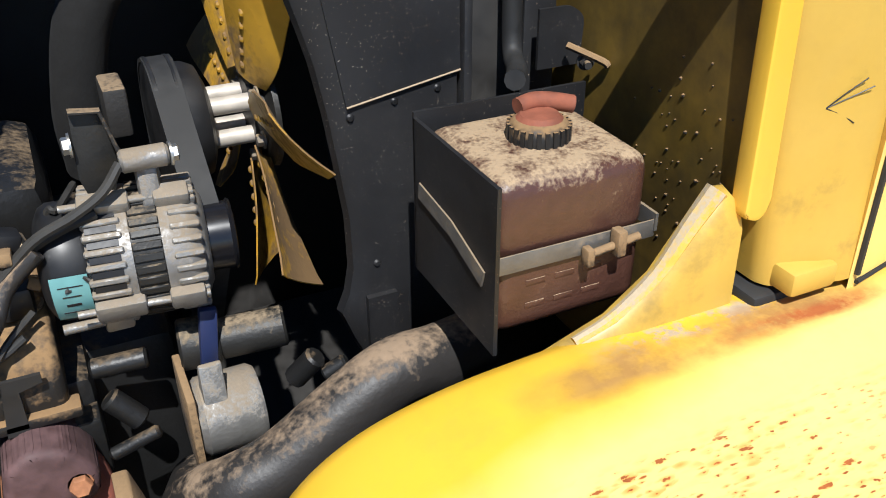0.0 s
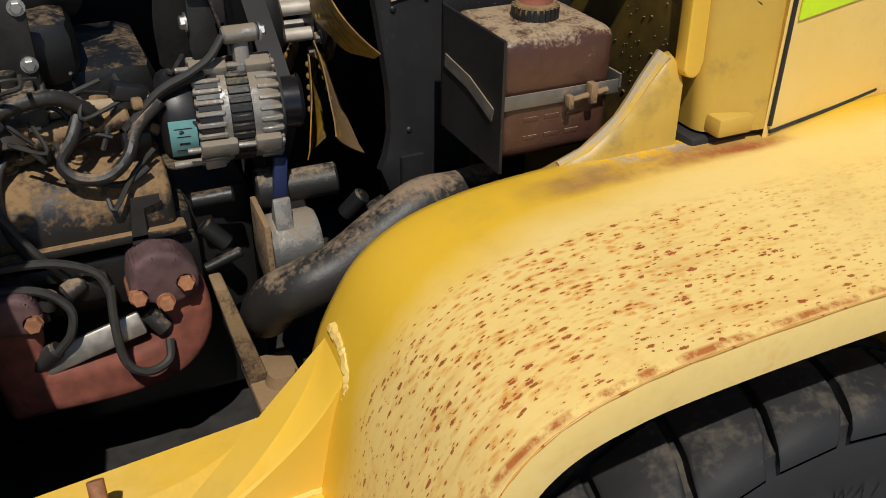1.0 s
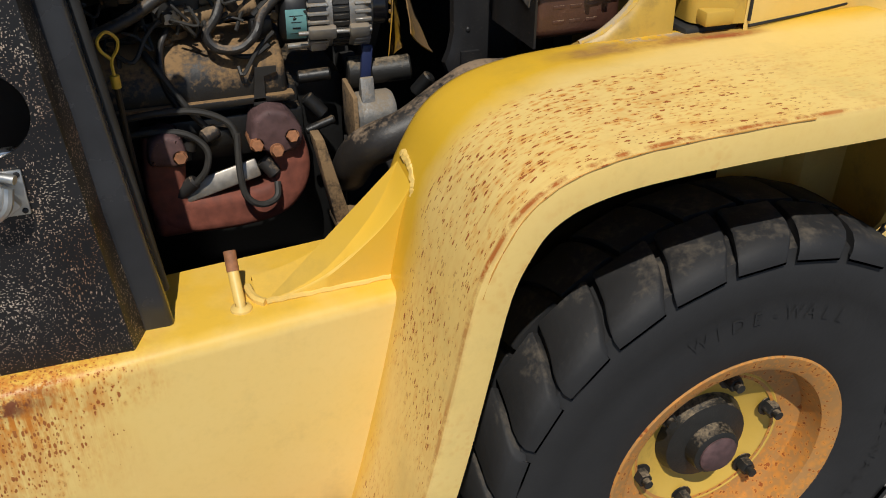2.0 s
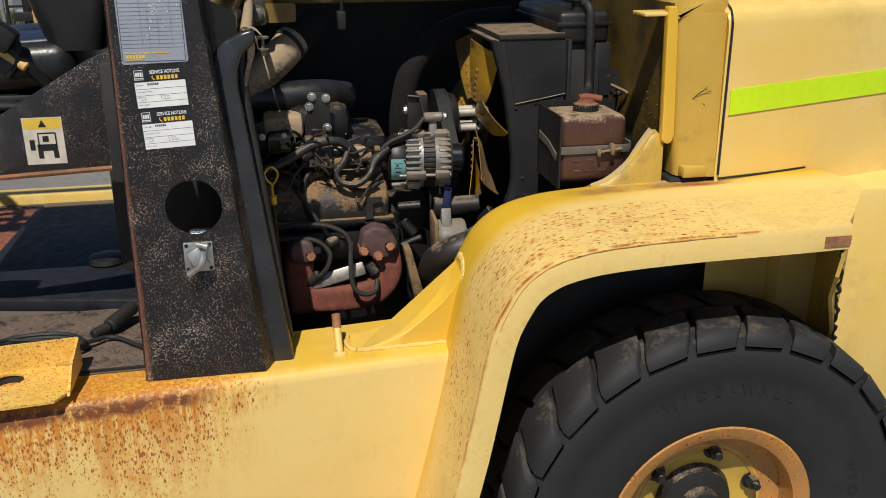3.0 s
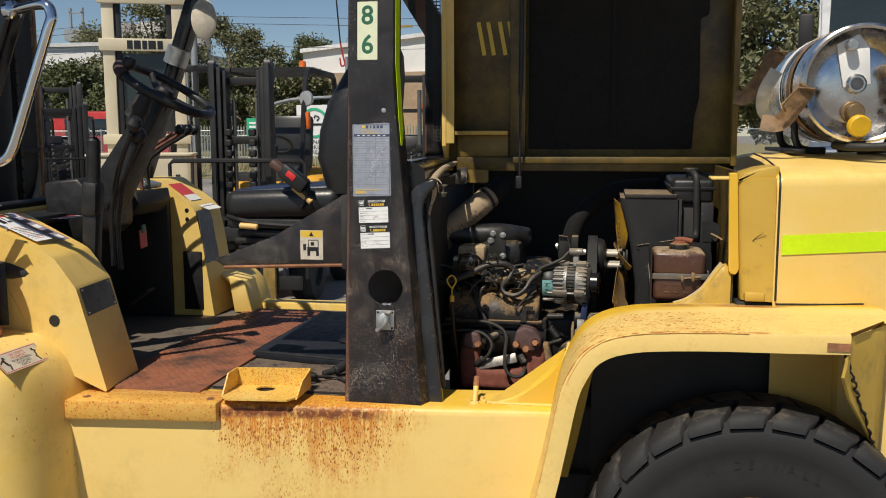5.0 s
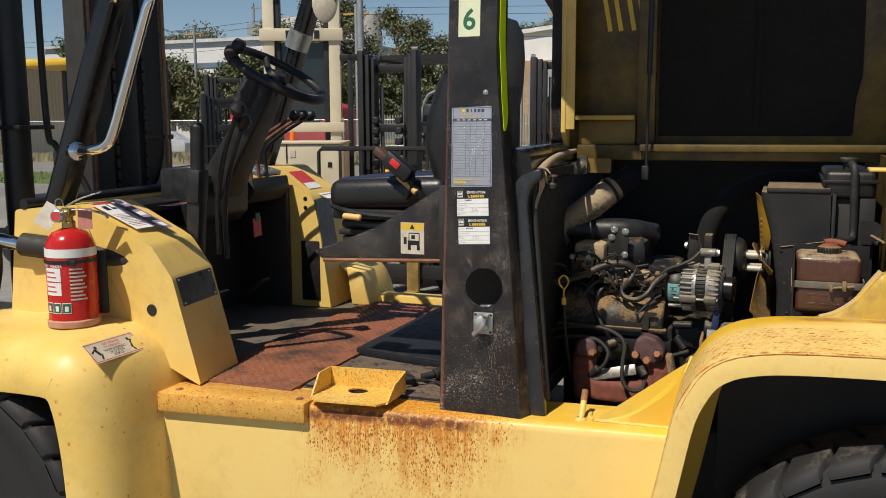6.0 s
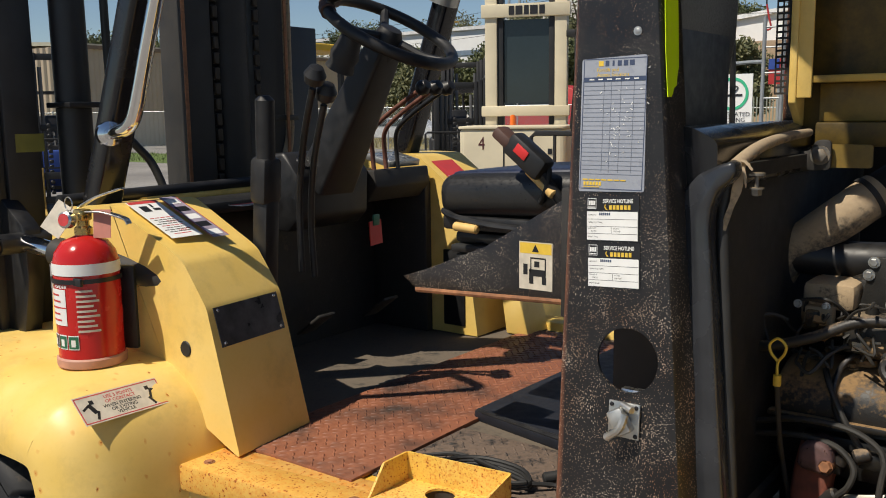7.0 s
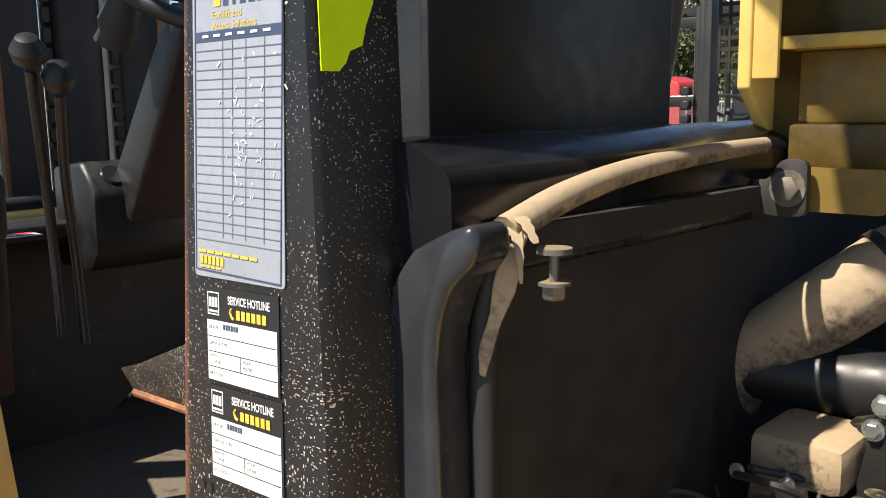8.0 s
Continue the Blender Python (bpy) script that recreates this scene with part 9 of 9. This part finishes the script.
palisade((-26, 44), (-4, 47), 2.2)
gate = thing("gate_post", "galvanised pipe gate posts with rungs by the yard gate", "gate", (-4.4, 15.2, 0))
for x in (-4.52, -4.18):
    part("pipe", rod((x, 15.2, 0), (x + 0.02, 15.2, 3.3), 0.035, 10), GALV_FAR, gate)
for z in (0.5, 0.95, 1.4, 1.85, 2.3, 2.75, 3.1):
    part("rung", rod((-4.52, 15.2, z), (-4.17, 15.2, z), 0.016, 8), GALV_FAR, gate)
part("gate_arm", tube([(-6.6, 15.9, 1.2), (-6.5, 15.8, 2.2), (-6.0, 15.7, 2.45), (-5.0, 15.4, 2.5), (-4.5, 15.2, 2.5)], 0.035, 8), GALV_FAR, gate)
gp = thing("notice_board", "pale blue-grey steel board with a round label", "sign board", (-3.6, 15.0, 0))
part("panel", box(-3.95, -3.35, 14.98, 15.02, 0.5, 2.75, 0.01), far_paint("pale_blue_grey_paint", (0.22, 0.25, 0.28)), gp)
part("panel_label", lathe([(0, 0.01), (0.09, 0.01)], 20, along((-3.62, 14.97, 1.75), (-3.62, 14.0, 1.75))), INK, gp)
part("panel_label", lathe([(0, 0.012), (0.06, 0.012)], 20, along((-3.62, 14.97, 1.75), (-3.62, 14.0, 1.75))), LAMP_GREY, gp)
part("foot", box(-3.9, -3.4, 14.9, 15.1, 0, 0.5, 0.02), GALV_FAR, gp)

sg = thing("smoking_sign", "white designated-smoking-area sign with a green ring", "sign", (-9.5, 28.0, 0))
SIGN_GREEN = plain("sign_green", (0.03, 0.42, 0.22), 0.5, vary=0.08)
part("board", box(-10.15, -8.85, 27.96, 28.0, 1.0, 2.78), WHITE, sg)
sm2 = Matrix.Translation((-9.5, 27.95, 2.15)) @ Matrix.Rotation(radians(90), 4, "X")
part("ring", lathe([(0.44, 0.004), (0.53, 0.004), (0.53, 0.008), (0.44, 0.008)], 40, sm2, True), SIGN_GREEN, sg)
part("symbol", merge(plate(sm2 @ Matrix.Translation((0.02, -0.05, 0.004)), 0.62, 0.07, 0.004), tube([sm2 @ Vector((0.1, 0.08, 0.01)), sm2 @ Vector((0.18, 0.2, 0.01)), sm2 @ Vector((0.05, 0.26, 0.01)), sm2 @ Vector((0.0, 0.18, 0.01))], 0.02, 6)), INK, sg)
for text, z in (("DESIGNATED", 1.48), ("SMOKING", 1.30), ("AREA", 1.12)):
    lettering("sign_text_line", text, Matrix.Translation((-9.5, 27.94, z)) @ Matrix.Rotation(radians(90), 4, "X"), 0.20, INK, sg)
for x in (-10.0, -9.0):
    part("leg", box(x - 0.03, x + 0.03, 28.0, 28.06, 0, 1.2), GALV_FAR, sg)
ns = thing("notice", "small green notice on the fence", "sign", (-12.0, 28.6, 1.3))
part("board", box(-12.3, -11.75, 28.58, 28.62, 1.7, 2.35), SIGN_GREEN, ns)
for k in range(3):
    part("print_bar", box(-12.2, -11.85, 28.57, 28.58, 1.85 + 0.14 * k, 1.93 + 0.14 * k), WHITE, ns)
part("leg", rod((-12.02, 28.62, 0), (-12.02, 28.62, 1.75), 0.03), GALV_FAR, ns)

# ---- buildings ----
def corrugated_mat(name, c, step=0.25):
    m = Mat(name, 0.6)
    w = m.node("ShaderNodeTexNoise", Scale=0.6, Detail=5.0)
    m.link(m.pos, w.inputs["Vector"])
    m.colour(m.mix(w.outputs["Fac"], tuple(v * 0.85 for v in c), tuple(min(v * 1.12, 1) for v in c)))
    return m.m


def ribbed_wall(a, b, z0, z1a, z1b, step=0.3, depth=0.06):
    """Corrugated sheet from a to b, with a top that may slope."""
    a, b = Vector((*a, 0)), Vector((*b, 0))
    d = (b - a)
    nrm = Vector((d.y, -d.x, 0)).normalized()
    n = max(int(d.length / step), 1)
    verts, faces = [], []
    for k in range(n * 4 + 1):
        t = k / (n * 4)
        off = nrm * (depth if (k % 4) in (1, 2) else 0.0)
        p = a + d * t + off
        verts += [(p.x, p.y, z0), (p.x, p.y, z1a + (z1b - z1a) * t)]
        if k:
            i = 2 * k
            faces.append((i - 2, i, i + 1, i - 1))
    bm = bmesh.new()
    vs = [bm.verts.new(v) for v in verts]
    for f in faces:
        bm.faces.new([vs[i] for i in f])
    bmesh.ops.recalc_face_normals(bm, faces=bm.faces)
    return bm


TAN = corrugated_mat("tan_corrugated_steel", (0.50, 0.40, 0.29))
shed = thing("shed", "tan corrugated steel shed with a pale roof edge", "shed", (-46, 27, 0))
part("wall", ribbed_wall((-45, 25.6), (-45, 52), 0, 5.5, 5.5), TAN, shed)
part("wall", ribbed_wall((-62, 10), (-45, 25.6), 0, 3.4, 5.5), TAN, shed)
part("roof", prism([(-62, 10), (-45, 25.6), (-45, 52), (-75, 52)], "z", 5.5, 5.7), corrugated_mat("pale_roof_sheet", (0.62, 0.58, 0.45)), shed)
part("gutter", box(-45.1, -44.8, 25.6, 52, 5.4, 5.6), far_paint("brown_gutter", (0.22, 0.15, 0.10)), shed)
part("door", box(-44.98, -44.85, 33, 37, 0, 3.6), far_paint("dark_shed_opening", (0.05, 0.05, 0.05)), shed)
part("wall_sign", box(-44.92, -44.85, 29.0, 29.8, 1.5, 2.3), YELLOW_INK, shed)
WAREHOUSE = corrugated_mat("white_warehouse_cladding", (0.74, 0.74, 0.73))
wh1 = thing("warehouse", "long white warehouse with a shallow roof", "warehouse", (-60, 92, 0))
part("wall", box(-90, -50, 90, 120, 0, 11.6), WAREHOUSE, wh1)
part("roof_edge", box(-90.3, -49.7, 89.6, 120.3, 11.6, 12.0), far_paint("pale_roof_edge", (0.6, 0.6, 0.6)), wh1)
part("window_band", box(-86, -53, 89.9, 90.0, 8.6, 9.2), far_paint("blue_grey_window", (0.15, 0.2, 0.26)), wh1)
wh2 = thing("warehouse", "white warehouse with a tan base behind the gate", "warehouse", (-20, 82, 0))
part("wall", prism([(-30.0, 0), (2, 0), (2, 13.4), (-30.0, 10.0)], "y", 86, 120), WAREHOUSE, wh2)
part("base", box(-31.5, 3, 84.8, 86.2, 0, 7.9), far_paint("tan_base_wall", (0.42, 0.30, 0.20)), wh2)
part("roof_edge", prism([(-30.2, 10.0), (2.2, 13.4), (2.2, 13.8), (-30.2, 10.4)], "y", 85.6, 120), far_paint("pale_roof_edge_paint", (0.7, 0.7, 0.7)), wh2)
for k in range(2):
    part("wall_mark", box(-26.2 + 0.6 * k, -25.9 + 0.6 * k, 85.9, 86.0, 6.6, 7.2), GREY_STEEL, wh2)
silo = thing("silo", "pale concrete silos with a steel tower far off", "silo", (-85, 150, 0))
for x in (-88, -81, -74):
    part("drum", lathe([(0, 22.5), (3.2, 22.0), (3.4, 21.5), (3.4, 0), (0, 0)], 28, Matrix.Translation((x, 152, 0))), far_paint("silo_concrete", (0.45, 0.43, 0.40)), silo)
part("tower", merge(*[box(-97 + dx, -96.6 + dx, 150, 150.4, 0, 25) for dx in (0, 2.4)], *[box(-97, -94.2, 150, 150.3, 3 * k, 3 * k + 0.25) for k in range(9)], box(-97.5, -93.8, 149, 151, 19, 21)), GALV_FAR, silo)
skip = thing("parked_car", "red van parked behind the fence", "van", (-19, 31, 0))
part("body", merge(prism(rounded([(-21.5, 0.5), (-16.4, 0.5), (-16.4, 2.4), (-17.2, 2.7), (-21.5, 2.7)], 0.2), "y", 30.5, 32.4, 0.06)), RED_BODY, skip)
part("window", box(-20.9, -17.1, 30.46, 30.52, 1.75, 2.4, 0.02), DARK_GLASS, skip)
for x in (-20.4, -17.6):
    part("wheel", lathe([(0, -0.1), (0.36, -0.1), (0.36, 0.1), (0, 0.1)], 22, Matrix.Translation((x, 30.55, 0.36)) @ Matrix.Rotation(radians(90), 4, "X")), TYRE, skip)
car = thing("parked_car", "silver car parked beyond the fence", "car", (-30, 36, 0))
part("body", merge(prism(rounded([(-32.4, 0.35), (-28.0, 0.35), (-28.0, 0.85), (-29.0, 1.0), (-29.8, 1.42), (-31.4, 1.42), (-32.2, 0.95)], 0.12), "y", 36, 37.7, 0.05)), far_paint("silver_car_paint", (0.45, 0.46, 0.48), 0.25), car)
part("window", prism([(-32.0, 0.98), (-29.2, 1.0), (-29.9, 1.36), (-31.3, 1.36)], "y", 35.98, 36.0), DARK_GLASS, car)
banner = thing("banner", "red and blue advertising banner on the far fence", "sign", (-13, 43, 0))
part("board", box(-13.0, -12.1, 42.9, 43.0, 2.8, 4.0), RED_BODY, banner)
part("board_top", box(-13.0, -12.5, 42.86, 42.9, 3.5, 4.0), BLUE_BODY, banner)
part("leg", box(-12.6, -12.5, 43.0, 43.1, 0, 4.2), GALV_FAR, banner)

# boom lift and yellow canopy on the far side
boom = thing("boom_lift", "rust-brown steel gantry over a yellow lift base", "lift", (-33, 28, 0))
GANTRY_RUST = far_paint("rusted_gantry_paint", (0.12, 0.035, 0.022))
for p, q, r in (((-35.1, 30, 0.4), (-33.4, 30, 7.6), 0.11), ((-33.2, 30, 7.25), (-38.5, 30, 6.2), 0.12), ((-36.6, 30, 0.4), (-37.9, 30, 6.3), 0.09)):
    part("gantry_beam", sweep([Vector(p), Vector(q)], rounded([(-r, -r), (r, -r), (r, r), (-r, r)], 0.02, 1)), GANTRY_RUST, boom, "rust-brown steel beam")
part("base", merge(box(-36.6, -34.8, 29, 31, 0.4, 1.2, 0.1), box(-36.8, -34.6, 28.9, 29.1, 0.0, 0.8, 0.1)), far_paint("yellow_lift_paint", (0.62, 0.42, 0.05)), boom)
canopy = thing("parked_forklift", "black parked machine under a thin yellow roof", "forklift", (-7.6, 6.6, 0), group="parked forklifts")
part("roof", prism(rounded([(-8.2, 6.2), (-7.05, 6.2), (-7.05, 7.2), (-8.2, 7.2)], 0.25), "z", 2.43, 2.52, 0.03), far_paint("yellow_canopy_paint", (0.68, 0.42, 0.04)), canopy)
for x, y in ((-8.05, 6.35), (-7.2, 6.35), (-8.05, 7.05), (-7.2, 7.05)):
    part("leg", box(x - 0.03, x + 0.03, y - 0.03, y + 0.03, 0.6, 2.45), MAST_BLACK, canopy)
for x in (-8.05, -7.25):
    for y in (6.15, 7.25):
        part("wheel", lathe([(0, -0.10), (0.26, -0.10), (0.26, 0.10), (0, 0.10)], 20, Matrix.Translation((x, y, 0.26)) @ Matrix.Rotation(radians(90), 4, "X")), TYRE, canopy)
part("body", merge(box(-8.2, -7.1, 6.25, 7.15, 0.2, 0.85, 0.08), box(-7.75, -7.35, 6.4, 7.0, 0.8, 1.45, 0.08)), MAST_BLACK, canopy)
digger = thing("digger_arm", "yellow digger arm with a black ram", "digger", (-22.8, 18.3, 0))
part("arm", merge(tube([(-23.3, 18.3, 0.0), (-23.1, 18.3, 0.8), (-22.6, 18.3, 1.4), (-22.0, 18.3, 1.55)], 0.13, 8), tube([(-22.0, 18.3, 1.55), (-21.6, 18.3, 1.1), (-21.7, 18.3, 0.4)], 0.10, 8)), far_paint("digger_yellow", (0.66, 0.40, 0.05)), digger)
part("ram", rod((-22.8, 18.2, 0.6), (-21.9, 18.2, 1.3), 0.05), GALV_FAR, digger)
part("base", box(-24.2, -23.0, 17.6, 19.0, 0, 0.6, 0.1), far_paint("digger_body_yellow", (0.60, 0.36, 0.05)), digger)
for x, y, h in ((-31, 62, 11), (-52, 70, 11), (-14, 60, 10)):
    pole = thing("pole", "grey utility pole with a timber crossarm", "pole", (x, y, 0))
    part("shaft", rod((x, y, 0), (x, y, h), 0.14, 10), GALV_FAR, pole)
    part("crossarm", box(x - 1.1, x + 1.1, y - 0.06, y + 0.06, h - 0.8, h - 0.65), FORK_RUST, pole)
wires = thing("power_lines", "thin power lines between the poles", "cable", (-30, 62, 10))
for k, dz in enumerate((0.0, 0.5, -1.6)):
    part("line", tube([(-95, 78, 10.3 + dz), (-52, 70, 10.2 + dz), (-31, 62, 10.2 + dz), (-14, 60, 9.3 + dz), (30, 62, 9.5 + dz)], 0.018, 5, False), INK, wires)
hook = thing("yard_crane", "slim steel jib with a red hook on a hanging chain", "crane", (-13.5, 27, 0))
part("mast", rod((-13.5, 27, 0), (-13.5, 27, 8.6), 0.12, 10), GALV_FAR, hook)
part("jib", rod((-13.5, 27, 8.5), (-8.2, 27, 8.6), 0.08, 8), GALV_FAR, hook)
part("chain", rod((-8.2, 27, 4.8), (-8.5, 27, 8.6), 0.025, 6), INK, hook)
part("hook", tube([(-8.2, 27, 4.8), (-8.12, 27, 4.4), (-8.05, 27, 4.1), (-8.18, 27, 4.05), (-8.22, 27, 4.3)], 0.03, 6), RED_BODY, hook)

# ---- trees and grass ----
def leaf_mat(name, a, b):
    m = Mat(name, 0.65)
    m.colour(m.mix(m.island(), a, b))
    m.b.inputs["Transmission Weight"].default_value = 0.0
    return m.m


LEAF = leaf_mat("gum_leaves", (0.075, 0.085, 0.035), (0.19, 0.185, 0.09))
LEAF_DARK = leaf_mat("dark_leaves", (0.045, 0.06, 0.022), (0.13, 0.145, 0.055))
BARK = plain("tree_bark", (0.16, 0.12, 0.09), 0.9, vary=0.4, scale=5)


def tree(at, h, spread, mat, seed, label="grey-green gum tree with an uneven crown", leaves=16000, size=0.22):
    random.seed(seed)
    th = thing("tree", label, "tree", (*at, 0), group="trees behind the yard")
    base = Vector((*at, 0))
    trunk = [base, base + Vector((random.uniform(-0.3, 0.3), random.uniform(-0.3, 0.3), h * 0.25)), base + Vector((random.uniform(-0.6, 0.6), 0, h * 0.55))]
    limbs, tips = [tube(trunk, h * 0.028, 8, scale=lambda t: 1.1 - 0.5 * t)], []
    for k in range(30):
        a, z = random.uniform(0, 2 * math.pi), random.uniform(0.30, 1.0)
        out = spread * math.sqrt(random.uniform(0.02, 1.0)) * (1.0 - 0.55 * max(z - 0.55, 0) / 0.45) * 0.88
        tip = base + Vector((math.cos(a) * out, math.sin(a) * out, h * z * 0.93))
        if k < 9:
            start = trunk[1].lerp(trunk[2], random.uniform(0, 1))
            limbs.append(tube([start, start.lerp(tip, 0.5) + Vector((0, 0, h * 0.04)), tip], h * 0.010, 6, scale=lambda t: 1.0 - 0.7 * t))
        tips.append((tip, random.uniform(0.16, 0.30) * spread))
    part("trunk", merge(*limbs), BARK, th)
    rng = np.random.default_rng(seed)
    pick = rng.integers(0, len(tips), leaves)
    middle, reach = np.array([tuple(t[0]) for t in tips])[pick], np.array([t[1] for t in tips])[pick]
    way = rng.normal(size=(leaves, 3)) * (1.0, 1.0, 0.75)
    way /= np.linalg.norm(way, axis=1)[:, None]
    at = middle + way * (reach * rng.uniform(0.2, 1.05, leaves))[:, None]
    u = rng.normal(size=(leaves, 3))
    u /= np.linalg.norm(u, axis=1)[:, None]
    w = np.cross(u, rng.normal(size=(leaves, 3)))
    w /= np.linalg.norm(w, axis=1)[:, None]
    half = (size * rng.uniform(0.5, 1.2, leaves))[:, None]
    verts = np.stack([at - u * half, at + w * half * 0.45, at + u * half, at - w * half * 0.5], axis=1).reshape(-1, 3)
    me = bpy.data.meshes.new("crown")
    me.from_pydata(verts.tolist(), [], np.arange(leaves * 4).reshape(-1, 4).tolist())
    me.materials.append(mat)
    ob = new("crown", me)
    ob.parent, ob.matrix_parent_inverse = th, th.matrix_basis.inverted()
    return th


spots = [(-72, 96, 15, 8, 0), (-62, 100, 15, 7, 0), (-84, 92, 14, 7, 1), (-47, 88, 16.5, 8, 0), (-40, 92, 15, 7, 0), (-35, 104, 14, 6, 1), (-55, 84, 9, 6, 1), (-64, 82, 9, 6, 1), (-47, 76, 8.5, 5.5, 0), (-74, 80, 9, 6, 0),
         (-31, 112, 15.5, 6, 0), (-95, 85, 14, 8, 0), (-30, 70, 7.5, 4.5, 1), (-38, 66, 7, 5, 1), (-108, 80, 13, 8, 1), (-26, 140, 17, 8, 1), (6, 60, 13, 7, 1), (12, 56, 14, 7, 0), (18, 62, 15, 8, 1), (25, 58, 13, 7, 0), (33, 60, 14, 8, 1), (10, 48, 6, 4, 0), (16, 46, 5, 3.5, 1), (40, 56, 13, 8, 0), (-120, 60, 13, 8, 0), (-96, 60, 11, 7, 1), (-58, 74, 8, 5.5, 1), (-68, 72, 7.5, 6, 0), (-80, 70, 8, 6, 1), (-52, 66, 6.5, 5, 0), (-44, 68, 7.5, 5, 1), (-24, 68, 6.5, 4.5, 0), (-90, 74, 9, 6, 0)]
for k, (x, y, h, sp, dark) in enumerate(spots):
    tree((x, y), h, sp, LEAF_DARK if dark else LEAF, 50 + k, "dark green tree with a ragged crown" if dark else "grey-green gum tree with an uneven crown")


def grass_patch(name, x0, x1, y0, y1, count, hmin, hmax, mat, seed, label):
    random.seed(seed)
    verts, faces = [], []
    for k in range(count):
        x, y = random.uniform(x0, x1), random.uniform(y0, y1)
        h, a = random.uniform(hmin, hmax), random.uniform(0, math.pi)
        w = h * 0.10
        dx, dy = math.cos(a) * w, math.sin(a) * w
        lx, ly = random.uniform(-0.4, 0.4) * h, random.uniform(-0.4, 0.4) * h
        i = len(verts)
        verts += [(x - dx, y - dy, 0), (x + dx, y + dy, 0), (x + lx, y + ly, h)]
        faces.append((i, i + 1, i + 2))
    me = bpy.data.meshes.new(name)
    me.from_pydata(verts, [], faces)
    me.materials.append(mat)
    return tagged(new(name, me), label, "grass", kind="stuff")


whole("verge", grid([[Vector((x, y, 0.012)) for x in range(-130, 61, 10)] for y in (31, 34, 40, 50, 70, 110, 160)]), GRASS_SOIL, "dry grass verge beyond the fence", "ground", kind="structure")
whole("lawn", box(-60, -18, 18.5, 23.5, 0.0, 0.012), plain("green_lawn", (0.10, 0.15, 0.035), 0.95, vary=0.35, scale=3, bump=0.4), "green grass strip before the fence", "ground", kind="structure")
DRY = leaf_mat("dry_grass_blades", (0.20, 0.17, 0.06), (0.36, 0.30, 0.13))
WEED = leaf_mat("weed_blades", (0.06, 0.09, 0.02), (0.16, 0.20, 0.06))
grass_patch("grass", -40, 30, 31, 44, 9000, 0.15, 0.5, DRY, 5, "dry grass along the fence")
grass_patch("grass", -7, -2.8, 13.6, 17.5, 2600, 0.1, 0.45, WEED, 6, "green weeds round the gate")
grass_patch("grass", -8, 24, 29.5, 37, 5200, 0.15, 0.6, WEED, 7, "green weeds along the fence")
grass_patch("grass", -60, -20, 18.6, 23.4, 9000, 0.05, 0.16, WEED, 8, "short green lawn")

# the yard's surface lies below the datum that the truck is drawn from
for ob in scene.objects:
    if ob.parent is None and ob.type in ("MESH", "EMPTY") and ob not in (truck, ext, gas, cable):
        ob.location.z -= 0.04
